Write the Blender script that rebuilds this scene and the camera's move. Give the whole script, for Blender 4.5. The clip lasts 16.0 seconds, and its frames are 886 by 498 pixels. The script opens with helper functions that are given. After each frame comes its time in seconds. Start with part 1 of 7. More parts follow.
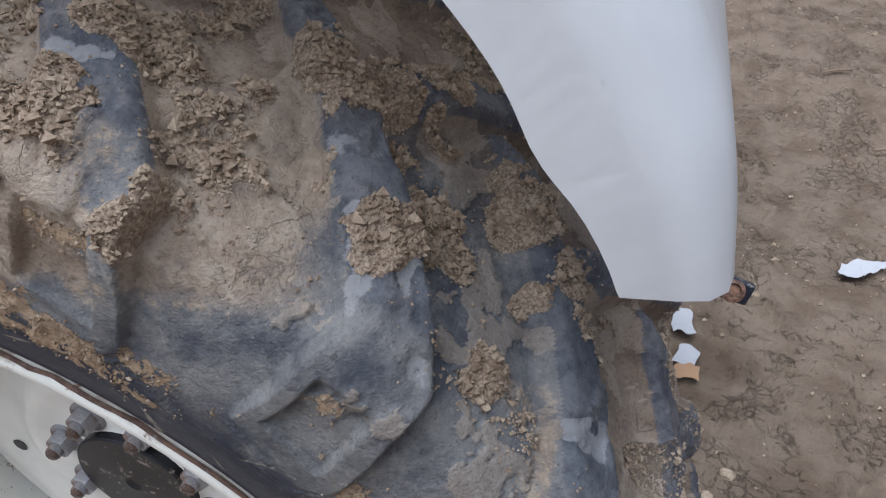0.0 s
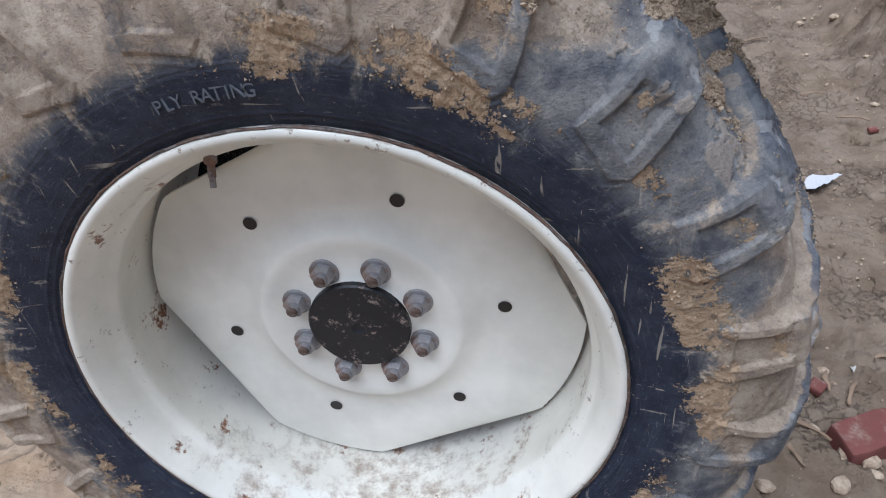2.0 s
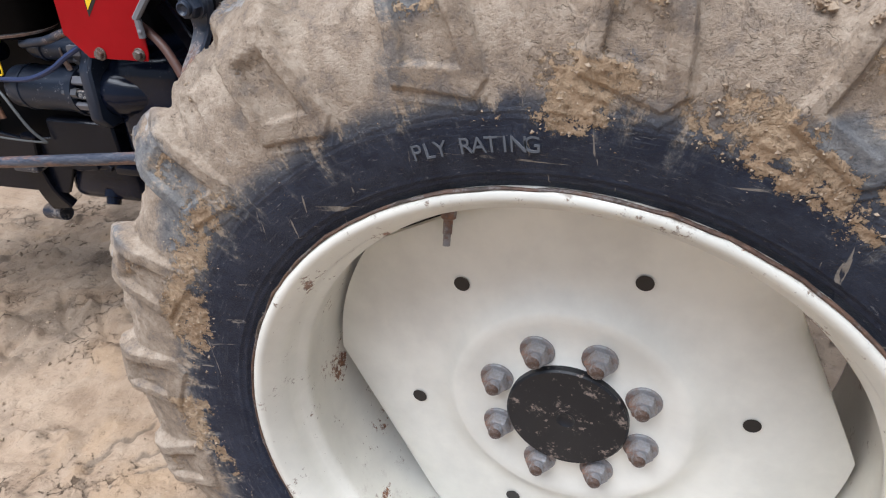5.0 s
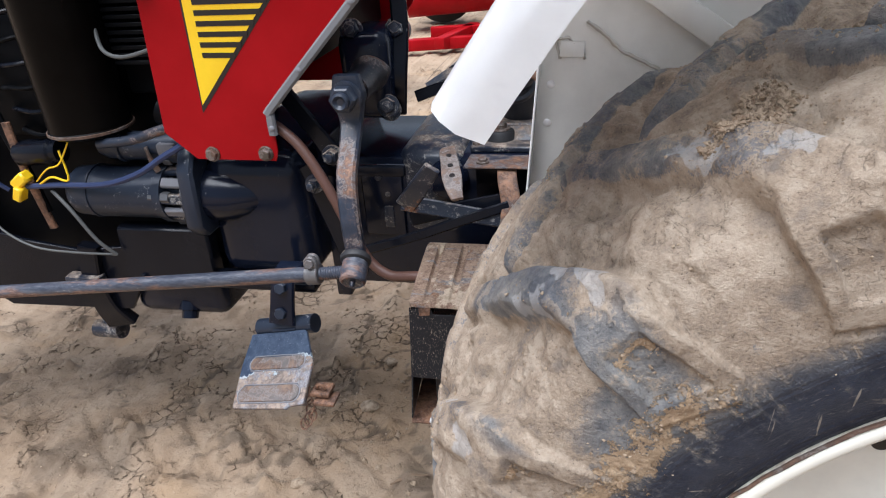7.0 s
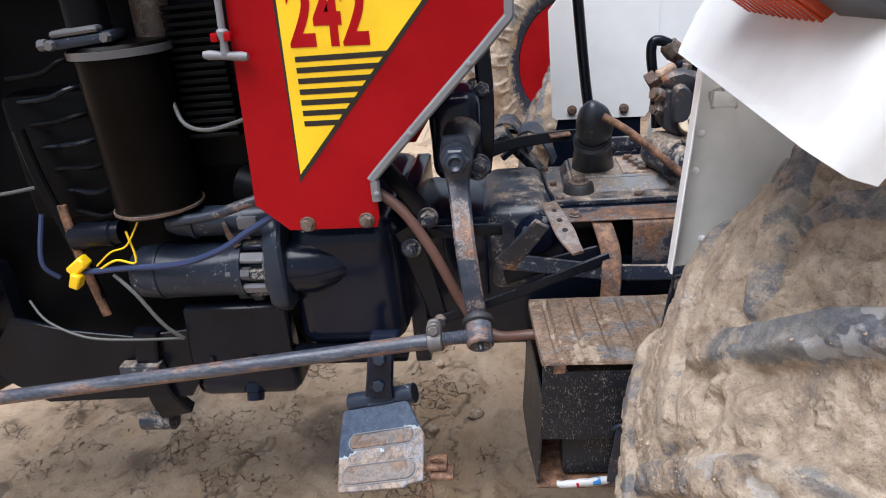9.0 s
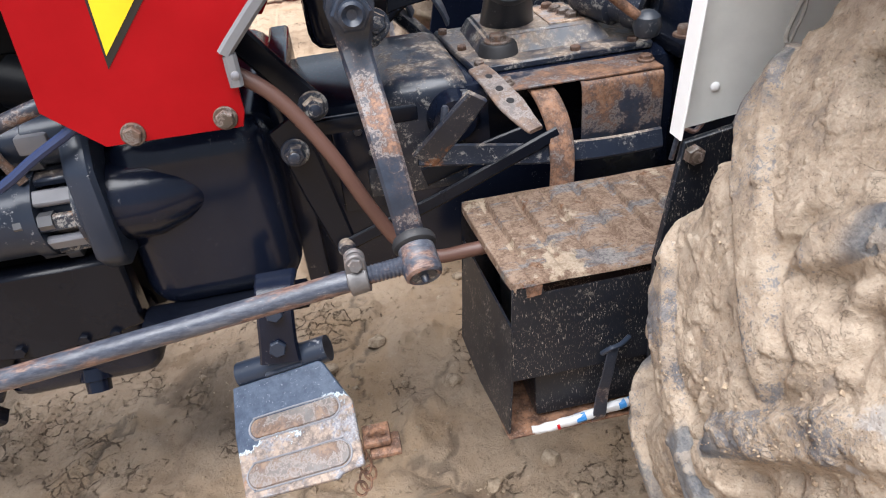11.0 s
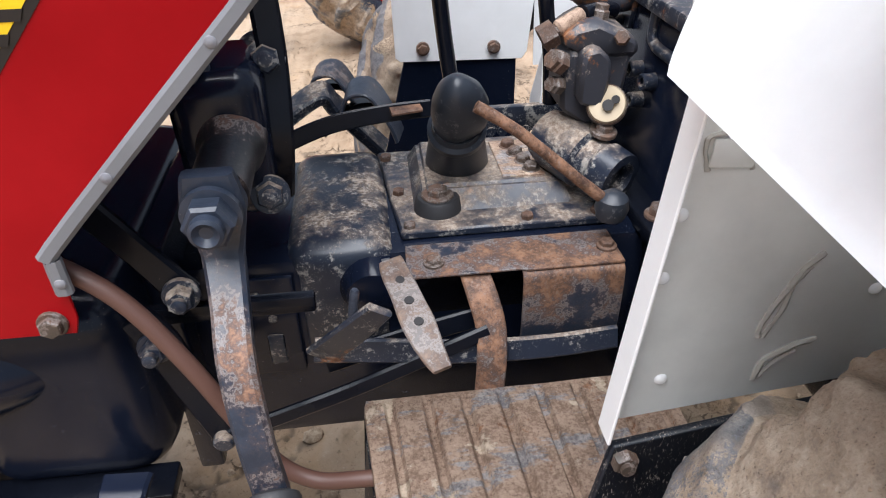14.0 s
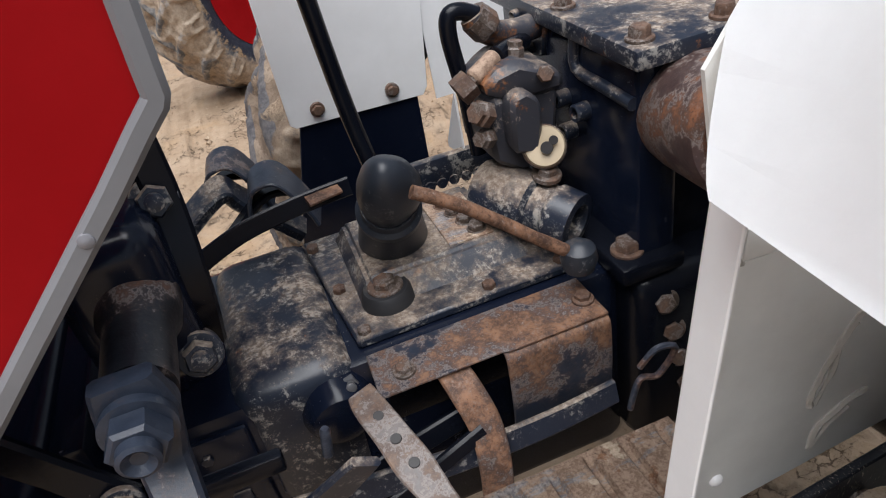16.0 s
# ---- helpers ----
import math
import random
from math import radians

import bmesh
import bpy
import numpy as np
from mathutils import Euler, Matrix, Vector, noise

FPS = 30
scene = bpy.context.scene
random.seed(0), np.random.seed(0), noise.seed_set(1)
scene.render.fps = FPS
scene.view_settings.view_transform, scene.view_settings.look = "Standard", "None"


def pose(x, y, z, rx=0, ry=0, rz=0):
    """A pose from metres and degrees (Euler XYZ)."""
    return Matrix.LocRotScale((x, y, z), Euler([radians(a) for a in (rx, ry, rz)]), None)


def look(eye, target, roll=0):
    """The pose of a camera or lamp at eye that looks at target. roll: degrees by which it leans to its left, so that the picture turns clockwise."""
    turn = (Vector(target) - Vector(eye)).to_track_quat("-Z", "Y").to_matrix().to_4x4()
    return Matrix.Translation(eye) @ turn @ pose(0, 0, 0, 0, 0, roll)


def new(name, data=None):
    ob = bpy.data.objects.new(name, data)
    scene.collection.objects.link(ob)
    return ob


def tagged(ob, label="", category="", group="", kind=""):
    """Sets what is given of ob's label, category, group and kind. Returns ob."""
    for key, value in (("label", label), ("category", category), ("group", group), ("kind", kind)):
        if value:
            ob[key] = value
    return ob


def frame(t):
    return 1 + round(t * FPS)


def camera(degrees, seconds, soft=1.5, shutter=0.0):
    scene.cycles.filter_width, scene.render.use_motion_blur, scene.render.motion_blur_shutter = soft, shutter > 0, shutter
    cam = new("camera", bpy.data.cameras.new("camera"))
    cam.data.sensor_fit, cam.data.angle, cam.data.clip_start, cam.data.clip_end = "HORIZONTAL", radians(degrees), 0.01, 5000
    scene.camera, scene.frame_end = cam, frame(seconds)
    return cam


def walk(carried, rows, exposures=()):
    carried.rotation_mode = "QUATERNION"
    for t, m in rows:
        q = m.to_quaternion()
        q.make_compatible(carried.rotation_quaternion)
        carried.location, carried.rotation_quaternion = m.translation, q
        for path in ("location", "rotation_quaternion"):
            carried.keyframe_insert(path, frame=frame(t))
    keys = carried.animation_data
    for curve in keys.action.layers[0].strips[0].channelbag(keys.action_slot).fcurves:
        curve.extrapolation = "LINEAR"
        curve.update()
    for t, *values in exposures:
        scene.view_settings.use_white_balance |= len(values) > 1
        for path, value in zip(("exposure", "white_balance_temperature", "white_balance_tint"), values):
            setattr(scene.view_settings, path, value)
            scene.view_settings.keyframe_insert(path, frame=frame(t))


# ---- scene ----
cam = camera(65.7, 16.0, soft=1.1)
PATH = [
    (0, (0.512, -0.352, 1.327), (0.019, 1.164, 0.118), -2.2),
    (0.5, (0.498, -0.466, 1.33), (0.161, 1.109, 0.145), -4.6),
    (1, (0.463, -0.592, 1.323), (0.071, 0.989, 0.163), -3.8),
    (1.5, (0.355, -0.685, 1.307), (0.032, 0.968, 0.228), -7.6),
    (2, (0.284, -0.754, 1.293), (-0.025, 0.865, 0.161), -5.6),
    (2.5, (0.262, -0.777, 1.268), (-0.057, 0.782, 0.057), -4.5),
    (3, (0.242, -0.779, 1.24), (-0.01, 0.774, 0.005), -2.3),
    (3.2, (0.233, -0.784, 1.242), (-0.05, 0.784, 0.033), -2.8),
    (5.5, (-0.024, -0.633, 1.289), (-0.688, 0.986, 0.32), -3.4),
    (6, (-0.217, -0.675, 1.309), (-0.668, 1.036, 0.378), -2.7),
    (6.5, (-0.336, -0.631, 1.298), (-0.785, 1.071, 0.348), -3.8),
    (7, (-0.444, -0.583, 1.323), (-0.867, 1.137, 0.396), -4.2),
    (7.5, (-0.55, -0.609, 1.307), (-0.917, 1.178, 0.487), -7.0),
    (8, (-0.709, -0.657, 1.353), (-0.909, 1.157, 0.534), -6.1),
    (8.2, (-0.739, -0.665, 1.353), (-0.963, 1.165, 0.578), -5.0),
    (10.3, (-0.827, -0.458, 1.3), (-0.816, 1.299, 0.345), -8.1),
    (10.5, (-0.86, -0.441, 1.294), (-0.738, 1.282, 0.286), -7.4),
    (11, (-0.898, -0.295, 1.197), (-0.691, 1.379, 0.122), -6.7),
    (11.5, (-0.889, -0.097, 1.085), (-0.581, 1.414, -0.189), -5.4),
    (12, (-0.883, -0.038, 0.997), (-0.499, 1.398, -0.341), -2.4),
    (12.5, (-0.869, -0.015, 1.045), (-0.495, 1.495, -0.211), -4.3),
    (13, (-0.843, -0.075, 1.167), (-0.462, 1.539, 0.049), -5.5),
    (13.5, (-0.849, -0.149, 1.267), (-0.5, 1.508, 0.203), -3.1),
    (14, (-0.724, -0.026, 1.329), (-0.537, 1.628, 0.22), -1.3),
    (14.5, (-0.699, 0.023, 1.348), (-0.552, 1.643, 0.184), -0.9),
    (15, (-0.693, 0.023, 1.364), (-0.657, 1.625, 0.166), -5.1),
    (15.5, (-0.724, 0.087, 1.357), (-0.432, 1.647, 0.14), -6.6),
    (16, (-0.729, 0.121, 1.362), (-0.318, 1.723, 0.237), -11.0),
]
EXPOSURE = [(0, -0.38, 5450, 10), (1.5, -0.22, 5250, 10), (2.5, -0.42, 5500, 10), (3, -0.58, 5650, 10), (5.5, 0.24, 5700, 10), (8, 0.2, 5850, 10), (10.3, 0.6, 6000, 10), (12, 0.87, 6150, 10), (12.5, 0.78, 6000, 10), (13, 0.9, 5800, 10), (13.5, 0.9, 5750, 10), (14, 0.5, 5950, 10), (14.4, 0.1, 6050, 10), (16, -0.08, 6150, 10)]
walk(cam, [(t, look(eye, target, roll)) for t, eye, target, roll in PATH], EXPOSURE)

# ---- world and light: an overcast day ----
world = bpy.data.worlds.new("overcast")
scene.world = world
world.use_nodes = True
wn = world.node_tree
sky = wn.nodes.new("ShaderNodeTexSky")
sky.sky_type = "NISHITA"
sky.sun_disc = False
sky.sun_elevation, sky.sun_rotation = radians(70.7), radians(205)
sky.air_density, sky.dust_density = 1.0, 4.0
soft = wn.nodes.new("ShaderNodeMix")
soft.data_type = "RGBA"
soft.inputs[0].default_value = 0.62
soft.inputs[7].default_value = (7.4, 8.0, 9.0, 1)
wn.links.new(sky.outputs[0], soft.inputs[6])
wn.links.new(soft.outputs[2], wn.nodes["Background"].inputs[0])
wn.nodes["Background"].inputs[1].default_value = 0.060
sun = new("sun", bpy.data.lights.new("sun", "SUN"))
sun.data.energy, sun.data.angle, sun.data.color = 5.0, radians(55), (1.0, 0.97, 0.94)
sun.matrix_world = look((-0.9, -1.9, 6.0), (0, 0, 0))


# ---- materials ----
class Nodes:
    """A small writer of node materials."""

    def __init__(self, name):
        self.mat = bpy.data.materials.new(name)
        self.mat.use_nodes = True
        self.tree = self.mat.node_tree
        self.out = self.tree.nodes["Principled BSDF"]
        self.coord = self.tree.nodes.new("ShaderNodeTexCoord").outputs["Object"]

    def link(self, a, b):
        self.tree.links.new(a, b)

    def noise(self, scale, detail=4, rough=0.6, stretch=None, distort=0.0, seed=0.0):
        n = self.tree.nodes.new("ShaderNodeTexNoise")
        n.noise_dimensions = "4D"
        n.inputs["W"].default_value = seed
        n.inputs["Scale"].default_value, n.inputs["Detail"].default_value = scale, detail
        n.inputs["Roughness"].default_value, n.inputs["Distortion"].default_value = rough, distort
        v = self.coord
        if stretch:
            m = self.tree.nodes.new("ShaderNodeMapping")
            m.inputs["Scale"].default_value = stretch
            self.link(self.coord, m.inputs["Vector"])
            v = m.outputs[0]
        self.link(v, n.inputs["Vector"])
        return n.outputs[0]

    def voronoi(self, scale, feature="DISTANCE_TO_EDGE"):
        n = self.tree.nodes.new("ShaderNodeTexVoronoi")
        n.feature = feature
        n.inputs["Scale"].default_value = scale
        self.link(self.coord, n.inputs["Vector"])
        return n.outputs[0]

    def step(self, fac, lo, hi, a=0.0, b=1.0):
        n = self.tree.nodes.new("ShaderNodeMapRange")
        n.interpolation_type = "SMOOTHSTEP"
        self.link(fac, n.inputs[0])
        for i, v in enumerate((lo, hi, a, b)):
            n.inputs[1 + i].default_value = v
        return n.outputs[0]

    def math(self, op, a, b):
        n = self.tree.nodes.new("ShaderNodeMath")
        n.operation = op
        n.use_clamp = op == "ADD"
        for i, v in enumerate((a, b)):
            if isinstance(v, (int, float)):
                n.inputs[i].default_value = v
            else:
                self.link(v, n.inputs[i])
        return n.outputs[0]

    def mix(self, fac, a, b):
        n = self.tree.nodes.new("ShaderNodeMix")
        n.data_type = "RGBA"
        if isinstance(fac, (int, float)):
            n.inputs[0].default_value = fac
        else:
            self.link(fac, n.inputs[0])
        for i, v in ((6, a), (7, b)):
            if isinstance(v, tuple):
                n.inputs[i].default_value = (*v, 1)
            else:
                self.link(v, n.inputs[i])
        return n.outputs[2]

    def value(self, fac, a, b):
        return self.step(fac, 0.0, 1.0, a, b)

    def attribute(self, name):
        n = self.tree.nodes.new("ShaderNodeAttribute")
        n.attribute_name = name
        return n.outputs["Fac"]

    def up(self):
        g = self.tree.nodes.new("ShaderNodeNewGeometry")
        s = self.tree.nodes.new("ShaderNodeSeparateXYZ")
        self.link(g.outputs["Normal"], s.inputs[0])
        return s.outputs[2]

    def radius(self):
        """Distance from the y axis of the object."""
        m = self.tree.nodes.new("ShaderNodeMapping")
        m.inputs["Scale"].default_value = (1, 0, 1)
        self.link(self.coord, m.inputs["Vector"])
        n = self.tree.nodes.new("ShaderNodeVectorMath")
        n.operation = "LENGTH"
        self.link(m.outputs[0], n.inputs[0])
        return n.outputs["Value"]

    def finish(self, colour, rough=0.5, metal=0.0, bump=None, strength=0.3, dist=0.002, spec=0.5):
        for name, v in (("Base Color", colour), ("Roughness", rough), ("Metallic", metal), ("Specular IOR Level", spec)):
            s = self.out.inputs[name]
            if isinstance(v, tuple):
                s.default_value = (*v, 1)
            elif isinstance(v, (int, float)):
                s.default_value = v
            else:
                self.link(v, s)
        if bump is not None:
            b = self.tree.nodes.new("ShaderNodeBump")
            b.inputs["Strength"].default_value, b.inputs["Distance"].default_value = strength, dist
            self.link(bump, b.inputs["Height"])
            self.link(b.outputs[0], self.out.inputs["Normal"])
        return self.mat


MUD, MUD_DARK, MUD_PALE = (0.34, 0.25, 0.175), (0.19, 0.13, 0.09), (0.46, 0.375, 0.295)


def painted(name, base, worn, dirt=0.35, rust=0.0, rough=0.35, seed=0.0, streak=None, chip=0.62, speck=0.0, spec=0.5):
    """Paint with fine grain, chips, rust, a film of dust that lies on what faces up, and dried splashes."""
    n = Nodes(name)
    big, mid, fine = n.noise(5, 6, 0.6, seed=seed), n.noise(26, 10, 0.74, seed=seed + 3), n.noise(150, 6, 0.7, seed=seed + 6)
    col = n.mix(n.step(big, 0.3, 0.7), base, tuple(min(1, c * 1.3 + 0.003) for c in base))
    both = n.math("ADD", n.math("MULTIPLY", mid, 0.6), n.math("MULTIPLY", fine, 0.4))
    chips = n.step(both, chip - 0.012, chip + 0.045)
    col = n.mix(n.math("MULTIPLY", chips, 0.9), col, worn)
    if rust:
        r = n.step(n.noise(12, 10, 0.74, seed=seed + 9), 0.64 - 0.25 * rust, 0.68 - 0.25 * rust)
        col = n.mix(r, col, n.mix(n.step(fine, 0.3, 0.7), (0.09, 0.035, 0.018), (0.32, 0.14, 0.06)))
    film = n.math("ADD", n.math("MULTIPLY", n.step(n.up(), 0.0, 0.9), 0.16), n.math("ADD", n.math("MULTIPLY", mid, 0.55), n.math("MULTIPLY", big, 0.35)))
    dust = n.step(film, 0.72 - dirt * 0.35, 0.86 - dirt * 0.35)
    col = n.mix(n.math("MULTIPLY", dust, min(0.9, 0.35 + dirt)), col, n.mix(n.step(fine, 0.3, 0.7), MUD_DARK, MUD_PALE))
    h = n.math("ADD", n.math("MULTIPLY", fine, 0.3), n.math("ADD", n.math("MULTIPLY", chips, 0.5), n.math("MULTIPLY", dust, 0.5)))
    if speck:
        sp = n.step(n.noise(470, 5, 0.7, streak, seed=seed + 12), 0.68 - 0.15 * speck, 0.72 - 0.15 * speck)
        sp = n.math("MULTIPLY", sp, n.step(mid, 0.44, 0.56, 0.05, 0.9))
        col = n.mix(sp, col, (0.40, 0.35, 0.30))
    return n.finish(col, n.step(dust, 0, 1, rough, 0.9), 0.0, h, 0.3, 0.0015, spec)


def rusty(name, seed=0.0, paint=(0.02, 0.022, 0.028), amount=0.5, dirt=0.3, pale=(0.29, 0.15, 0.085)):
    """Old paint that gives way to rust, bare pale edges and dry mud."""
    n = Nodes(name)
    a, b, c = n.noise(9, 8, 0.66, seed=seed, distort=0.3), n.noise(46, 8, 0.70, seed=seed + 1), n.noise(230, 5, 0.7, seed=seed + 2)
    rc = n.mix(n.step(b, 0.36, 0.66), (0.060, 0.029, 0.018), pale)
    rc = n.mix(n.math("MULTIPLY", n.step(c, 0.50, 0.64), 0.65), rc, tuple(0.55 * v + 0.07 for v in pale))
    rc = n.mix(n.math("MULTIPLY", n.step(c, 0.44, 0.36), 0.6), rc, (0.030, 0.018, 0.014))
    old = n.mix(n.step(b, 0.35, 0.65), paint, tuple(1.35 * v + 0.006 for v in paint))
    t = 0.5 - 0.32 * (amount - 0.5)
    f = n.math("ADD", n.math("MULTIPLY", a, 0.60), n.math("ADD", n.math("MULTIPLY", b, 0.22), n.math("MULTIPLY", c, 0.18)))
    col = n.mix(n.math("MULTIPLY", n.step(f, t - 0.045, t + 0.015), 0.45), old, (0.10, 0.055, 0.038))
    col = n.mix(n.math("MULTIPLY", n.math("MULTIPLY", n.step(f, t - 0.006, t + 0.010), n.step(f, t + 0.030, t + 0.012)), 0.45), col, (0.34, 0.31, 0.29))
    col = n.mix(n.step(f, t, t + 0.075), col, rc)
    col = n.mix(n.math("MULTIPLY", n.step(c, 0.64, 0.70), 0.5), col, (0.34, 0.32, 0.30))
    d = n.step(n.math("ADD", n.math("MULTIPLY", n.noise(13, 10, 0.72, seed=seed + 7), 0.75), n.math("MULTIPLY", c, 0.25)), 0.66 - 0.25 * dirt, 0.70 - 0.25 * dirt)
    col = n.mix(n.math("MULTIPLY", d, 0.85), col, n.mix(n.step(b, 0.3, 0.7), MUD, MUD_PALE))
    return n.finish(col, n.step(f, t - 0.02, t + 0.05, 0.36, 0.68), 0.0, n.math("ADD", n.math("MULTIPLY", b, 0.7), n.math("ADD", n.math("MULTIPLY", c, 0.35), n.math("MULTIPLY", d, 0.5))), 0.6, 0.0016)


def streaked(name):
    """A bare bar rubbed along its length: blue-black scale, pale streaks, brown rust on its underside."""
    n = Nodes(name)
    a, b, c = n.noise(50, 6, 0.65, (0.10, 1, 1), 0.2), n.noise(14, 8, 0.68, (0.35, 1, 1), seed=4), n.noise(240, 5, 0.72, (0.3, 1, 1), seed=7)
    col = n.mix(n.step(c, 0.38, 0.62), (0.028, 0.033, 0.050), (0.062, 0.070, 0.092))
    col = n.mix(n.math("MULTIPLY", n.step(a, 0.50, 0.64), 0.5), col, (0.17, 0.17, 0.185))
    under = n.math("ADD", b, n.step(n.up(), 0.25, -0.75, 0.0, 0.14))
    col = n.mix(n.math("MULTIPLY", n.step(under, 0.530, 0.60), 0.85), col, n.mix(n.step(c, 0.4, 0.6), (0.095, 0.048, 0.036), (0.24, 0.145, 0.105)))
    col = n.mix(n.math("MULTIPLY", n.step(c, 0.63, 0.68), 0.6), col, (0.42, 0.40, 0.39))
    return n.finish(col, n.step(b, 0.4, 0.6, 0.30, 0.55), 0.0, n.math("ADD", n.math("MULTIPLY", a, 0.3), n.math("MULTIPLY", c, 0.4)), 0.4, 0.0012)


def mat_ground():
    """Smooth trodden clay, darker brown in places, with cracked and crumbled spots."""
    n = Nodes("trodden_mud")
    a, b, c = n.noise(0.9, 6, 0.6), n.noise(6, 8, 0.62, distort=0.5, seed=2), n.noise(45, 8, 0.68, seed=4)
    d, e = n.noise(190, 6, 0.72, seed=9), n.noise(2.6, 6, 0.62, distort=0.7, seed=12)
    cd = n.math("ADD", n.math("MULTIPLY", c, 0.5), n.math("MULTIPLY", d, 0.5))
    col = n.mix(n.step(a, 0.35, 0.65), (0.350, 0.250, 0.165), (0.445, 0.330, 0.228))
    col = n.mix(n.math("MULTIPLY", n.step(b, 0.47, 0.62), 0.45), col, (0.50, 0.385, 0.275))
    col = n.mix(n.math("MULTIPLY", n.step(b, 0.47, 0.36), 0.50), col, (0.255, 0.172, 0.108))
    col = n.mix(n.math("MULTIPLY", n.step(e, 0.50, 0.62), 0.35), col, (0.46, 0.30, 0.16))
    col = n.mix(n.math("MULTIPLY", n.step(cd, 0.46, 0.40), 0.50), col, (0.17, 0.115, 0.075))
    col = n.mix(n.math("MULTIPLY", n.step(cd, 0.56, 0.62), 0.35), col, (0.62, 0.52, 0.41))
    torn = n.noise(4.2, 10, 0.72, distort=0.8, seed=15)
    gap = n.math("MULTIPLY", n.step(n.math("ADD", n.voronoi(26), n.math("MULTIPLY", n.math("SUBTRACT", c, 0.5), 0.6)), 0.055, 0.01), n.step(torn, 0.51, 0.57))
    col = n.mix(n.math("MULTIPLY", gap, 0.8), col, (0.085, 0.056, 0.036))
    lump = n.math("MULTIPLY", n.step(c, 0.53, 0.58), n.step(torn, 0.53, 0.60))
    col = n.mix(n.math("MULTIPLY", lump, 0.55), col, (0.20, 0.132, 0.082))
    damp = n.mix(n.step(b, 0.36, 0.62), (0.150, 0.108, 0.074), (0.235, 0.180, 0.130))
    damp = n.mix(n.math("MULTIPLY", n.step(cd, 0.46, 0.40), 0.5), damp, (0.075, 0.055, 0.040))
    col = n.mix(n.math("MULTIPLY", n.step(n.attribute("damp"), 0.0, 1.0), 0.88), col, damp)
    h = n.math("ADD", n.math("MULTIPLY", b, 0.8), n.math("ADD", n.math("MULTIPLY", c, 0.62), n.math("ADD", n.math("MULTIPLY", d, 0.16), n.math("MULTIPLY", lump, 0.2))))
    return n.finish(col, 0.86, 0.0, n.math("SUBTRACT", h, n.math("MULTIPLY", gap, 0.25)), 1.0, 0.018, 0.25)


def mat_tyre():
    """Navy rubber by the bead, a grey film of dust over the wall, tan mud on top, crusts and crumbly cakes."""
    n = Nodes("muddy_rubber")
    r = n.radius()
    mid, fine, grit = n.noise(34, 8, 0.66, seed=3), n.noise(150, 6, 0.7, seed=5), n.noise(420, 4, 0.7, seed=6)
    ab = n.math("ADD", n.math("MULTIPLY", mid, 0.6), n.math("MULTIPLY", fine, 0.4))
    bc = n.math("ADD", n.math("MULTIPLY", fine, 0.4), n.math("MULTIPLY", grit, 0.6))
    tone = n.step(n.math("ADD", n.math("MULTIPLY", bc, 0.55), n.math("MULTIPLY", mid, 0.45)), 0.36, 0.64)
    flat = n.coord
    p = n.tree.nodes.new("ShaderNodeAttribute")
    p.attribute_name = "polar"
    n.coord = p.outputs["Vector"]
    along = n.noise(30, 6, 0.7, (0.5, 0.3, 9.0), 0.15, seed=9)
    scuff = n.noise(40, 4, 0.6, (2.2, 0.3, 10.0), 0.8, seed=12)
    radial = n.noise(30, 6, 0.7, (1.6, 0.3, 0.35), 0.3, seed=15)
    n.coord = flat
    straw = n.math("MAXIMUM", n.step(n.noise(60, 3, 0.5, (2.2, 1, 0.14), 0.5, seed=51), 0.655, 0.675), n.step(n.noise(60, 3, 0.5, (0.14, 1, 2.2), 0.5, seed=53), 0.665, 0.685))
    rub = n.mix(n.step(ab, 0.40, 0.62), (0.012, 0.017, 0.034), (0.030, 0.038, 0.062))
    rub = n.mix(n.math("MULTIPLY", n.step(along, 0.54, 0.66), 0.32), rub, (0.115, 0.120, 0.135))
    rub = n.mix(n.math("MULTIPLY", n.step(scuff, 0.63, 0.66), 0.55), rub, (0.22, 0.215, 0.21))
    # dust that thickens away from the bead
    grey = n.mix(tone, (0.170, 0.169, 0.170), (0.305, 0.292, 0.270))
    smear = n.noise(13, 7, 0.68, distort=0.4, seed=33)
    grey = n.mix(n.math("MULTIPLY", n.step(smear, 0.50, 0.36), 0.75), grey, (0.065, 0.073, 0.092))
    grey = n.mix(n.math("MULTIPLY", n.step(smear, 0.52, 0.64), 0.55), grey, n.mix(tone, (0.26, 0.23, 0.185), (0.43, 0.38, 0.315)))
    veil = n.math("ADD", r, n.math("ADD", n.math("MULTIPLY", n.math("SUBTRACT", ab, 0.5), 0.17), n.math("MULTIPLY", n.math("SUBTRACT", radial, 0.5), 0.16)))
    veil = n.math("MULTIPLY", n.step(veil, 0.446, 0.496), n.step(mid, 0.30, 0.60, 0.62, 0.97))
    col = n.mix(veil, rub, grey)
    straws = n.math("MULTIPLY", straw, n.math("MULTIPLY", n.step(mid, 0.40, 0.55), n.step(r, 0.55, 0.48)))
    col = n.mix(n.math("MULTIPLY", straws, 0.7), col, (0.40, 0.355, 0.29))
    # tan mud
    tan = n.mix(tone, (0.270, 0.200, 0.138), (0.460, 0.360, 0.262))
    tan = n.mix(n.math("MULTIPLY", n.step(mid, 0.48, 0.60), 0.35), tan, (0.54, 0.455, 0.36))
    put = n.math("ADD", n.attribute("tan"), n.math("ADD", n.math("MULTIPLY", n.math("SUBTRACT", smear, 0.5), 2.0), n.math("MULTIPLY", n.math("SUBTRACT", ab, 0.5), 2.4)))
    put = n.math("MULTIPLY", n.step(put, 0.36, 0.64), n.step(veil, 0.3, 0.9))
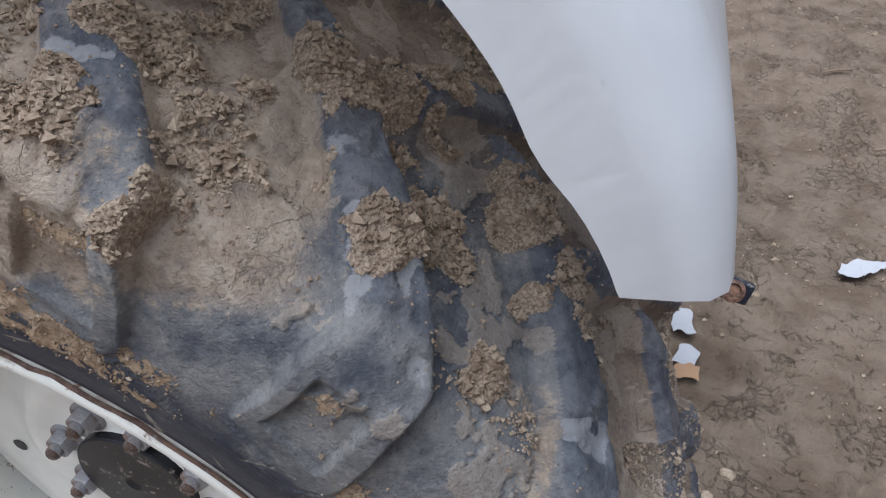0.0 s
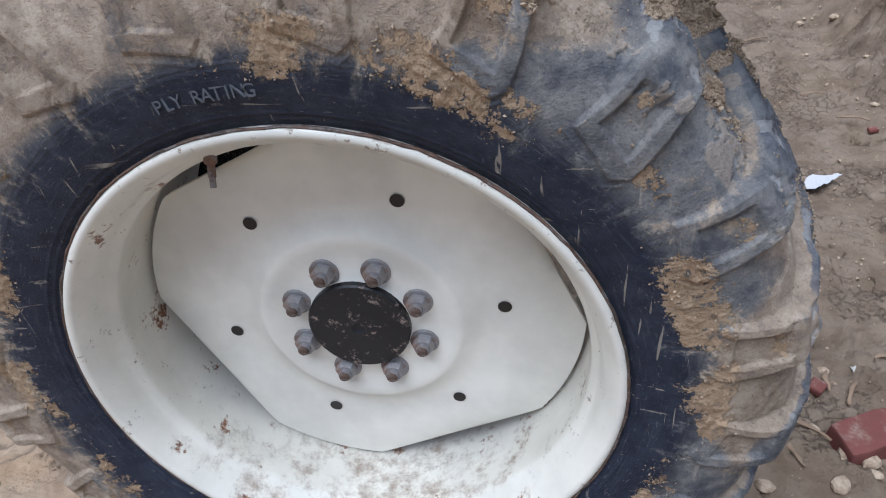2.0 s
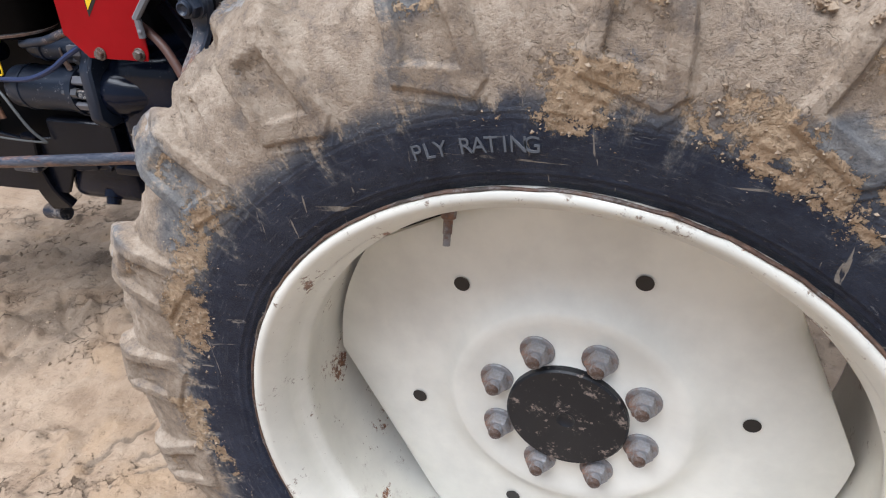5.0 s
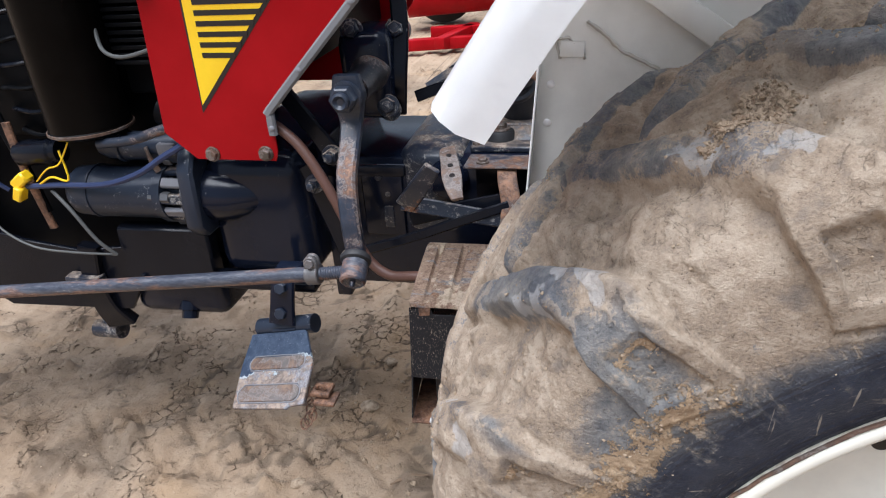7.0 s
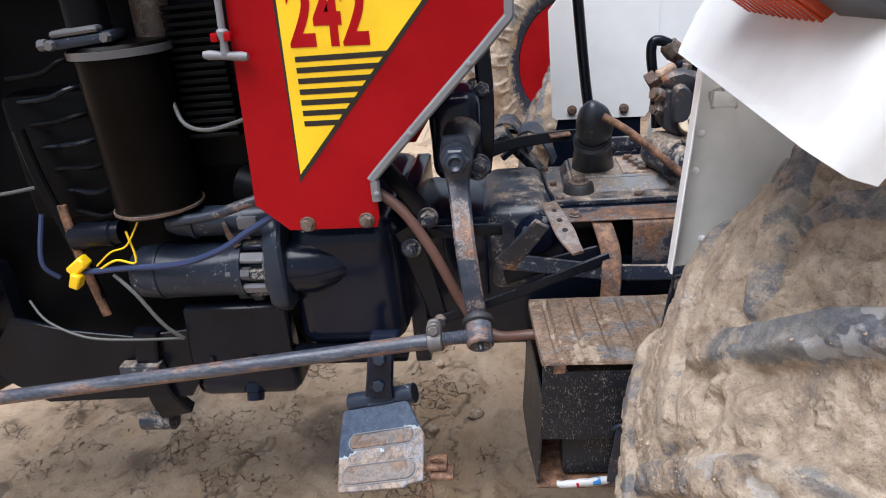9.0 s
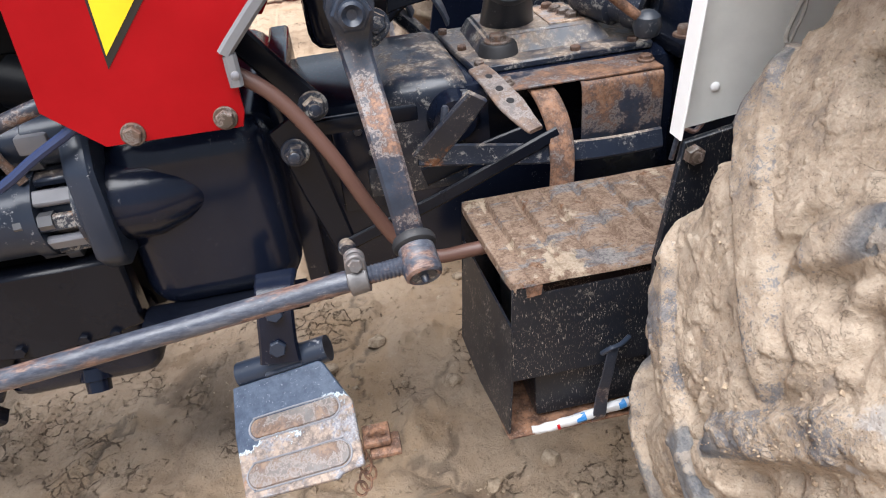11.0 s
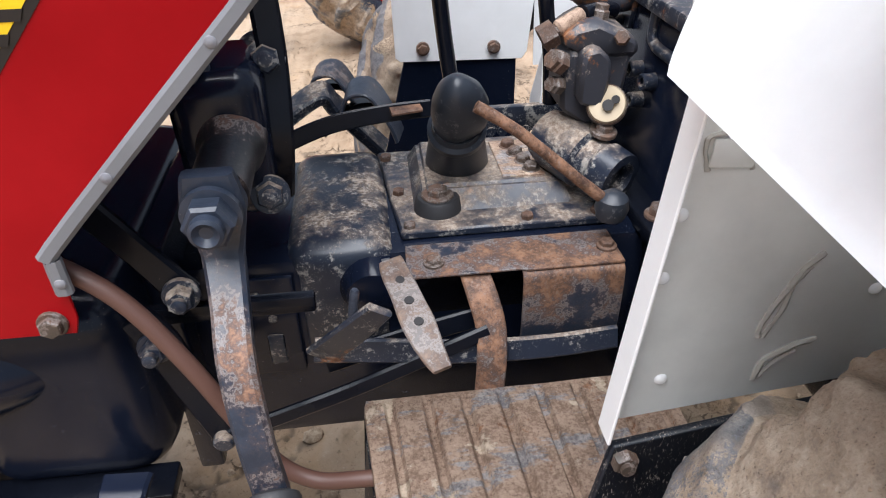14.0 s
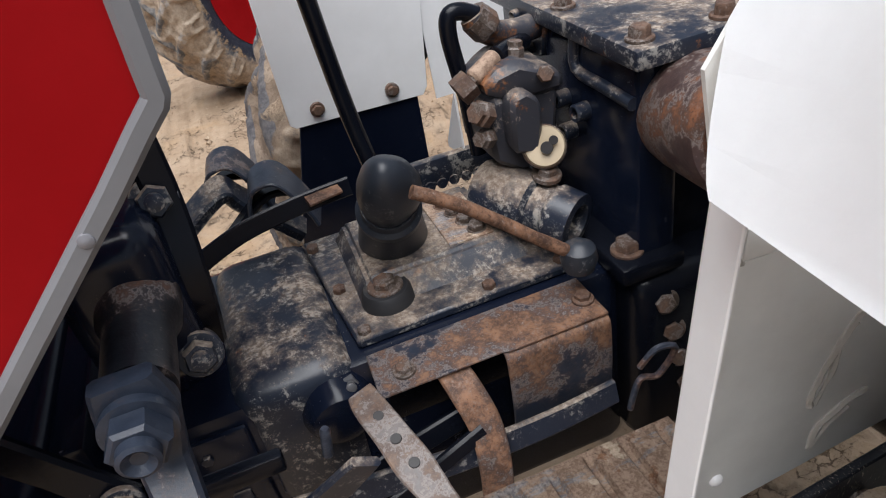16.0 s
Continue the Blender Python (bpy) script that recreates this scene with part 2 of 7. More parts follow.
    col = n.mix(n.math("MULTIPLY", put, 0.92), col, tan)
    col = n.mix(n.math("MULTIPLY", n.step(n.attribute("brown"), 0.1, 0.9), 0.72), col, n.mix(tone, (0.105, 0.070, 0.048), (0.240, 0.175, 0.125)))
    flake = n.step(n.math("ADD", n.attribute("flake"), n.math("SUBTRACT", ab, 0.5)), 0.45, 0.60)
    col = n.mix(n.math("MULTIPLY", flake, 0.45), col, n.mix(tone, (0.34, 0.265, 0.195), (0.54, 0.445, 0.345)))
    # ridges rubbed bare, their torn corners pale
    bare = n.math("ADD", n.math("MULTIPLY", n.math("SUBTRACT", n.noise(11, 6, 0.65, seed=27), 0.5), 0.9), n.math("MULTIPLY", n.math("SUBTRACT", bc, 0.5), 0.9))
    bare = n.step(n.math("ADD", n.math("MULTIPLY", n.attribute("rubbed"), 0.42), bare), 0.27, 0.36)
    col = n.mix(n.math("MULTIPLY", bare, 0.80), col, n.mix(n.step(ab, 0.4, 0.62), (0.055, 0.064, 0.086), (0.165, 0.172, 0.188)))
    pale = n.step(n.math("ADD", n.attribute("torn"), n.math("MULTIPLY", n.math("SUBTRACT", fine, 0.5), 0.9)), 0.55, 0.80)
    col = n.mix(n.math("MULTIPLY", pale, 0.55), col, (0.46, 0.45, 0.44))
    col = n.mix(n.math("MULTIPLY", n.step(bc, 0.60, 0.66), n.math("MULTIPLY", veil, 0.30)), col, (0.58, 0.52, 0.44))
    dark = n.math("MULTIPLY", n.step(bc, 0.43, 0.37), 0.65)
    col = n.mix(dark, col, (0.085, 0.065, 0.050))
    # dried mud splits into small scales
    seam = n.step(n.math("ABSOLUTE", n.math("SUBTRACT", n.noise(30, 5, 0.6, distort=0.8, seed=24), 0.5), 0), 0.0, 0.012, 1.0, 0.0)
    seam = n.math("MULTIPLY", seam, n.math("MULTIPLY", n.step(put, 0.35, 0.9), n.step(n.noise(7, 4, 0.6, seed=23), 0.46, 0.58)))
    col = n.mix(n.math("MULTIPLY", seam, 0.45), col, (0.12, 0.09, 0.065))
    # orange crusts and crumbly cakes
    flecks = n.math("ADD", n.math("MULTIPLY", n.noise(85, 9, 0.74, distort=0.4, seed=45), 0.7), n.math("MULTIPLY", bc, 0.3))
    crust = n.step(n.math("ADD", n.math("MULTIPLY", n.attribute("crust"), 0.21), flecks), 0.620, 0.640)
    col = n.mix(n.math("MULTIPLY", crust, 0.90), col, n.mix(tone, (0.300, 0.195, 0.110), (0.540, 0.395, 0.250)))
    cake = n.step(n.math("ADD", n.attribute("cake"), n.math("MULTIPLY", n.math("SUBTRACT", bc, 0.5), 0.9)), 0.40, 0.52)
    col = n.mix(n.math("MULTIPLY", cake, 0.93), col, n.mix(n.step(bc, 0.42, 0.60), (0.22, 0.155, 0.104), (0.540, 0.420, 0.300)))
    h = n.math("ADD", n.math("MULTIPLY", n.math("MAXIMUM", crust, cake), 0.35), n.math("ADD", n.math("MULTIPLY", n.math("ADD", n.math("MULTIPLY", mid, 0.6), fine), n.step(veil, 0, 1, 0.10, 0.50)), n.math("SUBTRACT", n.math("MULTIPLY", grit, 0.30), n.math("MULTIPLY", seam, 0.12))))
    gloss = n.math("MULTIPLY", n.math("MAXIMUM", n.math("MULTIPLY", bare, 0.7), n.math("SUBTRACT", 1.0, veil)), n.math("SUBTRACT", 1.0, n.math("MAXIMUM", crust, cake)))
    return n.finish(col, n.step(gloss, 0, 1, 0.92, 0.52), 0.0, h, 1.0, 0.0058, 0.35)


def mat_lid():
    """Brown pressed sheet: rust bloom, grey rubbed metal, dark pits and pale cakes of dry mud."""
    n = Nodes("rusty_muddy_lid")
    a, b, c = n.noise(13, 8, 0.62, distort=0.5), n.noise(42, 10, 0.72, seed=2), n.noise(240, 6, 0.78, seed=4)
    tone = n.step(n.math("ADD", n.math("MULTIPLY", b, 0.5), n.math("MULTIPLY", c, 0.5)), 0.42, 0.58)
    col = n.mix(tone, (0.215, 0.140, 0.098), (0.44, 0.315, 0.232))
    col = n.mix(n.math("MULTIPLY", n.step(n.noise(14, 10, 0.74, (0.5, 1.6, 1), seed=8), 0.53, 0.58), 0.85), col, n.mix(tone, (0.15, 0.15, 0.165), (0.38, 0.36, 0.35)))
    col = n.mix(n.math("MULTIPLY", n.step(n.noise(16, 10, 0.74, seed=5), 0.56, 0.60), 0.8), col, n.mix(tone, (0.12, 0.052, 0.026), (0.31, 0.150, 0.075)))
    col = n.mix(n.math("MULTIPLY", n.step(c, 0.40, 0.36), 0.7), col, (0.06, 0.045, 0.04))
    cake = n.step(n.math("ADD", n.math("MULTIPLY", a, 0.75), n.math("MULTIPLY", b, 0.25)), 0.560, 0.578)
    col = n.mix(n.math("MULTIPLY", cake, 0.95), col, n.mix(tone, (0.40, 0.31, 0.22), (0.64, 0.52, 0.40)))
    return n.finish(col, 0.78, 0.0, n.math("ADD", n.math("MULTIPLY", cake, 0.5), n.math("ADD", n.math("MULTIPLY", b, 0.4), n.math("MULTIPLY", c, 0.3))), 0.7, 0.0025, 0.35)


def mat_foot():
    """Navy paint on a plate, trodden down to rust and dry mud towards its outer edge, pale along the wear."""
    n = Nodes("trodden_navy_plate")
    big, mid, fine = n.noise(14, 8, 0.68, seed=61), n.noise(60, 8, 0.72, seed=63), n.noise(260, 5, 0.7, seed=66)
    x = n.tree.nodes.new("ShaderNodeSeparateXYZ")
    n.link(n.coord, x.inputs[0])
    near = n.step(x.outputs[1], 0.455, 0.36)
    far_side = n.step(x.outputs[0], -1.03, -0.94)
    wear = n.math("ADD", n.math("MULTIPLY", near, 0.34), n.math("ADD", n.math("MULTIPLY", far_side, 0.08), n.math("ADD", n.math("MULTIPLY", big, 0.62), n.math("MULTIPLY", mid, 0.28))))
    col = n.mix(n.step(mid, 0.35, 0.65), (0.020, 0.034, 0.066), (0.055, 0.078, 0.120))
    col = n.mix(n.math("MULTIPLY", n.step(fine, 0.60, 0.66), 0.6), col, (0.30, 0.33, 0.38))
    col = n.mix(n.math("MULTIPLY", n.math("MULTIPLY", n.step(wear, 0.600, 0.612), n.step(wear, 0.640, 0.625)), 0.8), col, (0.48, 0.55, 0.58))
    worn = n.mix(n.step(mid, 0.38, 0.62), (0.120, 0.098, 0.090), (0.320, 0.250, 0.200))
    worn = n.mix(n.math("MULTIPLY", n.step(n.noise(30, 8, 0.7, seed=71), 0.50, 0.58), 0.75), worn, n.mix(n.step(fine, 0.4, 0.6), (0.15, 0.165, 0.20), (0.28, 0.29, 0.32)))
    worn = n.mix(n.math("MULTIPLY", n.step(n.noise(22, 8, 0.7, seed=73), 0.56, 0.62), 0.7), worn, (0.26, 0.12, 0.055))
    worn = n.mix(n.math("MULTIPLY", n.step(fine, 0.57, 0.64), 0.5), worn, (0.48, 0.41, 0.34))
    worn = n.mix(n.math("MULTIPLY", n.step(fine, 0.42, 0.36), 0.6), worn, (0.06, 0.045, 0.04))
    col = n.mix(n.step(wear, 0.625, 0.640), col, worn)
    return n.finish(col, n.step(wear, 0.60, 0.64, 0.38, 0.8), 0.0, n.math("ADD", n.math("MULTIPLY", mid, 0.5), n.math("MULTIPLY", fine, 0.4)), 0.5, 0.0016, 0.45)


def mat_clod():
    n = Nodes("dry_mud")
    b = n.noise(60, 8, 0.75)
    return n.finish(n.mix(n.step(b, 0.35, 0.65), (0.26, 0.185, 0.122), (0.52, 0.41, 0.295)), 0.95, 0.0, b, 0.8, 0.004, 0.2)


M_GROUND, M_TYRE, M_CLOD = mat_ground(), mat_tyre(), mat_clod()
M_WHITE = painted("white_paint", (0.88, 0.88, 0.875), (0.50, 0.47, 0.42), 0.0, 0.0, 0.22, 1.0, chip=0.70)
M_RIM = painted("rim_paint", (0.715, 0.695, 0.625), (0.22, 0.15, 0.10), 0.10, 0.0, 0.28, 2.0, chip=0.655)
M_BLACK = painted("black_paint", (0.0032, 0.0042, 0.008), (0.06, 0.06, 0.065), 0.0, 0.0, 0.24, 3.0, chip=0.64, speck=0.05, spec=0.22)
M_BLACK_WORN = painted("worn_black_paint", (0.013, 0.018, 0.031), (0.30, 0.29, 0.27), 0.50, 0.12, 0.28, 4.0, chip=0.534, speck=0.62)
M_BLACK_HUB = painted("chipped_black_paint", (0.008, 0.009, 0.012), (0.30, 0.24, 0.20), 0.0, 0.0, 0.45, 33.0, chip=0.553)
M_SPECK = painted("splashed_black_paint", (0.007, 0.009, 0.014), (0.17, 0.15, 0.13), 0.10, 0.0, 0.36, 5.0, (1.2, 1.2, 0.30), 0.575, speck=0.74, spec=0.28)
M_RED = painted("red_paint", (0.28, 0.002, 0.005), (0.40, 0.05, 0.05), 0.0, 0.0, 0.28, 6.0, chip=0.70, spec=0.12)
# blacker base and less gloss put the engine bay's shade into the paint
M_ENGINE = painted("grimy_engine_black", (0.0022, 0.0025, 0.0034), (0.035, 0.033, 0.032), 0.0, 0.0, 0.42, 37.0, chip=0.66, spec=0.08)
M_RIM_RUSTY = painted("rim_barrel_paint", (0.67, 0.645, 0.565), (0.20, 0.125, 0.075), 0.46, 0.20, 0.30, 38.0, chip=0.575)
M_YELLOW = painted("yellow_decal", (0.85, 0.52, 0.006), (0.5, 0.3, 0.1), 0.02, 0.0, 0.3, 7.0, chip=0.8)
M_INK_AND_HOLE = painted("black_decal", (0.012, 0.01, 0.01), (0.05, 0.04, 0.04), 0.0, 0.0, 0.35, 8.0, chip=0.8)
M_TRIM = painted("grey_rubber_trim", (0.165, 0.168, 0.178), (0.10, 0.10, 0.105), 0.06, 0.0, 0.5, 9.0, chip=0.68)
M_RUST = rusty("rusty_steel", 1.0, (0.08, 0.05, 0.035), 0.9, 0.1)
M_RUSTPAINT = rusty("rusting_black_paint", 2.0, (0.016, 0.022, 0.036), 0.34, 0.08)
# fender white made greyer: shade under the arch put in the base, plus dust
M_SIDE = painted("dusty_white_paint", (0.66, 0.66, 0.63), (0.40, 0.37, 0.32), 0.10, 0.0, 0.35, 39.0, chip=0.66)
M_CAST = painted("navy_black_casting", (0.0042, 0.0068, 0.0165), (0.16, 0.16, 0.17), 0.0, 0.0, 0.18, 40.0, chip=0.605, speck=0.22, spec=0.30)
M_LETTER = painted("dusty_rubber", (0.085, 0.092, 0.105), (0.30, 0.26, 0.21), 0.42, 0.0, 0.75, 42.0, chip=0.55)
M_SHIELD = rusty("rusting_shield_paint", 7.0, (0.020, 0.027, 0.043), 0.55, 0.10, (0.25, 0.130, 0.072))
M_FLANGE = painted("blue_grey_flange", (0.016, 0.022, 0.036), (0.30, 0.30, 0.31), 0.10, 0.0, 0.32, 44.0, chip=0.575, spec=0.35)
M_KNOB = painted("worn_rubber_knob", (0.016, 0.020, 0.028), (0.14, 0.14, 0.145), 0.22, 0.0, 0.42, 45.0, chip=0.57)
M_SLEEVE = rusty("grimy_sleeve", 29.0, (0.007, 0.008, 0.012), 0.34, 0.0, (0.15, 0.065, 0.035))
M_DRUM = rusty("dark_rusty_drum", 31.0, (0.052, 0.032, 0.030), 0.48, 0.0, (0.22, 0.085, 0.036))
M_LEVER = rusty("rusty_lever", 21.0, (0.05, 0.045, 0.05), 0.72, 0.10)
M_PAD = rusty("rusty_pad", 23.0, (0.115, 0.105, 0.10), 0.62, 0.24, (0.22, 0.145, 0.10))
M_VALVE = painted("worn_valve_paint", (0.035, 0.036, 0.045), (0.30, 0.25, 0.21), 0.45, 0.35, 0.42, 36.0, chip=0.56)
M_LID, M_FOOT = mat_lid(), mat_foot()
M_NUT = rusty("weathered_nut", 4.0, (0.26, 0.26, 0.265), 0.46, 0.0)
M_BOLT = rusty("rusty_bolt", 5.0, (0.055, 0.043, 0.034), 0.62, 0.18, (0.17, 0.098, 0.064))
M_STEEL = streaked("bare_steel")
M_CLAMP = rusty("dull_clamp", 27.0, (0.095, 0.09, 0.09), 0.48, 0.12, (0.30, 0.19, 0.13))
M_ZINC = painted("zinc_ring", (0.085, 0.085, 0.09), (0.25, 0.25, 0.25), 0.12, 0.0, 0.35, 11.0)
M_HOSE = painted("red_brown_hose", (0.082, 0.038, 0.027), (0.2, 0.12, 0.1), 0.12, 0.0, 0.5, 12.0)
M_RUBBER = painted("black_rubber", (0.018, 0.018, 0.02), (0.09, 0.09, 0.09), 0.25, 0.0, 0.6, 13.0)
M_ORANGE = painted("orange_lens", (0.42, 0.045, 0.006), (0.5, 0.2, 0.1), 0.02, 0.0, 0.15, 14.0, chip=0.8)
M_LAMP = painted("dark_grey_plastic", (0.045, 0.05, 0.06), (0.08, 0.08, 0.08), 0.0, 0.0, 0.4, 15.0, chip=0.8)
M_BRICK = painted("broken_brick", (0.15, 0.048, 0.038), (0.2, 0.11, 0.08), 0.4, 0.0, 0.9, 16.0)
M_PAPER = painted("paper_scrap", (0.45, 0.445, 0.45), (0.6, 0.55, 0.5), 0.0, 0.0, 0.8, 17.0, chip=0.75)
M_BAG = painted("dirty_plastic", (0.42, 0.425, 0.43), (0.35, 0.30, 0.25), 0.25, 0.0, 0.45, 43.0, chip=0.58)
M_CARD = painted("brown_cardboard", (0.36, 0.22, 0.12), (0.3, 0.2, 0.12), 0.1, 0.0, 0.85, 18.0, chip=0.75)
M_BLUE = painted("blue_wire", (0.018, 0.030, 0.085), (0.2, 0.2, 0.2), 0.1, 0.0, 0.5, 19.0, chip=0.6)
M_GREYWIRE = painted("pale_wire", (0.075, 0.078, 0.075), (0.1, 0.1, 0.1), 0.0, 0.0, 0.5, 20.0, chip=0.8)
M_BAGBLUE = painted("blue_print", (0.03, 0.17, 0.42), (0.5, 0.5, 0.5), 0.0, 0.0, 0.5, 29.0, chip=0.6)
M_WELD = painted("grimy_white_paint", (0.42, 0.40, 0.36), (0.12, 0.10, 0.08), 0.3, 0.1, 0.6, 30.0, chip=0.6)
M_DUSTMETAL = painted("dusty_aluminium", (0.17, 0.17, 0.185), (0.2, 0.2, 0.2), 0.3, 0.0, 0.45, 21.0)
# base below the paint's own tone: shade of the bay is in the colour
M_CANISTER = painted("brown_black_canister", (0.0016, 0.0010, 0.0007), (0.05, 0.03, 0.018), 0.0, 0.0, 0.30, 22.0, chip=0.66, spec=0.06)
M_DIAL = painted("cream_knob", (0.42, 0.34, 0.23), (0.3, 0.2, 0.1), 0.1, 0.1, 0.5, 23.0)
M_STRAW = painted("dirty_wood", (0.22, 0.15, 0.095), (0.3, 0.2, 0.12), 0.2, 0.0, 0.85, 24.0)


# ---- mesh helpers ----
def mesh_of(name, bm, material, angle=38):
    me = bpy.data.meshes.new(name)
    bmesh.ops.recalc_face_normals(bm, faces=bm.faces)
    for f in bm.faces:
        f.smooth = True
    bm.to_mesh(me)
    bm.free()
    me.set_sharp_from_angle(angle=radians(angle))
    me.materials.append(material)
    return me


def part(name, bm, material, parent, label="", angle=38):
    ob = new(name, mesh_of(name, bm, material, angle))
    ob.parent = parent
    ob.matrix_parent_inverse = parent.matrix_world.inverted() if parent else Matrix()
    if label:
        tagged(ob, label)
    return ob


def like(ob, m, parent):
    """A repeat of a part on the same mesh, moved by m."""
    o = new(ob.name.split(".")[0], ob.data)
    o.parent, o.matrix_parent_inverse = parent, parent.matrix_world.inverted()
    o.matrix_basis = m
    return o


def thing(name, label, category, at=(0, 0, 0), group="", kind=""):
    ob = new(name)
    ob.location = at
    ob.empty_display_size = 0.05
    bpy.context.view_layer.update()
    return tagged(ob, label, category, group, kind)


def box(lo, hi, bevel=0.004, bm=None, seg=2, turn=None):
    bm = bm or bmesh.new()
    m = Matrix.LocRotScale([(a + b) / 2 for a, b in zip(lo, hi)], None, [b - a for a, b in zip(lo, hi)])
    if turn is not None:
        m = turn @ m
    vs = bmesh.ops.create_cube(bm, size=1, matrix=m)["verts"]
    if bevel:
        es = list({e for v in vs for e in v.link_edges})
        bmesh.ops.bevel(bm, geom=es, offset=bevel, segments=seg, affect="EDGES", profile=0.5)
    return bm


def frame_of(d):
    d = Vector(d).normalized()
    a = Vector((0, 0, 1)) if abs(d.z) < 0.9 else Vector((1, 0, 0))
    u = d.cross(a).normalized()
    return d, u, d.cross(u)


def lathe(a, b, profile, seg=32, bm=None, phase=0.0, flat=None):
    """A turned body from a to b: profile rows (metres along the axis, radius)."""
    bm = bm or bmesh.new()
    a, d = Vector(a), Vector(b) - Vector(a)
    d, u, w = frame_of(d)
    rings = []
    for s, r in profile:
        if r < 1e-5:
            rings.append([bm.verts.new(a + d * s)])
        else:
            rings.append([bm.verts.new(a + d * s + (u * math.cos(t) + w * math.sin(t)) * r) for t in (phase + 2 * math.pi * i / seg for i in range(seg))])
    for p, q in zip(rings, rings[1:]):
        for i in range(seg):
            j = (i + 1) % seg
            if len(p) == 1 and len(q) > 1:
                bm.faces.new((p[0], q[i], q[j]))
            elif len(q) == 1 and len(p) > 1:
                bm.faces.new((p[i], q[0], p[j]))
            elif len(p) > 1:
                bm.faces.new((p[i], q[i], q[j], p[j]))
    for ring in (rings[0], rings[-1]):
        if len(ring) > 2:
            bm.faces.new(ring)
    return bm


def rod(a, b, r, bm=None, seg=20, bevel=0.003):
    L = (Vector(b) - Vector(a)).length
    c = min(bevel, r * 0.4, L * 0.3)
    return lathe(a, b, [(0, 0), (0, r - c), (c, r), (L - c, r), (L, r - c), (L, 0)], seg, bm)


def smooth_path(points, n=6):
    """A soft line through the points."""
    p = [Vector(q) for q in points]
    out = []
    for i in range(len(p) - 1):
        p0, p1, p2, p3 = p[max(i - 1, 0)], p[i], p[i + 1], p[min(i + 2, len(p) - 1)]
        for k in range(n):
            t = k / n
            out.append(0.5 * ((2 * p1) + (p2 - p0) * t + (2 * p0 - 5 * p1 + 4 * p2 - p3) * t * t + (3 * p1 - p0 - 3 * p2 + p3) * t ** 3))
    return out + [p[-1]]


def tube(points, r, bm=None, seg=12, n=6):
    """A hose, wire or bent rod along the points."""
    bm = bm or bmesh.new()
    path = smooth_path(points, n) if n > 1 else [Vector(q) for q in points]
    up = None
    rings = []
    for i, p in enumerate(path):
        d = (path[min(i + 1, len(path) - 1)] - path[max(i - 1, 0)]).normalized()
        if up is None:
            up = frame_of(d)[1]
        up = (up - d * up.dot(d)).normalized()
        w = d.cross(up)
        rings.append([bm.verts.new(p + (up * math.cos(2 * math.pi * k / seg) + w * math.sin(2 * math.pi * k / seg)) * r) for k in range(seg)])
    for a, b in zip(rings, rings[1:]):
        for k in range(seg):
            bm.faces.new((a[k], b[k], b[(k + 1) % seg], a[(k + 1) % seg]))
    bm.faces.new(rings[0]), bm.faces.new(rings[-1])
    return bm


def strap(points, side, width, thick, bm=None, n=5):
    """A flat bar bent along the points; side: the way across its width; width: one number or one a point."""
    bm = bm or bmesh.new()
    path = smooth_path(points, n)
    side = Vector(side).normalized()
    widths = width if isinstance(width, (list, tuple)) else [width] * len(points)
    rings = []
    for i, p in enumerate(path):
        k = min(i / n, len(points) - 1)
        k0 = int(min(k, len(points) - 2))
        w = widths[k0] + (widths[k0 + 1] - widths[k0]) * (k - k0)
        d = (path[min(i + 1, len(path) - 1)] - path[max(i - 1, 0)]).normalized()
        s = (side - d * side.dot(d)).normalized()
        t = d.cross(s)
        c = min(thick * 0.3, 0.004)
        ring = []
        for a, b in ((1, 1), (-1, 1), (-1, -1), (1, -1)):
            for first in (0, 1):
                cut_s = (first == 0) == (a * b > 0)
                ring.append(bm.verts.new(p + s * a * (w / 2 - (0 if cut_s else c)) + t * b * (thick / 2 - (c if cut_s else 0))))
        rings.append(ring)
    for a, b in zip(rings, rings[1:]):
        for k in range(8):
            bm.faces.new((a[k], b[k], b[(k + 1) % 8], a[(k + 1) % 8]))
    bm.faces.new(rings[0]), bm.faces.new(rings[-1])
    return bm


def plate(outline, normal_to, thick, bevel=0.002, bm=None, base=Matrix()):
    """A sheet cut to an outline of (u, v); normal_to: the axis across it ('x', 'y' or 'z'), with the place on that axis."""
    bm = bm or bmesh.new()
    axis, at = normal_to
    place = {"x": lambda u, v: (at, u, v), "y": lambda u, v: (u, at, v), "z": lambda u, v: (u, v, at)}[axis]
    push = Vector({"x": (thick, 0, 0), "y": (0, thick, 0), "z": (0, 0, thick)}[axis])
    f = bm.faces.new([bm.verts.new(base @ Vector(place(u, v))) for u, v in outline])
    got = bmesh.ops.extrude_face_region(bm, geom=[f])
    vs = [g for g in got["geom"] if isinstance(g, bmesh.types.BMVert)]
    bmesh.ops.translate(bm, vec=base.to_3x3() @ push, verts=vs)
    if bevel:
        own = set(f.verts) | set(vs)
        es = [e for e in bm.edges if e.verts[0] in own and e.verts[1] in own]
        bmesh.ops.bevel(bm, geom=es, offset=bevel, segments=1, affect="EDGES")
    return bm


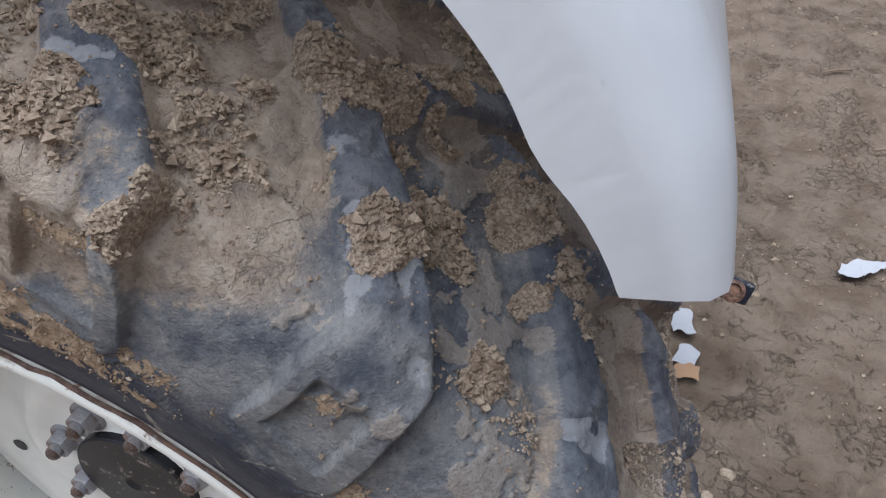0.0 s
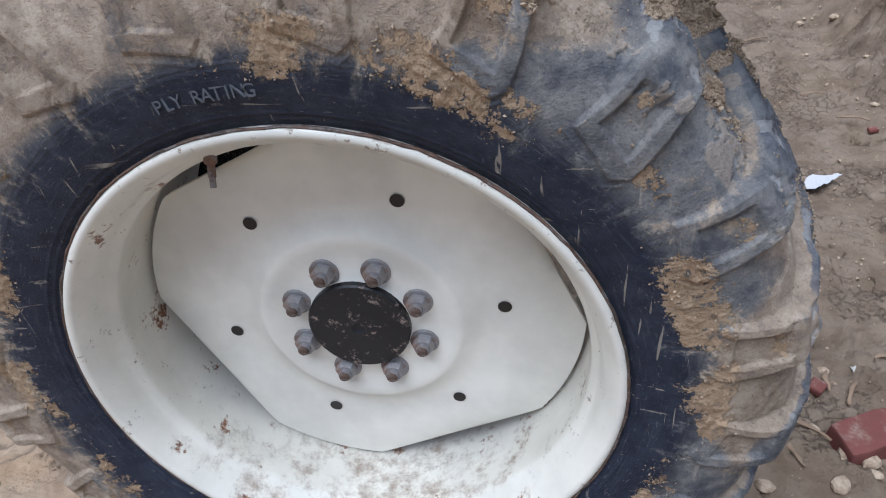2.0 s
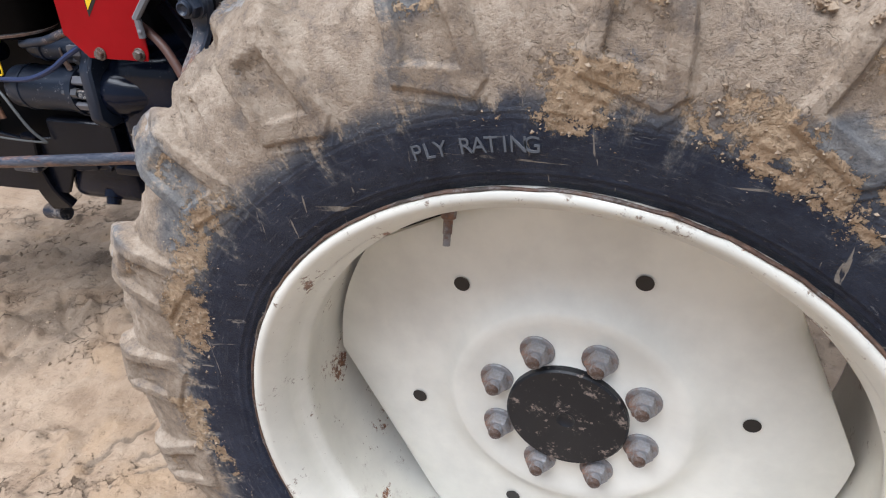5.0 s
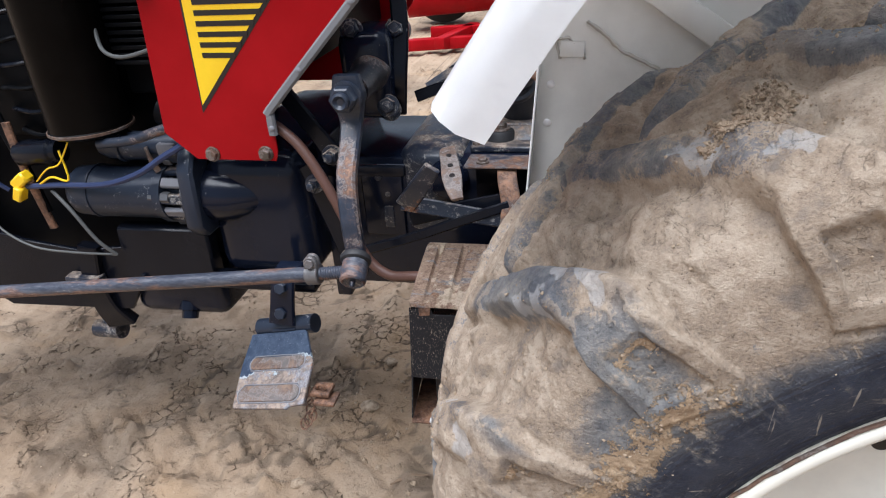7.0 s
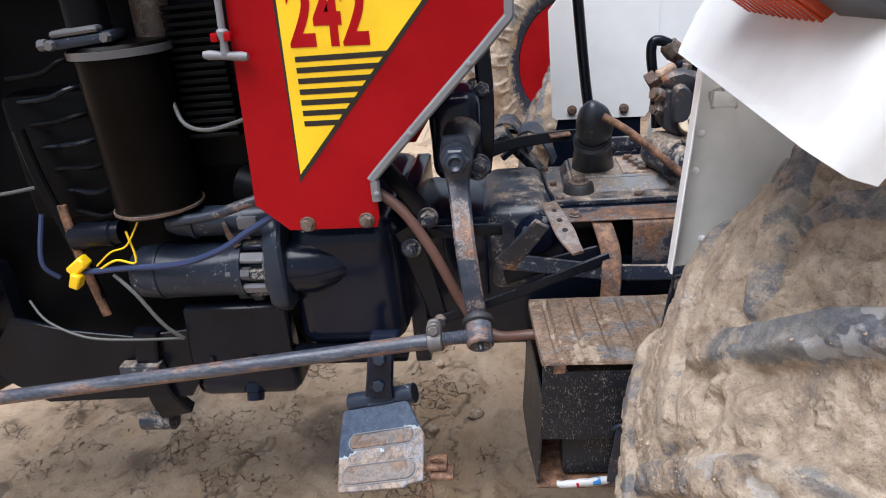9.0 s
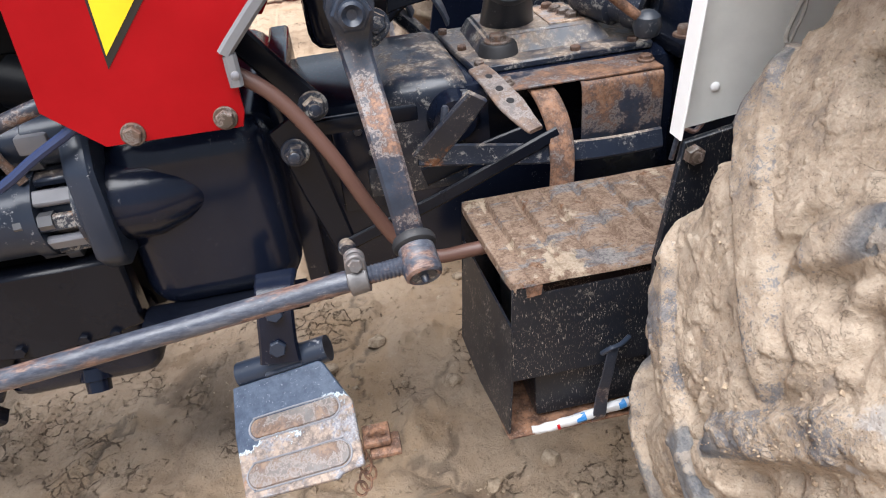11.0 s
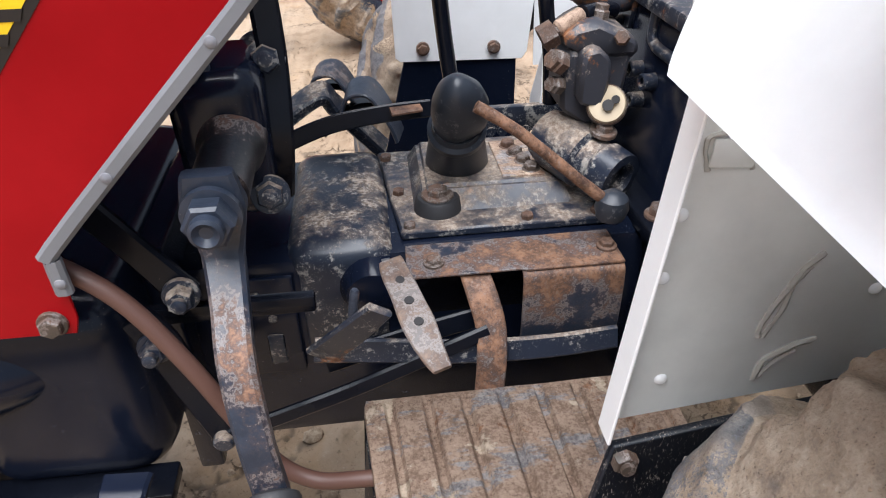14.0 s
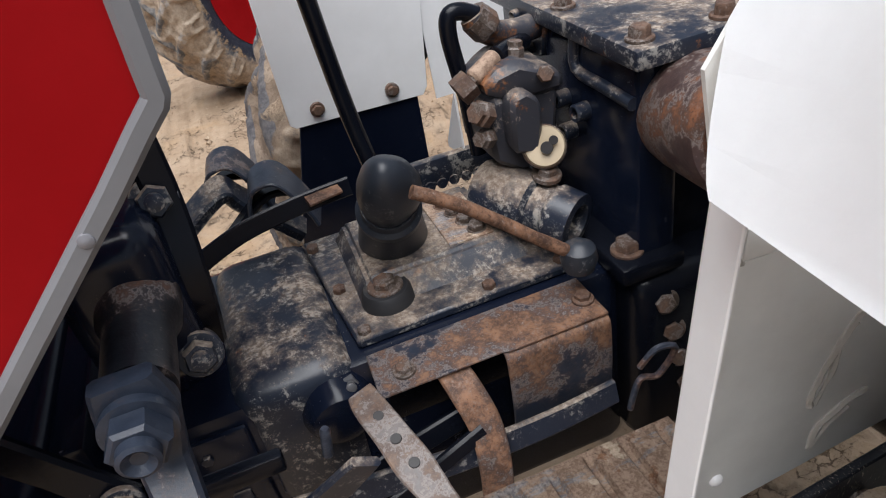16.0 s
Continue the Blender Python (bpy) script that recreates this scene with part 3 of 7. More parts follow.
def hexbolt(at, way, size=0.011, high=0.008, washer=0.0, stud=0.0, bm=None):
    """A hexagon head or nut that stands at a place and points along way."""
    at, d = Vector(at), Vector(way).normalized()
    bm = bm or bmesh.new()
    s = 0.0
    if washer:
        bm = lathe(at, at + d, [(-0.002, 0), (-0.002, washer), (0.003, washer), (0.004, washer - 0.001), (0.004, 0)], 24, bm)
        s = 0.003
    bm = lathe(at, at + d, [(s - 0.002, 0), (s - 0.002, size), (s + high * 0.82, size), (s + high, size * 0.86), (s + high, 0)], 6, bm, random.random())
    if stud:
        bm = lathe(at, at + d, [(s + high - 0.001, 0), (s + high - 0.001, size * 0.55), (s + high + stud * 0.85, size * 0.55), (s + high + stud, size * 0.4), (s + high + stud, 0)], 14, bm)
    return bm


def rough_up(bm, amount, scale, seed=0.0, cut=0):
    """Uneven faces: cuts the edges and moves the points by noise."""
    if cut:
        bmesh.ops.subdivide_edges(bm, edges=bm.edges, cuts=cut, use_grid_fill=True)
    for v in bm.verts:
        v.co += noise.noise_vector(v.co * scale + Vector((seed, seed, 0))) * amount
    return bm


def smoothstep(a, b, x):
    t = np.clip((x - a) / (b - a), 0, 1)
    return t * t * (3 - 2 * t)


def grid_mesh(name, co, rows, cols, closed=False):
    me = bpy.data.meshes.new(name)
    idx = np.arange(rows * cols).reshape(rows, cols)
    nxt = np.roll(idx, -1, 0) if closed else idx[1:]
    cur = idx if closed else idx[:-1]
    quads = np.stack((cur[:, :-1], cur[:, 1:], nxt[:, 1:], nxt[:, :-1]), -1).reshape(-1, 4)
    me.vertices.add(len(co)), me.loops.add(quads.size), me.polygons.add(len(quads))
    me.vertices.foreach_set("co", co.astype(np.float32).ravel())
    me.loops.foreach_set("vertex_index", quads.astype(np.int32).ravel())
    me.polygons.foreach_set("loop_start", np.arange(0, quads.size, 4, dtype=np.int32))
    me.polygons.foreach_set("use_smooth", np.ones(len(quads), dtype=bool))
    me.update(calc_edges=True)
    me.validate()
    return me


PERM = np.random.default_rng(11).permutation(256)
DIRS = np.random.default_rng(12).normal(size=(256, 3)).astype(np.float32)
DIRS /= np.linalg.norm(DIRS, axis=1, keepdims=True)


def gradient_noise(p):
    """Smooth noise of about -0.7 to 0.7 at many points at once."""
    out = np.empty(len(p), np.float32)
    for c in range(0, len(p), 120000):
        q = p[c:c + 120000]
        i = np.floor(q).astype(np.int32)
        f = (q - i).astype(np.float32)
        i &= 255
        w = f * f * f * (f * (f * 6 - 15) + 10)
        total = 0.0
        for dx in (0, 1):
            hx = PERM[(i[:, 0] + dx) & 255]
            wx = w[:, 0] if dx else 1 - w[:, 0]
            for dy in (0, 1):
                hy = PERM[(hx + i[:, 1] + dy) & 255]
                wy = wx * (w[:, 1] if dy else 1 - w[:, 1])
                for dz in (0, 1):
                    g = DIRS[PERM[(hy + i[:, 2] + dz) & 255]]
                    dot = g[:, 0] * (f[:, 0] - dx) + g[:, 1] * (f[:, 1] - dy) + g[:, 2] * (f[:, 2] - dz)
                    total = total + wy * (w[:, 2] if dz else 1 - w[:, 2]) * dot
        out[c:c + 120000] = total
    return out


def fbm(points, scale, octaves=4, seed=0.0):
    points = np.asarray(points, np.float32).reshape(-1, 3)
    out, amp = np.zeros(len(points), np.float32), 1.35
    for k in range(octaves):
        out += amp * gradient_noise(points * (scale * 2.1 ** k) + np.float32(seed + 17.3 * k))
        amp *= 0.53
    return out


# ---- the ground ----
HEIGHT = {}


def build_ground():
    def axis(lo, hi, step, far):
        near = np.arange(lo, hi + 1e-6, step)
        grow = np.geomspace(0.06, far, 26)
        return np.concatenate((lo - grow[::-1], near, hi + grow))

    xs, ys = axis(-2.4, 2.0, 0.011, 400), axis(-0.4, 3.0, 0.011, 400)
    X, Y = np.meshgrid(xs, ys, indexing="ij")
    co = np.stack((X.ravel(), Y.ravel(), np.zeros(X.size)), 1)
    soft, fine = fbm(co, 1.3, 4, 3.0), fbm(co, 9.0, 6, 7.0)
    grit = fbm(co, 30.0, 4, 11.0)
    near = smoothstep(30, 4, np.hypot(co[:, 0], co[:, 1] - 1))
    z = near * (0.018 * soft + 0.013 * fine + 0.007 * grit)
    # wheel ruts with cross bars
    for y0, deep in ((0.30, 0.02), (1.55, 0.02), (0.95, 0.012)):
        w = np.exp(-((co[:, 1] - y0 - 0.05 * np.sin(co[:, 0] * 1.7)) / 0.20) ** 2) * smoothstep(0.4, -0.4, co[:, 0])
        bars = np.sin((co[:, 0] + 0.45 * np.abs(co[:, 1] - y0)) * 2 * math.pi / 0.19)
        z += near * w * (-deep + 0.012 * np.clip(bars, -0.2, 1) * (0.5 + soft))
    for k in range(7):
        # slots pressed by lugs
        x0, y0, lean = -1.611 - 0.2 + 0.166 * k, 0.665, -1.12
        off = co[:, 0] - x0 - lean * (co[:, 1] - y0)
        z -= near * 0.016 * np.exp(-(off / 0.016) ** 2) * smoothstep(0.13, 0.08, np.abs(co[:, 1] - y0))
    # torn clods, cracks, and a bank of dug earth
    z += near * 0.030 * smoothstep(0.15, 0.40, fbm(co, 4.0, 5, 23.0)) * (0.5 + fine)
    crack = 1 - np.abs(fbm(co, 5.0, 3, 19.0))
    z -= near * 0.010 * smoothstep(0.94, 1.0, crack) * smoothstep(-0.1, 0.3, soft)
    bank = smoothstep(0.0, 0.45, co[:, 0] - 1.60 - 0.10 * np.abs(co[:, 1] - 2.4) + 0.10 * soft) * smoothstep(0.9, 1.8, co[:, 1]) * smoothstep(9, 4, co[:, 0])
    z += bank * (0.42 + 0.14 * fine + 0.10 * soft)
    z -= 0.012
    co[:, 2] = z
    HEIGHT.update(xs=xs, ys=ys, z=z.reshape(len(xs), len(ys)))
    me = grid_mesh("ground", co, len(xs), len(ys))
    # darker in noise patches, along the cracks and towards +x
    att = me.attributes.new("damp", "FLOAT", "POINT")
    att.data.foreach_set("value", (np.maximum(0.8 * smoothstep(0.15, 0.6, fbm(co, 1.9, 5, 31.0)), smoothstep(0.90, 0.97, crack) * smoothstep(-0.2, 0.2, soft)) * near + smoothstep(-0.1, 0.9, co[:, 0] + 0.7 * fbm(co, 0.8, 5, 37.0)) * smoothstep(40, 6, np.hypot(co[:, 0], co[:, 1]))).astype(np.float32))
    me.materials.append(M_GROUND)
    tagged(new("ground", me), "trodden tan mud with ruts and cracks", "ground", kind="structure")


def ground_height(x, y):
    i = min(np.searchsorted(HEIGHT["xs"], x), len(HEIGHT["xs"]) - 1)
    j = min(np.searchsorted(HEIGHT["ys"], y), len(HEIGHT["ys"]) - 1)
    return float(HEIGHT["z"][i, j])


build_ground()

# ---- the tractor ----
tractor = thing("tractor", "old red, white and black farm tractor standing on mud", "tractor")
HUB = Vector((0, 0, 0.62))


# cakes of crumbly mud on the near tyre: place in the world, reach
CAKES = (((0.200, -0.120, 1.208), 0.060), ((0.325, 0.03, 1.152), 0.042), ((0.352, 0.045, 1.132), 0.034), ((0.300, -0.118, 1.158), 0.036), ((0.328, -0.080, 1.150), 0.040), ((0.412, -0.010, 1.088), 0.040),
         ((0.441, 0.040, 1.058), 0.036), ((0.482, 0.030, 1.012), 0.030), ((0.236, -0.03, 1.197), 0.040), ((0.270, -0.135, 1.130), 0.022), ((0.16, -0.02, 1.222), 0.040), ((0.10, 0.05, 1.235), 0.046), ((-0.02, 0.0, 1.245), 0.035), ((0.385, -0.06, 1.10), 0.030), ((0.455, -0.075, 1.02), 0.024), ((-0.18, -0.06, 1.215), 0.045), ((-0.33, -0.02, 1.15), 0.040), ((0.05, -0.09, 1.235), 0.035))


def tyre_mesh(n_s, n_t, crumbs=0):
    profile = [(-0.100, 0.368), (-0.114, 0.384), (-0.126, 0.408), (-0.135, 0.445), (-0.136, 0.485), (-0.131, 0.525), (-0.118, 0.556), (-0.092, 0.579), (-0.045, 0.594), (0.03, 0.599),
               (0.120, 0.601), (0.200, 0.597), (0.248, 0.583), (0.276, 0.556), (0.291, 0.521), (0.297, 0.485), (0.296, 0.445), (0.284, 0.408), (0.267, 0.384), (0.253, 0.368)]
    pts = np.array([(p.x, p.y) for p in smooth_path([(a, b, 0) for a, b in profile], 10)])
    arc = np.concatenate(([0], np.cumsum(np.hypot(*np.diff(pts, axis=0).T))))
    # close rows on the outer wall and the tread, wide ones on the inner wall
    k = np.linspace(0, 1, n_s)
    s = np.interp(k, [0, 0.82, 1], [0, 0.73 * arc[-1], arc[-1]])
    y, r = np.interp(s, arc, pts[:, 0]), np.interp(s, arc, pts[:, 1])
    ty, tr = np.gradient(y, s), np.gradient(r, s)
    L = np.hypot(ty, tr)
    ny, nr = -tr / L, ty / L
    th = -math.pi + np.arange(n_t) * 2 * math.pi / n_t
    TH, Y = np.meshgrid(th, y, indexing="ij")
    R = np.broadcast_to(r, TH.shape)
    base = np.stack((np.sin(TH) * R, Y, np.cos(TH) * R), -1).reshape(-1, 3)

    def field(scale, octaves, seed):
        return fbm(base, scale, octaves, seed).reshape(TH.shape)

    soft, lump, patch = field(9, 2, 5.0), field(13, 5, 41.0), field(3.5, 3, 61.0)
    height, pocket, pad = np.zeros(TH.shape), np.zeros(TH.shape), np.zeros(TH.shape)
    pitch = 2 * math.pi / 20
    ahead = smoothstep(-0.1, 0.7, -np.sin(TH))
    for side in (-1, 1):
        d = (Y - 0.076) * side - 0.046
        across = np.clip(0.130 - d, -0.05, 0.19)
        lean = radians(-1.0) - np.clip(across, 0, 1) * 1.0 / 0.62 - np.clip(0.03 - np.abs(R - 0.56), 0, 1) * 0.3
        centre = radians(8.0 if side < 0 else 17.0)
        off = ((TH - centre - lean + pitch / 2) % pitch - pitch / 2) * R
        away = np.abs(off) + 0.0025 * soft
        half = np.interp(d, [-0.03, 0.05, 0.12, 0.145, 0.166], [0.025, 0.028, 0.031, 0.036, 0.041])
        wall_part = smoothstep(0.572, 0.548, R) * smoothstep(0.08, 0.12, d)
        half = half + (np.interp(R, [0.47, 0.56], [0.044, 0.034]) - half) * wall_part
        foot = np.interp(R, [0.48, 0.55, 0.585], [0.0016, 0.0035, 0.010])
        edge = smoothstep(half + foot, half - 0.5 * foot, away + 0.003 * lump * smoothstep(0.55, 0.58, R))
        # the lug runs out on the wall in a slanted foot with a cut corner
        end = 0.4795 - 0.30 * off + np.clip(off - 0.026, 0, 1) * 1.3
        run = smoothstep(end - 0.0012, end + 0.0016, R)
        high = np.interp(R, [0.455, 0.49, 0.530, 0.565, 0.590], [0.0022, 0.0036, 0.011, 0.025, 0.027]) * run + (0.008 + 0.010 * smoothstep(0.03, 0.12, Y)) * smoothstep(0.570, 0.592, R) * ahead
        high = high * smoothstep(-0.090, -0.055, d)
        height = np.maximum(height, edge * high)
        wide = np.interp(R, [0.50, 0.556], [0.0245, 0.0185])
        low = 0.5035 - 0.22 * off
        inset = smoothstep(wide + 0.0016, wide - 0.0016, np.abs(off + 0.002)) * smoothstep(low - 0.0013, low + 0.0013, R) * smoothstep(0.558, 0.551, R) * (d > 0.1)
        pocket = np.maximum(pocket, inset * np.interp(R, [0.50, 0.555], [0.0042, 0.0115]))
        pad = np.maximum(pad, smoothstep(half + 0.001, half - 0.001, away) * run * (R > 0.45))
        if side < 0:
            # thin mould line below each foot
            line = np.exp(-((R - end + 0.010) / 0.0011) ** 2) * (np.abs(off) < 0.043)
            height = np.maximum(height, 0.0016 * line)
    lug = smoothstep(0.010, 0.022, height)
    valley = 1 - smoothstep(0.004, 0.030, height)
    height = height - pocket
    # worn, torn corners where the lug turns the shoulder
    torn = smoothstep(-0.05, 0.40, field(24, 3, 71.0)) * smoothstep(0.565, 0.58, R) * smoothstep(0.02, -0.04, Y) * lug
    height = height - 0.006 * torn
    # thin raised rings by the bead
    wall = np.abs(Y - 0.076) > 0.146
    rings = sum(w * np.exp(-((R - q) / 0.0013) ** 2) for q, w in ((0.394, 1.0), (0.402, 1.2), (0.4545, 0.8), (0.461, 0.6)))
    height = height + 0.0012 * rings * wall
    # dried mud, thickest between the lugs and towards the front
    outer = smoothstep(0.47, 0.56, R)
    cover = smoothstep(-0.15, 0.45, lump * 0.6 + 0.7 * patch + 0.25 * ahead) * outer
    mud = cover * (0.25 + 0.75 * valley)
    tread = smoothstep(0.56, 0.592, R)
    height = height + mud * (0.0012 + 0.004 * smoothstep(0.54, 0.58, R) + (0.003 + 0.012 * ahead) * valley * tread + 0.014 * ahead * valley * tread * smoothstep(-0.02, 0.06, Y))
    height = height + (0.003 * soft + 0.0022 * lump) * smoothstep(0.55, 0.59, R) * (0.4 + 0.6 * mud)
    # the dried mud has rounded the lugs of the tread
    for _ in range(2):
        round_off = (height + np.roll(height, 1, 0) + np.roll(height, -1, 0) + np.roll(height, 2, 0) + np.roll(height, -2, 0)) / 5
        round_off[:, 1:-1] = (round_off[:, 1:-1] * 2 + round_off[:, 2:] + round_off[:, :-2]) / 4
        height = height + (round_off - height) * smoothstep(0.565, 0.585, R)
    # flakes with a stepped edge on the valley mud
    flake = smoothstep(0.06, 0.11, field(17, 6, 53.0) + 0.25 * patch - 0.10 * lug) * smoothstep(0.53, 0.57, R)
    height = height + 0.0026 * flake + 0.0022 * np.abs(field(42, 4, 59.0)) * tread * (0.3 + 0.7 * ahead)
    # pocket floors hold crumbs at their upper end
    held = smoothstep(0.004, 0.012, pocket) * smoothstep(0.52, 0.56, R) * smoothstep(-0.05, 0.2, field(20, 4, 87.0))
    height = height + 0.006 * held
    # crusts of orange mud in a ragged band round the wall
    band = smoothstep(0.425, 0.455, R) * smoothstep(0.535, 0.485, R) * wall
    crust = smoothstep(-0.15, 0.55, field(9, 4, 101.0) + 0.20 * smoothstep(0.5, 1.2, TH) + 0.12 * ahead) * band
    height = height + 0.0016 * crust * smoothstep(0.05, 0.3, field(80, 3, 97.0))
    # crumbly cakes on the upper shoulder and in places of their own
    turn = TH
    top = smoothstep(radians(-30), radians(5), turn) * smoothstep(radians(85), radians(45), turn) * smoothstep(-0.13, -0.03, Y) * smoothstep(0.565, 0.59, R)
    ragged = 1 + 0.6 * field(26, 5, 113.0)
    cake = top * smoothstep(0.24, 0.34, field(15, 5, 83.0) + 0.15 * patch)
    flat = np.stack((np.sin(TH) * (R + nr * height), Y + ny * height, np.cos(TH) * (R + nr * height)), -1)
    for at, size in CAKES:
        far = np.sqrt((flat[..., 0] - at[0]) ** 2 + (flat[..., 1] - at[1]) ** 2 + (flat[..., 2] - at[2] + 0.62) ** 2)
        cake = np.maximum(cake, smoothstep(0.95 * size, 0.75 * size, far * ragged))
    billow = np.abs(field(55, 2, 127.0)) + 0.5 * np.abs(field(130, 2, 131.0))
    height = height + cake * (0.001 + 0.006 * billow)
    fine = smoothstep(0.02, 0.3, field(8, 3, 139.0)) * smoothstep(0.56, 0.59, R)
    height = height + 0.0016 * fine * np.abs(field(150, 2, 149.0))
    # flattened where it stands
    YY, RR = Y + ny * height, R + nr * height
    co = np.stack((np.sin(TH) * RR, YY, np.cos(TH) * RR), -1).reshape(-1, 3)
    co[:, 2] = np.maximum(co[:, 2], -0.622)
    me = grid_mesh("tyre", co, n_t, n_s, closed=True)
    tan = 0.33 + 0.40 * ahead + 0.40 * valley * outer + 1.05 * patch + 0.24 * smoothstep(0.6, 1.3, TH) - 0.30 * lug * (1 - ahead * smoothstep(0.02, -0.06, Y)) + 0.25 * smoothstep(2.0, 2.8, np.abs(TH)) - 0.06 * smoothstep(0.56, 0.50, R)
    brown = smoothstep(-0.06, 0.10, Y + 0.06 * patch) * smoothstep(-0.2, 0.5, TH) * tread
    rubbed = lug * smoothstep(0.57, 0.588, R) * (1 - 0.38 * ahead) + 0.45 * pad * smoothstep(0.56, 0.5, R)
    for name, v in (("tan", tan), ("brown", brown), ("rubbed", rubbed), ("crust", np.maximum(crust, held)), ("cake", cake), ("flake", flake), ("torn", torn)):
        att = me.attributes.new(name, "FLOAT", "POINT")
        att.data.foreach_set("value", np.clip(v, 0, 1).astype(np.float32).ravel())
    att = me.attributes.new("polar", "FLOAT_VECTOR", "POINT")
    att.data.foreach_set("vector", np.stack((TH * 0.5, Y, R), -1).astype(np.float32).ravel())
    me.materials.append(M_TYRE)
    if not crumbs:
        return me
    # loose crumbs pressed on the cakes and here and there on the tread
    rng = np.random.default_rng(8)
    weight = (cake * (0.25 + billow) + 0.035 * fine + 0.05 * crust + 0.25 * held).ravel() * (np.cos(TH).ravel() > -0.75)
    pick = rng.choice(len(weight), crumbs, p=weight / weight.sum())
    push = np.stack((np.sin(TH) * nr, ny + 0 * TH, np.cos(TH) * nr), -1).reshape(-1, 3)[pick]
    size = 0.00085 * np.exp(rng.normal(0, 0.4, crumbs)) * (1 + 0.7 * cake.ravel()[pick])
    unit = rng.normal(size=(crumbs, 6, 3)) * 0.25 + np.array([(1, 0, 0), (-1, 0, 0), (0, 1, 0), (0, -1, 0), (0, 0, 1), (0, 0, -1)])
    verts = (co[pick] + push * size[:, None] * 0.4)[:, None, :] + unit * size[:, None, None]
    tri = np.array([(0, 2, 4), (2, 1, 4), (1, 3, 4), (3, 0, 4), (2, 0, 5), (1, 2, 5), (3, 1, 5), (0, 3, 5)])
    faces = (tri[None] + 6 * np.arange(crumbs)[:, None, None]).reshape(-1, 3)
    cm = bpy.data.meshes.new("mud_grit")
    cm.from_pydata(verts.reshape(-1, 3).tolist(), [], faces.tolist())
    cm.materials.append(M_CLOD)
    return me, cm


def disc_mesh():
    """The pressed wheel disc with four flats and a raised ring; its holes are black discs laid on later."""
    bm = bmesh.new()
    rows = [(0.0, 0.014), (0.075, 0.006), (0.082, 0.015), (0.125, 0.015), (0.140, 0.012), (0.152, 0.010), (0.160, 0.013), (0.172, 0.025), (0.20, 0.029), (0.25, 0.030), (0.29, 0.032), (1.0, 0.040)]
    seg = 128
    def edge(t):
        k = (t - radians(65) + math.pi / 4) % (math.pi / 2) - math.pi / 4
        return min(0.339, 0.300 / math.cos(k))
    rings = []
    for r, y in rows[1:]:
        ring = []
        for i in range(seg):
            t = 2 * math.pi * i / seg
            rr = edge(t) if r > 0.9 else min(r, edge(t) - 0.006)
            ring.append(bm.verts.new((math.sin(t) * rr, y, math.cos(t) * rr)))
        rings.append(ring)
    for a, b in zip(rings, rings[1:]):
        for i in range(seg):
            bm.faces.new((a[i], a[(i + 1) % seg], b[(i + 1) % seg], b[i]))
    got = bmesh.ops.extrude_face_region(bm, geom=bm.faces[:])
    bmesh.ops.translate(bm, vec=(0, 0.009, 0), verts=[g for g in got["geom"] if isinstance(g, bmesh.types.BMVert)])
    return bm


def moved(bm, v):
    bmesh.ops.translate(bm, vec=v, verts=bm.verts)
    return bm


rear_wheel = new("rear_wheel")
rear_wheel.location = HUB
rear_wheel.parent = tractor
tagged(rear_wheel, "muddy rear wheel with a cream rim and deep lugs")
bpy.context.view_layer.update()
near_tyre_mesh, crumb_mesh = tyre_mesh(380, 2000, 26000)
tyre = new("tyre", near_tyre_mesh)
far_tyre_mesh = tyre_mesh(120, 640)
tyre.parent = rear_wheel
crumb = tagged(new("mud_grit", crumb_mesh), "crumbs of dry mud stuck on the tyre", kind="stuff")
crumb.parent = tyre
tagged(tyre, "black lugged tyre caked with dry mud")
RIM = [(-0.118, 0.3845), (-0.1235, 0.381), (-0.1245, 0.375), (-0.121, 0.3695), (-0.113, 0.366), (-0.106, 0.358), (-0.090, 0.3535), (-0.078, 0.352), (-0.072, 0.348), (-0.066, 0.342), (-0.056, 0.3405),
       (-0.044, 0.343), (-0.03, 0.344), (-0.016, 0.3465), (0.0, 0.347), (0.07, 0.347), (0.19, 0.348), (0.233, 0.352), (0.261, 0.366), (0.267, 0.3845)]
bm = lathe((0, 0, 0.62), (0, 1, 0.62), RIM + [(0.263, 0.390), (0.253, 0.372), (0.19, 0.354), (0.0, 0.353), (-0.03, 0.350), (-0.066, 0.348), (-0.09, 0.359), (-0.110, 0.372), (-0.112, 0.3845)] + RIM[:1], 128)
for f in [f for f in bm.faces if len(f.verts) > 4]:
    bm.faces.remove(f)
bmesh.ops.remove_doubles(bm, verts=bm.verts, dist=1e-5)
rim = part("rim", bm, M_RIM_RUSTY, rear_wheel, "cream steel rim with rust along its lip", 50)
part("rust_line", rough_up(tube([(0.3845 * math.sin(2 * math.pi * k / 72), -0.1205, 0.62 + 0.3845 * math.cos(2 * math.pi * k / 72)) for k in range(73)], 0.0020, None, 6, 2), 0.0024, 60), M_BOLT, rim, "rusty edge of the rim lip")
disc = part("disc", moved(disc_mesh(), HUB), M_RIM, rear_wheel, "dished cream wheel disc with four flats", 60)
part("hub_cap", lathe((0, 0.018, 0.62), (0, -1, 0.62), [(0, 0.079), (0.016, 0.079), (0.0185, 0.0765), (0.019, 0.02), (0.020, 0.012), (0.017, 0.008), (0.017, 0)], 48), M_BLACK_HUB, rear_wheel, "black hub plate")
nut = None
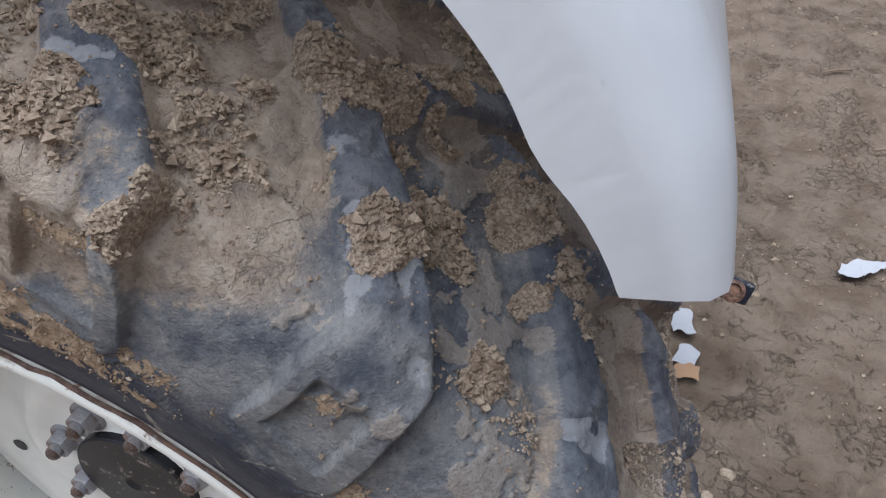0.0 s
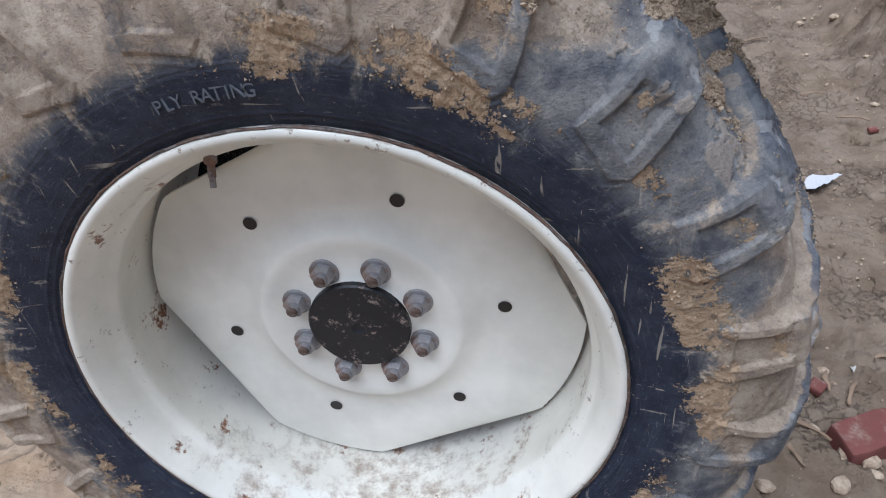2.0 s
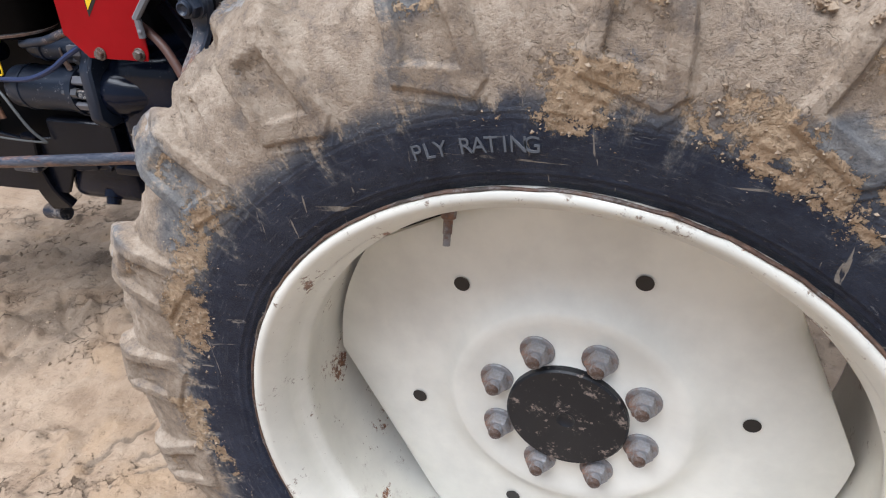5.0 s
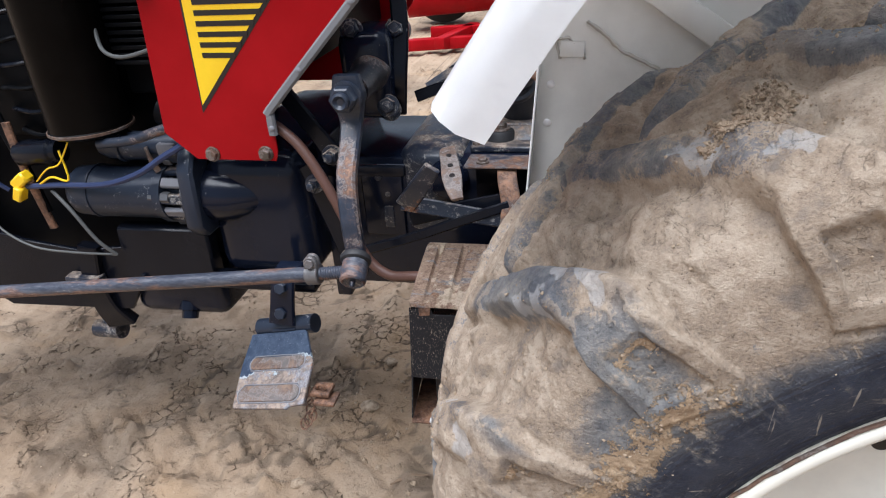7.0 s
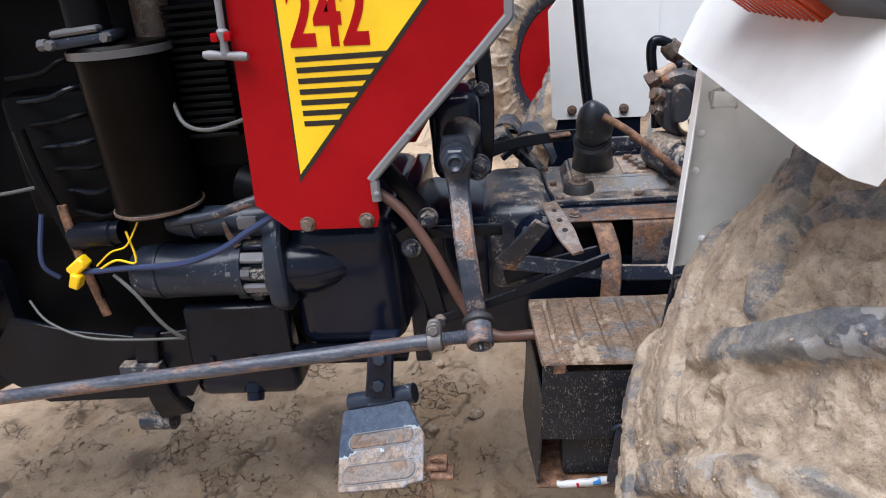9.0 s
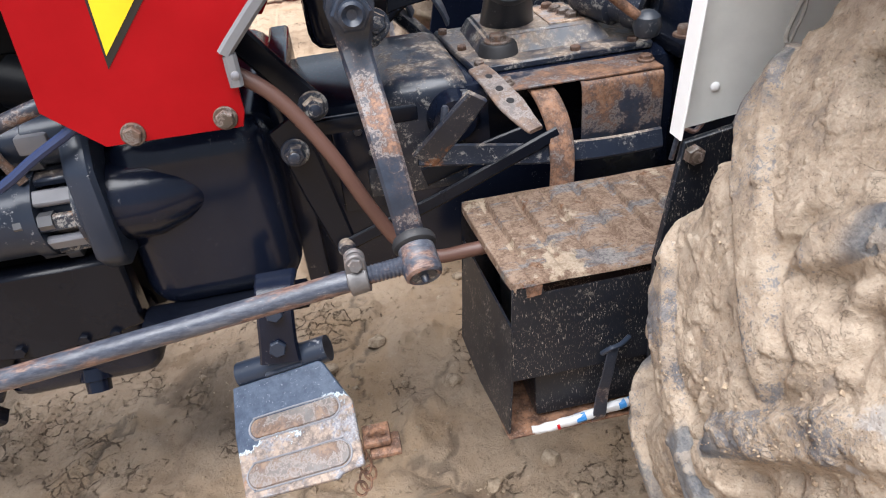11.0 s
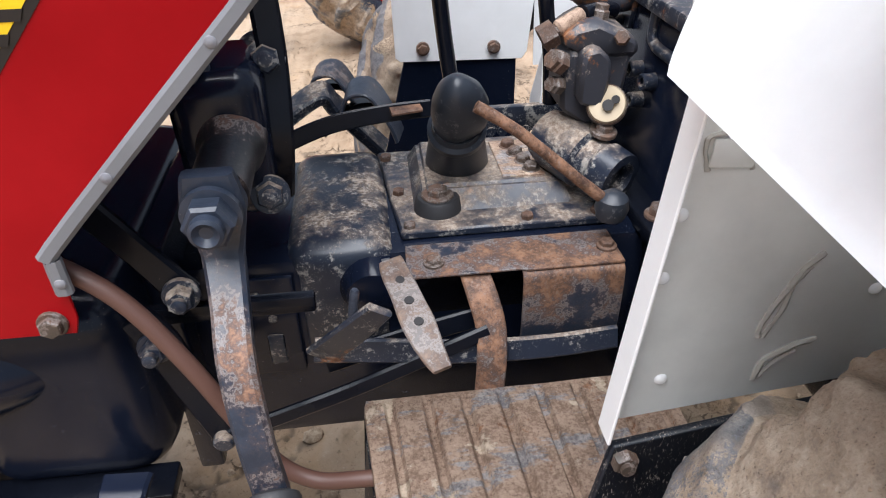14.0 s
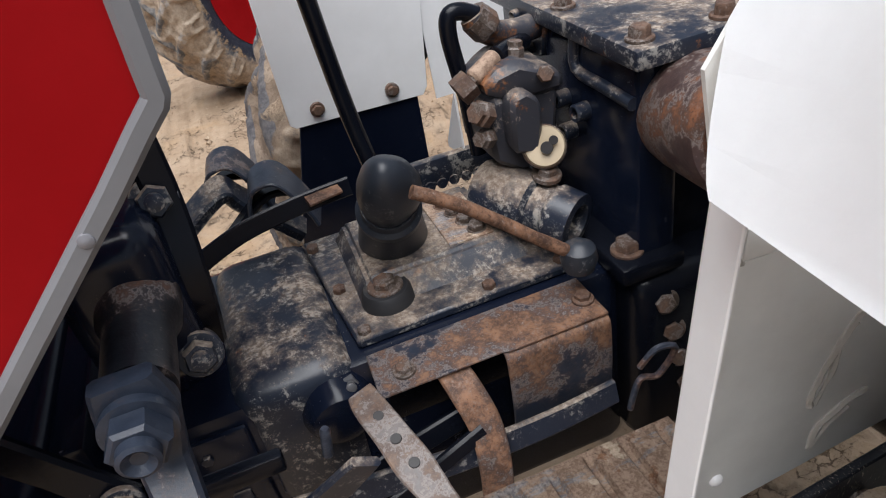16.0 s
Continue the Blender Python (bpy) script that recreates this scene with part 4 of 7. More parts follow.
for i in range(8):
    a = radians(-24.2 + 45 * i)
    at = HUB + Vector((0.1016 * math.sin(a), 0.0155, 0.1016 * math.cos(a)))
    if nut is None:
        first = at
        nut = part("nut", hexbolt(at, (0, -1, 0), 0.0175, 0.016, 0.0225, 0.008), M_NUT, rear_wheel, "weathered hexagon wheel nut")
        stud = part("stud", lathe(at + Vector((0, -0.012, 0)), at + Vector((0, -1, 0)), [(0, 0.0092), (0.016, 0.0088), (0.019, 0.006), (0.019, 0)], 12), M_BOLT, rear_wheel, "rusty stud end")
    else:
        like(nut, Matrix.Translation(at - first), rear_wheel)
        like(stud, Matrix.Translation(at - first), rear_wheel)
# no holes cut: black discs stand for the shade inside them
for i, a in enumerate((20.8, 83.8, 141.0, 201.0, 259.7, 319.6)):
    at = HUB + Vector((0.22 * math.sin(radians(a)), 0.0275, 0.22 * math.cos(radians(a))))
    part("bolt_hole", lathe(at, at + Vector((0, 1, 0)), [(0, 0.0105), (0.0005, 0.0088), (0.004, 0.0080), (0.004, 0)], 20), M_INK_AND_HOLE, rear_wheel)
part("valve_stem", lathe((-0.118, -0.062, 0.952), (-0.120, -0.075, 0.905), [(0, 0), (0, 0.009), (0.018, 0.008), (0.02, 0.005), (0.035, 0.005), (0.036, 0.004), (0.048, 0.004), (0.048, 0)], 14), M_NUT, rear_wheel)
other = new("rear_wheel")
other.parent = tractor
other.matrix_basis = Matrix.Translation((-0.13, 1.66, 0.62)) @ Matrix.Rotation(math.pi, 4, "Z")
tagged(other, "muddy rear wheel of the far side")
for o in list(rear_wheel.children):
    if o.name.startswith("rust_line"):
        continue
    c = o.copy()
    if o.name == "tyre":
        c.data = far_tyre_mesh
    scene.collection.objects.link(c)
    c.parent = other

# fender of the near side
ARCH = [(-0.556, 1.195), (-0.528, 1.235), (-0.485, 1.293), (-0.425, 1.356), (-0.33, 1.405), (-0.18, 1.438), (0.0, 1.448), (0.18, 1.438), (0.32, 1.400), (0.437, 1.338), (0.508, 1.275), (0.545, 1.208), (0.560, 1.140)]


def fender_sheet(y_in, y_front, y_rear, sign):
    bm = bmesh.new()
    path = smooth_path([(x, 0, z) for x, z in ARCH], 6)
    n = len(path)
    rows = []
    for i, p in enumerate(path):
        d = (path[min(i + 1, n - 1)] - path[max(i - 1, 0)]).normalized()
        up = Vector((-d.z, 0, d.x))
        t = float(smoothstep(0.5, 1.0, i / (n - 1)))
        y_out = y_front + (y_rear - y_front) * t
        roll = (0.027 + 0.013 * t) * (1 - 0.45 * float(smoothstep(0.86, 1.0, i / (n - 1))))
        y_edge = y_in - sign * 0.044 * max(0.0, 1 - i / 8)
        cross = [(y_edge + (y_out + sign * roll - y_edge) * k / 6, 0.0) for k in range(7)] + [(y_out + sign * roll * 0.45, -0.12 * roll), (y_out + sign * roll * 0.12, -0.45 * roll), (y_out, -roll), (y_out - sign * 0.001, -0.048 - 0.023 * t + 0.026 * float(smoothstep(0.88, 1.0, i / (n - 1))))]
        row = []
        for k, (y, h) in enumerate(cross):
            j = max(0, k - 6)
            trim = -0.013 * min(1.0, k / 6) * (1 if j < 4 else 0.55) if i == 0 else (-0.0003 * j * j if i == n - 1 else 0.0)
            row.append(bm.verts.new(Vector((p.x, y, p.z)) + up * h + d * trim))
        rows.append(row)
    for a, b in zip(rows, rows[1:]):
        for k in range(len(a) - 1):
            bm.faces.new((a[k], b[k], b[k + 1], a[k + 1]))
    bmesh.ops.solidify(bm, geom=bm.faces[:], thickness=0.003)
    return bm


fender = part("fender", fender_sheet(0.372, -0.126, -0.126, 1), M_WHITE, tractor, "white sheet fender with a rolled lip", 60)
outline = [(-0.543, 0.868), (-0.517, 1.165)] + [(p.x, p.z - 0.002) for p in smooth_path([(x, 0, z) for x, z in ARCH[1:-1]], 3)] + [(0.52, 1.18), (0.445, 1.04), (0.34, 0.978), (0.22, 0.95)]
part("fender_side", plate(outline, ("y", 0.370), 0.003, 0), M_SIDE, fender, "white fender side sheet")
part("fender_flange", strap([(-0.545, 0.357, 0.868), (-0.531, 0.357, 1.02), (-0.518, 0.357, 1.165)], (0, 1, 0), 0.026, 0.003), M_WHITE, fender, "narrow folded front flange")
for x, z in ((-0.497, 0.913), (-0.513, 1.02), (-0.508, 1.075), (-0.33, 0.99), (-0.30, 1.10), (-0.22, 1.06)):
    part("rivet", lathe((x, 0.3705, z), (x, 0, z), [(0, 0.006), (0.0025, 0.005), (0.004, 0.0025), (0.0042, 0)], 12), M_WHITE, fender)
WELDS = (([(-0.496, 1.109), (-0.500, 1.133), (-0.486, 1.137), (-0.478, 1.130), (-0.469, 1.125), (-0.463, 1.108)], 0.0022),
         ([(-0.420, 0.950), (-0.420, 0.966), (-0.405, 1.003), (-0.396, 1.021), (-0.385, 1.030)], 0.0030),
         ([(-0.416, 0.950), (-0.407, 0.974), (-0.403, 1.001), (-0.391, 1.018)], 0.0024),
         ([(-0.413, 0.901), (-0.409, 0.923), (-0.385, 0.938), (-0.367, 0.942)], 0.0030),
         ([(-0.410, 0.902), (-0.397, 0.922), (-0.383, 0.933)], 0.0024))
for path, r in WELDS:
    part("weld_bead", rough_up(tube([(x, 0.3700, z) for x, z in path], r, None, 6, 5), 0.0016, 120), M_WELD, fender, "rough weld bead")
part("weld_patch", box((-0.033, -0.0025, 0), (0.0, 0.0, 0.022), 0.002, turn=pose(-0.464, 0.3695, 1.110, 0, 4, 0)), M_SIDE, fender)
part("stiffener", box((-0.03, -0.012, 0), (0.24, 0.0, 0.034), 0.003, turn=pose(-0.391, 0.3695, 1.182, 0, 35, 0)), M_SIDE, fender, "folded stiffener sheet")
part("weld_bead", rough_up(tube([(-0.461, 0.369, 1.157), (-0.438, 0.369, 1.140), (-0.416, 0.369, 1.119), (-0.385, 0.369, 1.103), (-0.358, 0.369, 1.086), (-0.340, 0.369, 1.052)], 0.0028, None, 6, 5), 0.002, 110), M_WELD, fender, "rough brown weld bead")
part("rear_fold", strap([(0.18, 0.362, 0.99), (0.30, 0.362, 1.045), (0.44, 0.362, 1.10)], (0.3, 0, -1), 0.02, 0.012), M_WHITE, fender)
part("far_fender", fender_sheet(1.29, 1.80, 1.77, -1), M_WHITE, tractor, "white sheet fender of the far side", 60)
outline = [(-0.66, 0.90), (-0.65, 0.892), (-0.41, 0.886), (-0.40, 0.9), (-0.38, 1.10), (-0.38, 1.36), (-0.56, 1.30), (-0.665, 1.18)]
far_side = part("far_fender_side", plate(outline, ("y", 1.288), 0.003, 0.0008), M_WHITE, tractor, "white side sheet of the far fender")
part("far_fender_rear_side", plate([(-0.385, 0.87), (-0.40, 1.35), (0.0, 1.45), (0.40, 1.33), (0.5, 1.1), (0.3, 0.87)], ("y", 1.292), 0.003, 0), M_WHITE, far_side)
for x, z in ((-0.606, 0.917), (-0.467, 0.913)):
    part("bolt", hexbolt((x, 1.286, z), (0, -1, 0), 0.010, 0.007, 0.013), M_BOLT, far_side)
part("far_bracket", plate([(-0.71, 0.62), (-0.64, 0.905), (-0.42, 0.90), (-0.42, 0.62)], ("y", 1.294), 0.008, 0.001), M_CAST, tractor, "black far fender bracket")

# lamp on the fender
LAMP_AT = pose(-0.478, 0.045, 1.276, 0, -54, 5)
lamp = part("side_lamp", box((0.0, -0.130, 0.003), (0.19, 0.150, 0.085), 0.014, turn=LAMP_AT), M_LAMP, tractor, "dark side lamp with an orange lens on the fender")
part("lens", box((-0.034, -0.030, 0.006), (0.002, 0.146, 0.080), 0.009, turn=LAMP_AT), M_ORANGE, lamp, "ribbed orange lens")
part("lens_rim", box((-0.008, -0.134, -0.001), (0.195, 0.154, 0.0040), 0.002, turn=LAMP_AT), M_TRIM, lamp)
part("end_cap", box((-0.028, -0.132, 0.004), (0.02, -0.032, 0.082), 0.010, turn=LAMP_AT), M_LAMP, lamp)
for k in range(12):
    part("lens_rib", box((-0.0358, -0.024 + 0.0140 * k, 0.012), (-0.032, -0.018 + 0.0140 * k, 0.074), 0.0012, None, 1, LAMP_AT), M_ORANGE, lamp)

# ---- gearbox, engine and what hangs on them ----
gearbox = part("gearbox", box((-0.99, 0.70, 0.53), (-0.36, 1.0, 0.845), 0.025), M_CAST, tractor, "black cast gearbox housing")
part("bell_housing", rough_up(box((-1.235, 0.578, 0.60), (-1.0, 1.10, 0.89), 0.055, seg=5), 0.002, 8), M_CAST, tractor, "glossy black cast bell housing")
part("engine_block", box((-1.95, 0.70, 0.55), (-1.24, 1.0, 1.40), 0.01), M_ENGINE, tractor, "black engine block")
part("rear_housing", box((-0.31, 0.72, 0.50), (0.2, 1.0, 1.095), 0.012), M_BLACK, tractor, "black rear axle and lift housing")
part("rear_axle", lathe((0, 0.10, 0.62), (0, 1.54, 0.62), [(0, 0), (0, 0.07), (0.1, 0.075), (0.5, 0.11), (0.94, 0.11), (1.34, 0.075), (1.44, 0.07), (1.44, 0)], 24), M_BLACK, tractor, "black axle tube")

# red side panel with its mark
RED = [(-1.205, 1.50), (-1.221, 1.328), (-1.241, 0.950), (-1.184, 0.898), (-1.022, 0.896), (-1.016, 0.915), (-1.016, 0.985), (-1.012, 0.996), (-0.778, 1.232), (-0.769, 1.262), (-0.769, 1.50)]
panel = part("side_panel", plate(RED, ("y", 0.527), 0.003, 0.0008), M_RED, tractor, "glossy red side panel with a yellow mark")
part("mark_border", plate([(-1.143, 1.345), (-1.150, 0.988), (-0.832, 1.345)], ("y", 0.5262), 0.0006, 0), M_INK_AND_HOLE, panel, "black mark border")
part("mark", plate([(-1.137, 1.345), (-1.147, 1.003), (-0.842, 1.345)], ("y", 0.5254), 0.0006, 0), M_YELLOW, panel, "yellow triangle mark")
for k in range(7):
    z = 1.199 - 0.0178 * k
    t = (z - 0.992) / (1.345 - 0.992)
    part("stripe", plate([(-1.123 - 0.0003 * k, z - 0.0045), (-1.123 - 0.0003 * k, z + 0.0045), (-1.147 + 0.305 * t, z + 0.0035), (-1.147 + 0.298 * t, z - 0.0055)], ("y", 0.5248), 0.0004, 0), M_INK_AND_HOLE, panel)
txt = bpy.data.curves.new("number", "FONT")
txt.body, txt.size, txt.extrude, txt.space_character = "242", 0.128, 0.0003, 0.98
txt.offset = 0.0035
txt.materials.append(M_RED)
number = new("number", txt)
number.matrix_world = Matrix.Translation((-1.127, 0.5247, 1.222)) @ Matrix.Rotation(math.pi / 2, 4, "X") @ Matrix.Rotation(radians(-2), 4, "Z") @ Matrix.Diagonal((0.70, 1.14, 1, 1))
number.parent = panel
number.matrix_parent_inverse = panel.matrix_world.inverted()
tagged(number, "red number on the yellow mark")
edge = [(-1.016, 0.523, 0.948), (-1.016, 0.523, 0.985), (-1.012, 0.523, 0.997), (-0.90, 0.523, 1.110), (-0.785, 0.523, 1.226), (-0.770, 0.523, 1.258), (-0.768, 0.523, 1.40), (-0.768, 0.523, 1.50)]
part("edge_trim", strap(edge, (0.7, 0, -0.7), 0.016, 0.012, n=3), M_TRIM, panel, "pale grey rubber edge trim")
for x, z in ((-1.0145, 0.962), (-0.945, 1.065), (-0.838, 1.173), (-0.768, 1.330)):
    part("rivet", lathe((x, 0.5175, z), (x, 0, z), [(0, 0.0055), (0.0015, 0.0048), (0.0028, 0.002), (0.003, 0)], 12), M_DUSTMETAL, panel)
for x, z in ((-1.149, 0.909), (-1.040, 0.911)):
    part("bolt", hexbolt((x, 0.527, z), (0, -1, 0), 0.0115, 0.009, 0.0145), M_BOLT, panel)

# battery box that serves as a step
step_box = part("battery_box", plate([(-0.749, 0.556), (-0.741, 0.7035), (-0.703, 0.7015), (-0.700, 0.692), (-0.44, 0.694), (-0.44, 0.556)], ("y", 0.353), 0.003, 0.0008), M_SPECK, tractor, "black sheet battery box with a ribbed rusty step lid")
bm = bmesh.new()
near, far = [(-0.7435, 0.352, 0.642), (-0.757, 0.352, 0.462), (-0.749, 0.352, 0.556)], [(-0.760, 0.568, 0.652), (-0.777, 0.568, 0.47)]
outer = [bm.verts.new(v) for v in (near[0], near[2], near[1], (-0.770, 0.47, 0.455), far[1], far[0])]
bm.faces.new(outer)
got = bmesh.ops.extrude_face_region(bm, geom=bm.faces[:])
bmesh.ops.translate(bm, vec=(0.003, 0, 0), verts=[g for g in got["geom"] if isinstance(g, bmesh.types.BMVert)])
part("end_panel", bm, M_SPECK, step_box)
part("corner_post", plate([(-0.742, 0.556), (-0.738, 0.703), (-0.726, 0.703), (-0.728, 0.556)], ("y", 0.356), 0.012, 0.001), M_SPECK, step_box)
part("back_panel", plate([(-0.775, 0.47), (-0.758, 0.70), (-0.44, 0.70), (-0.44, 0.47)], ("y", 0.569), 0.003, 0), M_BLACK, step_box)
part("floor_panel", plate([(-0.757, 0.350), (-0.772, 0.566), (-0.44, 0.566), (-0.44, 0.350)], ("z", 0.452), 0.003, 0), M_RUST, step_box, "rusty floor sheet")
part("battery", box((-0.712, 0.371, 0.464), (-0.455, 0.55, 0.672), 0.006), M_SPECK, step_box, "dusty black battery")
part("battery_rim", box((-0.731, 0.359, 0.692), (-0.712, 0.565, 0.701), 0.002), M_RED, step_box, "red edge of the battery cover")
bm = bmesh.new()
cols = []
LIP = ((0.3500, -0.006), (0.3505, -0.003), (0.3530, -0.0005), (0.360, 0.0), (0.372, 0.0), (0.44, 0.0), (0.52, 0.0), (0.556, 0.0), (0.568, 0.0), (0.5755, -0.001), (0.578, -0.005), (0.5785, -0.011))
for i in range(-4, 207):
    f = min(max(i, 0), 202) / 202
    fall = (0.0, 0.0008, 0.003, 0.007, 0.012)[-i] if i < 0 else 0.0
    col = []
    for j, (y, drop) in enumerate(LIP):
        left = -0.7400 - 0.0175 * (y - 0.350) / 0.228
        if i <= 2:
            left += 0.0055 * (abs(y - 0.464) / 0.114) ** 14
        x = left + (-0.385 - left) * f - 0.0012 * (i < 0) * min(3, max(0, -i)) ** 0.5
        along = f * 0.357
        k = (along - 0.021) % 0.0445
        rib = -0.0090 * float(smoothstep(0.0, 0.0045, k) * smoothstep(0.0150, 0.0105, k)) if 0.015 < along < 0.35 else 0.0
        inner = 1.0 if 4 < j < 8 else (0.3 if j in (4, 8) else 0.0)
        col.append(bm.verts.new((x, y, 0.7135 + rib * inner + min(drop, -fall) + 0.0012 * noise.noise((x * 14, y * 14, 0)))))
    cols.append(col)
for p, q in zip(cols, cols[1:]):
    for j in range(len(LIP) - 1):
        bm.faces.new((p[j], q[j], q[j + 1], p[j + 1]))
bmesh.ops.solidify(bm, geom=bm.faces[:], thickness=0.0025)
part("step_lid", bm, M_LID, step_box, "ribbed rusty lid with patches of dry mud")
part("tab", plate([(-0.723, 0.690), (-0.724, 0.706), (-0.703, 0.706), (-0.705, 0.692)], ("y", 0.3505), 0.0022, 0.0006), M_RUST, step_box, "rusty tab at the lid")
part("hold_strap", strap([(-0.612, 0.343, 0.592), (-0.616, 0.340, 0.580), (-0.620, 0.344, 0.54), (-0.624, 0.349, 0.50), (-0.627, 0.349, 0.462), (-0.628, 0.356, 0.452)], (1, 0, 0.05), [0.013, 0.015, 0.016, 0.018, 0.020, 0.020], 0.0025), M_RUSTPAINT, step_box, "rusty strap")
part("hook", tube([(-0.628, 0.344, 0.583), (-0.620, 0.338, 0.594), (-0.605, 0.339, 0.597), (-0.590, 0.347, 0.600)], 0.0034, None, 8, 4), M_FLANGE, step_box, "worn hook")
bag = bmesh.new()
tube([(-0.722, 0.356, 0.4535), (-0.70, 0.353, 0.457), (-0.66, 0.352, 0.463), (-0.62, 0.354, 0.468), (-0.58, 0.353, 0.475), (-0.54, 0.354, 0.482), (-0.45, 0.357, 0.492)], 0.0062, bag, 10, 8)
for v in bag.verts:
    v.co.z += 0.35 * (v.co.z - (0.4535 + (v.co.x + 0.722) * 0.155))
part("bag_edge", rough_up(bag, 0.0025, 60), M_BAG, step_box, "edge of a white and blue plastic bag under the battery")
for x, wide in ((-0.660, 0.014), (-0.598, 0.010), (-0.583, 0.006), (-0.564, 0.016), (-0.53, 0.012)):
    z = 0.4545 + (x + 0.722) * 0.155
    part("bag_print", tube([(x, 0.3515, z), (x + wide, 0.3515, z + wide * 0.155)], 0.0068, None, 8, 2), M_BAGBLUE, step_box, "blue print on the bag")
part("bag_mark", tube([(-0.688, 0.3505, 0.459), (-0.684, 0.3505, 0.460)], 0.0062, None, 8, 2), M_RED, step_box)
bracket = part("fender_bracket", plate([(-0.561, 0.50), (-0.566, 0.715), (-0.542, 0.866), (-0.30, 0.905), (-0.22, 0.88), (-0.26, 0.62), (-0.43, 0.50)], ("y", 0.3425), 0.009, 0.0015), M_SPECK, tractor, "black plate bracket under the fender")
part("bolt_hole", lathe((-0.506, 0.3380, 0.757), (-0.506, 0.3, 0.757), [(0, 0.011), (0.0022, 0.0105), (0.0026, 0.008), (0.0004, 0.006), (0.0004, 0)], 20), M_BOLT, bracket, "empty rusty bolt hole")
for x, z in ((-0.531, 0.851), (-0.384, 0.852)):
    part("bolt", hexbolt((x, 0.3425, z), (0, -1, 0), 0.0115, 0.010, 0.0, 0.005), M_BOLT, bracket)

# steering: box, drop arm, drag link
steer = part("steering_box", rough_up(box((-0.93, 0.66, 0.93), (-0.83, 0.80, 1.10), 0.025, seg=3), 0.003, 14), M_CAST, tractor, "black cast steering box")
part("shaft_sleeve", lathe((-0.868, 0.70, 1.025), (-0.870, 0.560, 1.016), [(0, 0), (0, 0.037), (0.05, 0.035), (0.06, 0.029), (0.135, 0.029), (0.135, 0)], 28), M_SLEEVE, steer)
for x, y, z in ((-0.844, 0.714, 0.943), (-0.838, 0.683, 0.960), (-0.829, 0.753, 1.089), (-0.90, 0.70, 1.10)):
    part("flange_bolt", hexbolt((x, y - 0.02, z), (0.1, -0.9, 0.3), 0.016, 0.014, 0.022, 0.006), M_BLACK_WORN, steer)
part("clamp_block", box((-0.937, 0.74, 1.019), (-0.862, 0.79, 1.049), 0.005), M_BLACK, steer)
part("clamp_block", box((-0.909, 0.76, 1.041), (-0.849, 0.81, 1.071), 0.005), M_BLACK, steer)
part("block_nut", hexbolt((-0.874, 0.74, 1.03), (0.9, -0.4, 0.1), 0.013, 0.012), M_BLACK_WORN, steer)
part("block_nut", hexbolt((-0.866, 0.76, 1.051), (0.9, -0.4, 0.1), 0.013, 0.012), M_BLACK_WORN, steer)
part("eye", lathe((-0.842, 0.8, 1.077), (-0.842, 0.75, 1.087), [(0, 0), (0, 0.026), (0.018, 0.026), (0.020, 0.016), (0.032, 0.015), (0.033, 0.008), (0.028, 0.007), (0.028, 0)], 20), M_BLACK_WORN, steer)
part("column_bracket", strap([(-0.835, 0.72, 0.93), (-0.825, 0.71, 1.0), (-0.822, 0.74, 1.10), (-0.83, 0.76, 1.25)], (1, 0.2, 0), 0.032, 0.018), M_BLACK, steer)
arm = part("drop_arm", strap([(-0.871, 0.545, 1.050), (-0.871, 0.545, 1.015), (-0.872, 0.544, 0.965), (-0.867, 0.505, 0.928), (-0.862, 0.460, 0.893), (-0.854, 0.430, 0.828), (-0.847, 0.418, 0.765), (-0.845, 0.416, 0.74)], (1, 0, 0.05), [0.046, 0.060, 0.040, 0.036, 0.035, 0.034, 0.034, 0.034], 0.019), M_RUSTPAINT, tractor, "worn bent steering arm of bare rusting steel")
part("arm_nut", lathe((-0.871, 0.556, 1.015), (-0.871, 0.40, 1.013), [(0, 0), (0, 0.0295), (0.014, 0.0295), (0.016, 0.027), (0.022, 0.027), (0.023, 0.028), (0.030, 0.028), (0.031, 0.016), (0.060, 0.0155), (0.062, 0.012), (0.057, 0.006), (0.057, 0)], 28), M_RUSTPAINT, arm)
part("lock_nut", lathe((-0.871, 0.525, 1.0145), (-0.871, 0.40, 1.013), [(0, 0), (0, 0.0240), (0.017, 0.0240), (0.020, 0.0205), (0.020, 0)], 6), M_RUSTPAINT, arm)
joint_way = Vector((0.08, -0.86, -0.5)).normalized()
jc = Vector((-0.843, 0.385, 0.748))
link = part("drag_link", rod((-0.918, 0.3864, 0.7404), (-2.45, 0.40, 0.558), 0.0135, seg=24), M_STEEL, tractor, "long bare steel drag link")
part("threaded_end", lathe((-0.845, 0.386, 0.749), (-0.94, 0.387, 0.738), [(k * 0.0024, 0.0106 + 0.0013 * (k % 2)) for k in range(34)], 16), M_STEEL, link)
part("ball_joint", lathe(jc - joint_way * 0.022, jc + joint_way, [(0, 0), (0, 0.019), (0.004, 0.0225), (0.034, 0.0235), (0.040, 0.0225), (0.043, 0.019), (0.041, 0.016), (0.038, 0.005), (0.043, 0.004), (0.044, 0)], 28), M_STEEL, link, "grey ball joint")
# black paint on this disc carries the shade of the joint's recess
part("grease_cup", lathe(jc + joint_way * 0.0185, jc + joint_way, [(0, 0.0165), (0.0012, 0.0155), (-0.001 + 0.0012, 0.0055), (0.007, 0.0045), (0.010, 0.003), (0.010, 0)], 20), M_BLACK_WORN, link, "dark disc for the shaded cup, with a grease nipple")
part("dust_boot", lathe(jc - joint_way * 0.036, jc - joint_way * 0.016, [(0, 0.018), (0.003, 0.025), (0.008, 0.0275), (0.014, 0.0265), (0.018, 0.021)], 24), M_RUBBER, link)
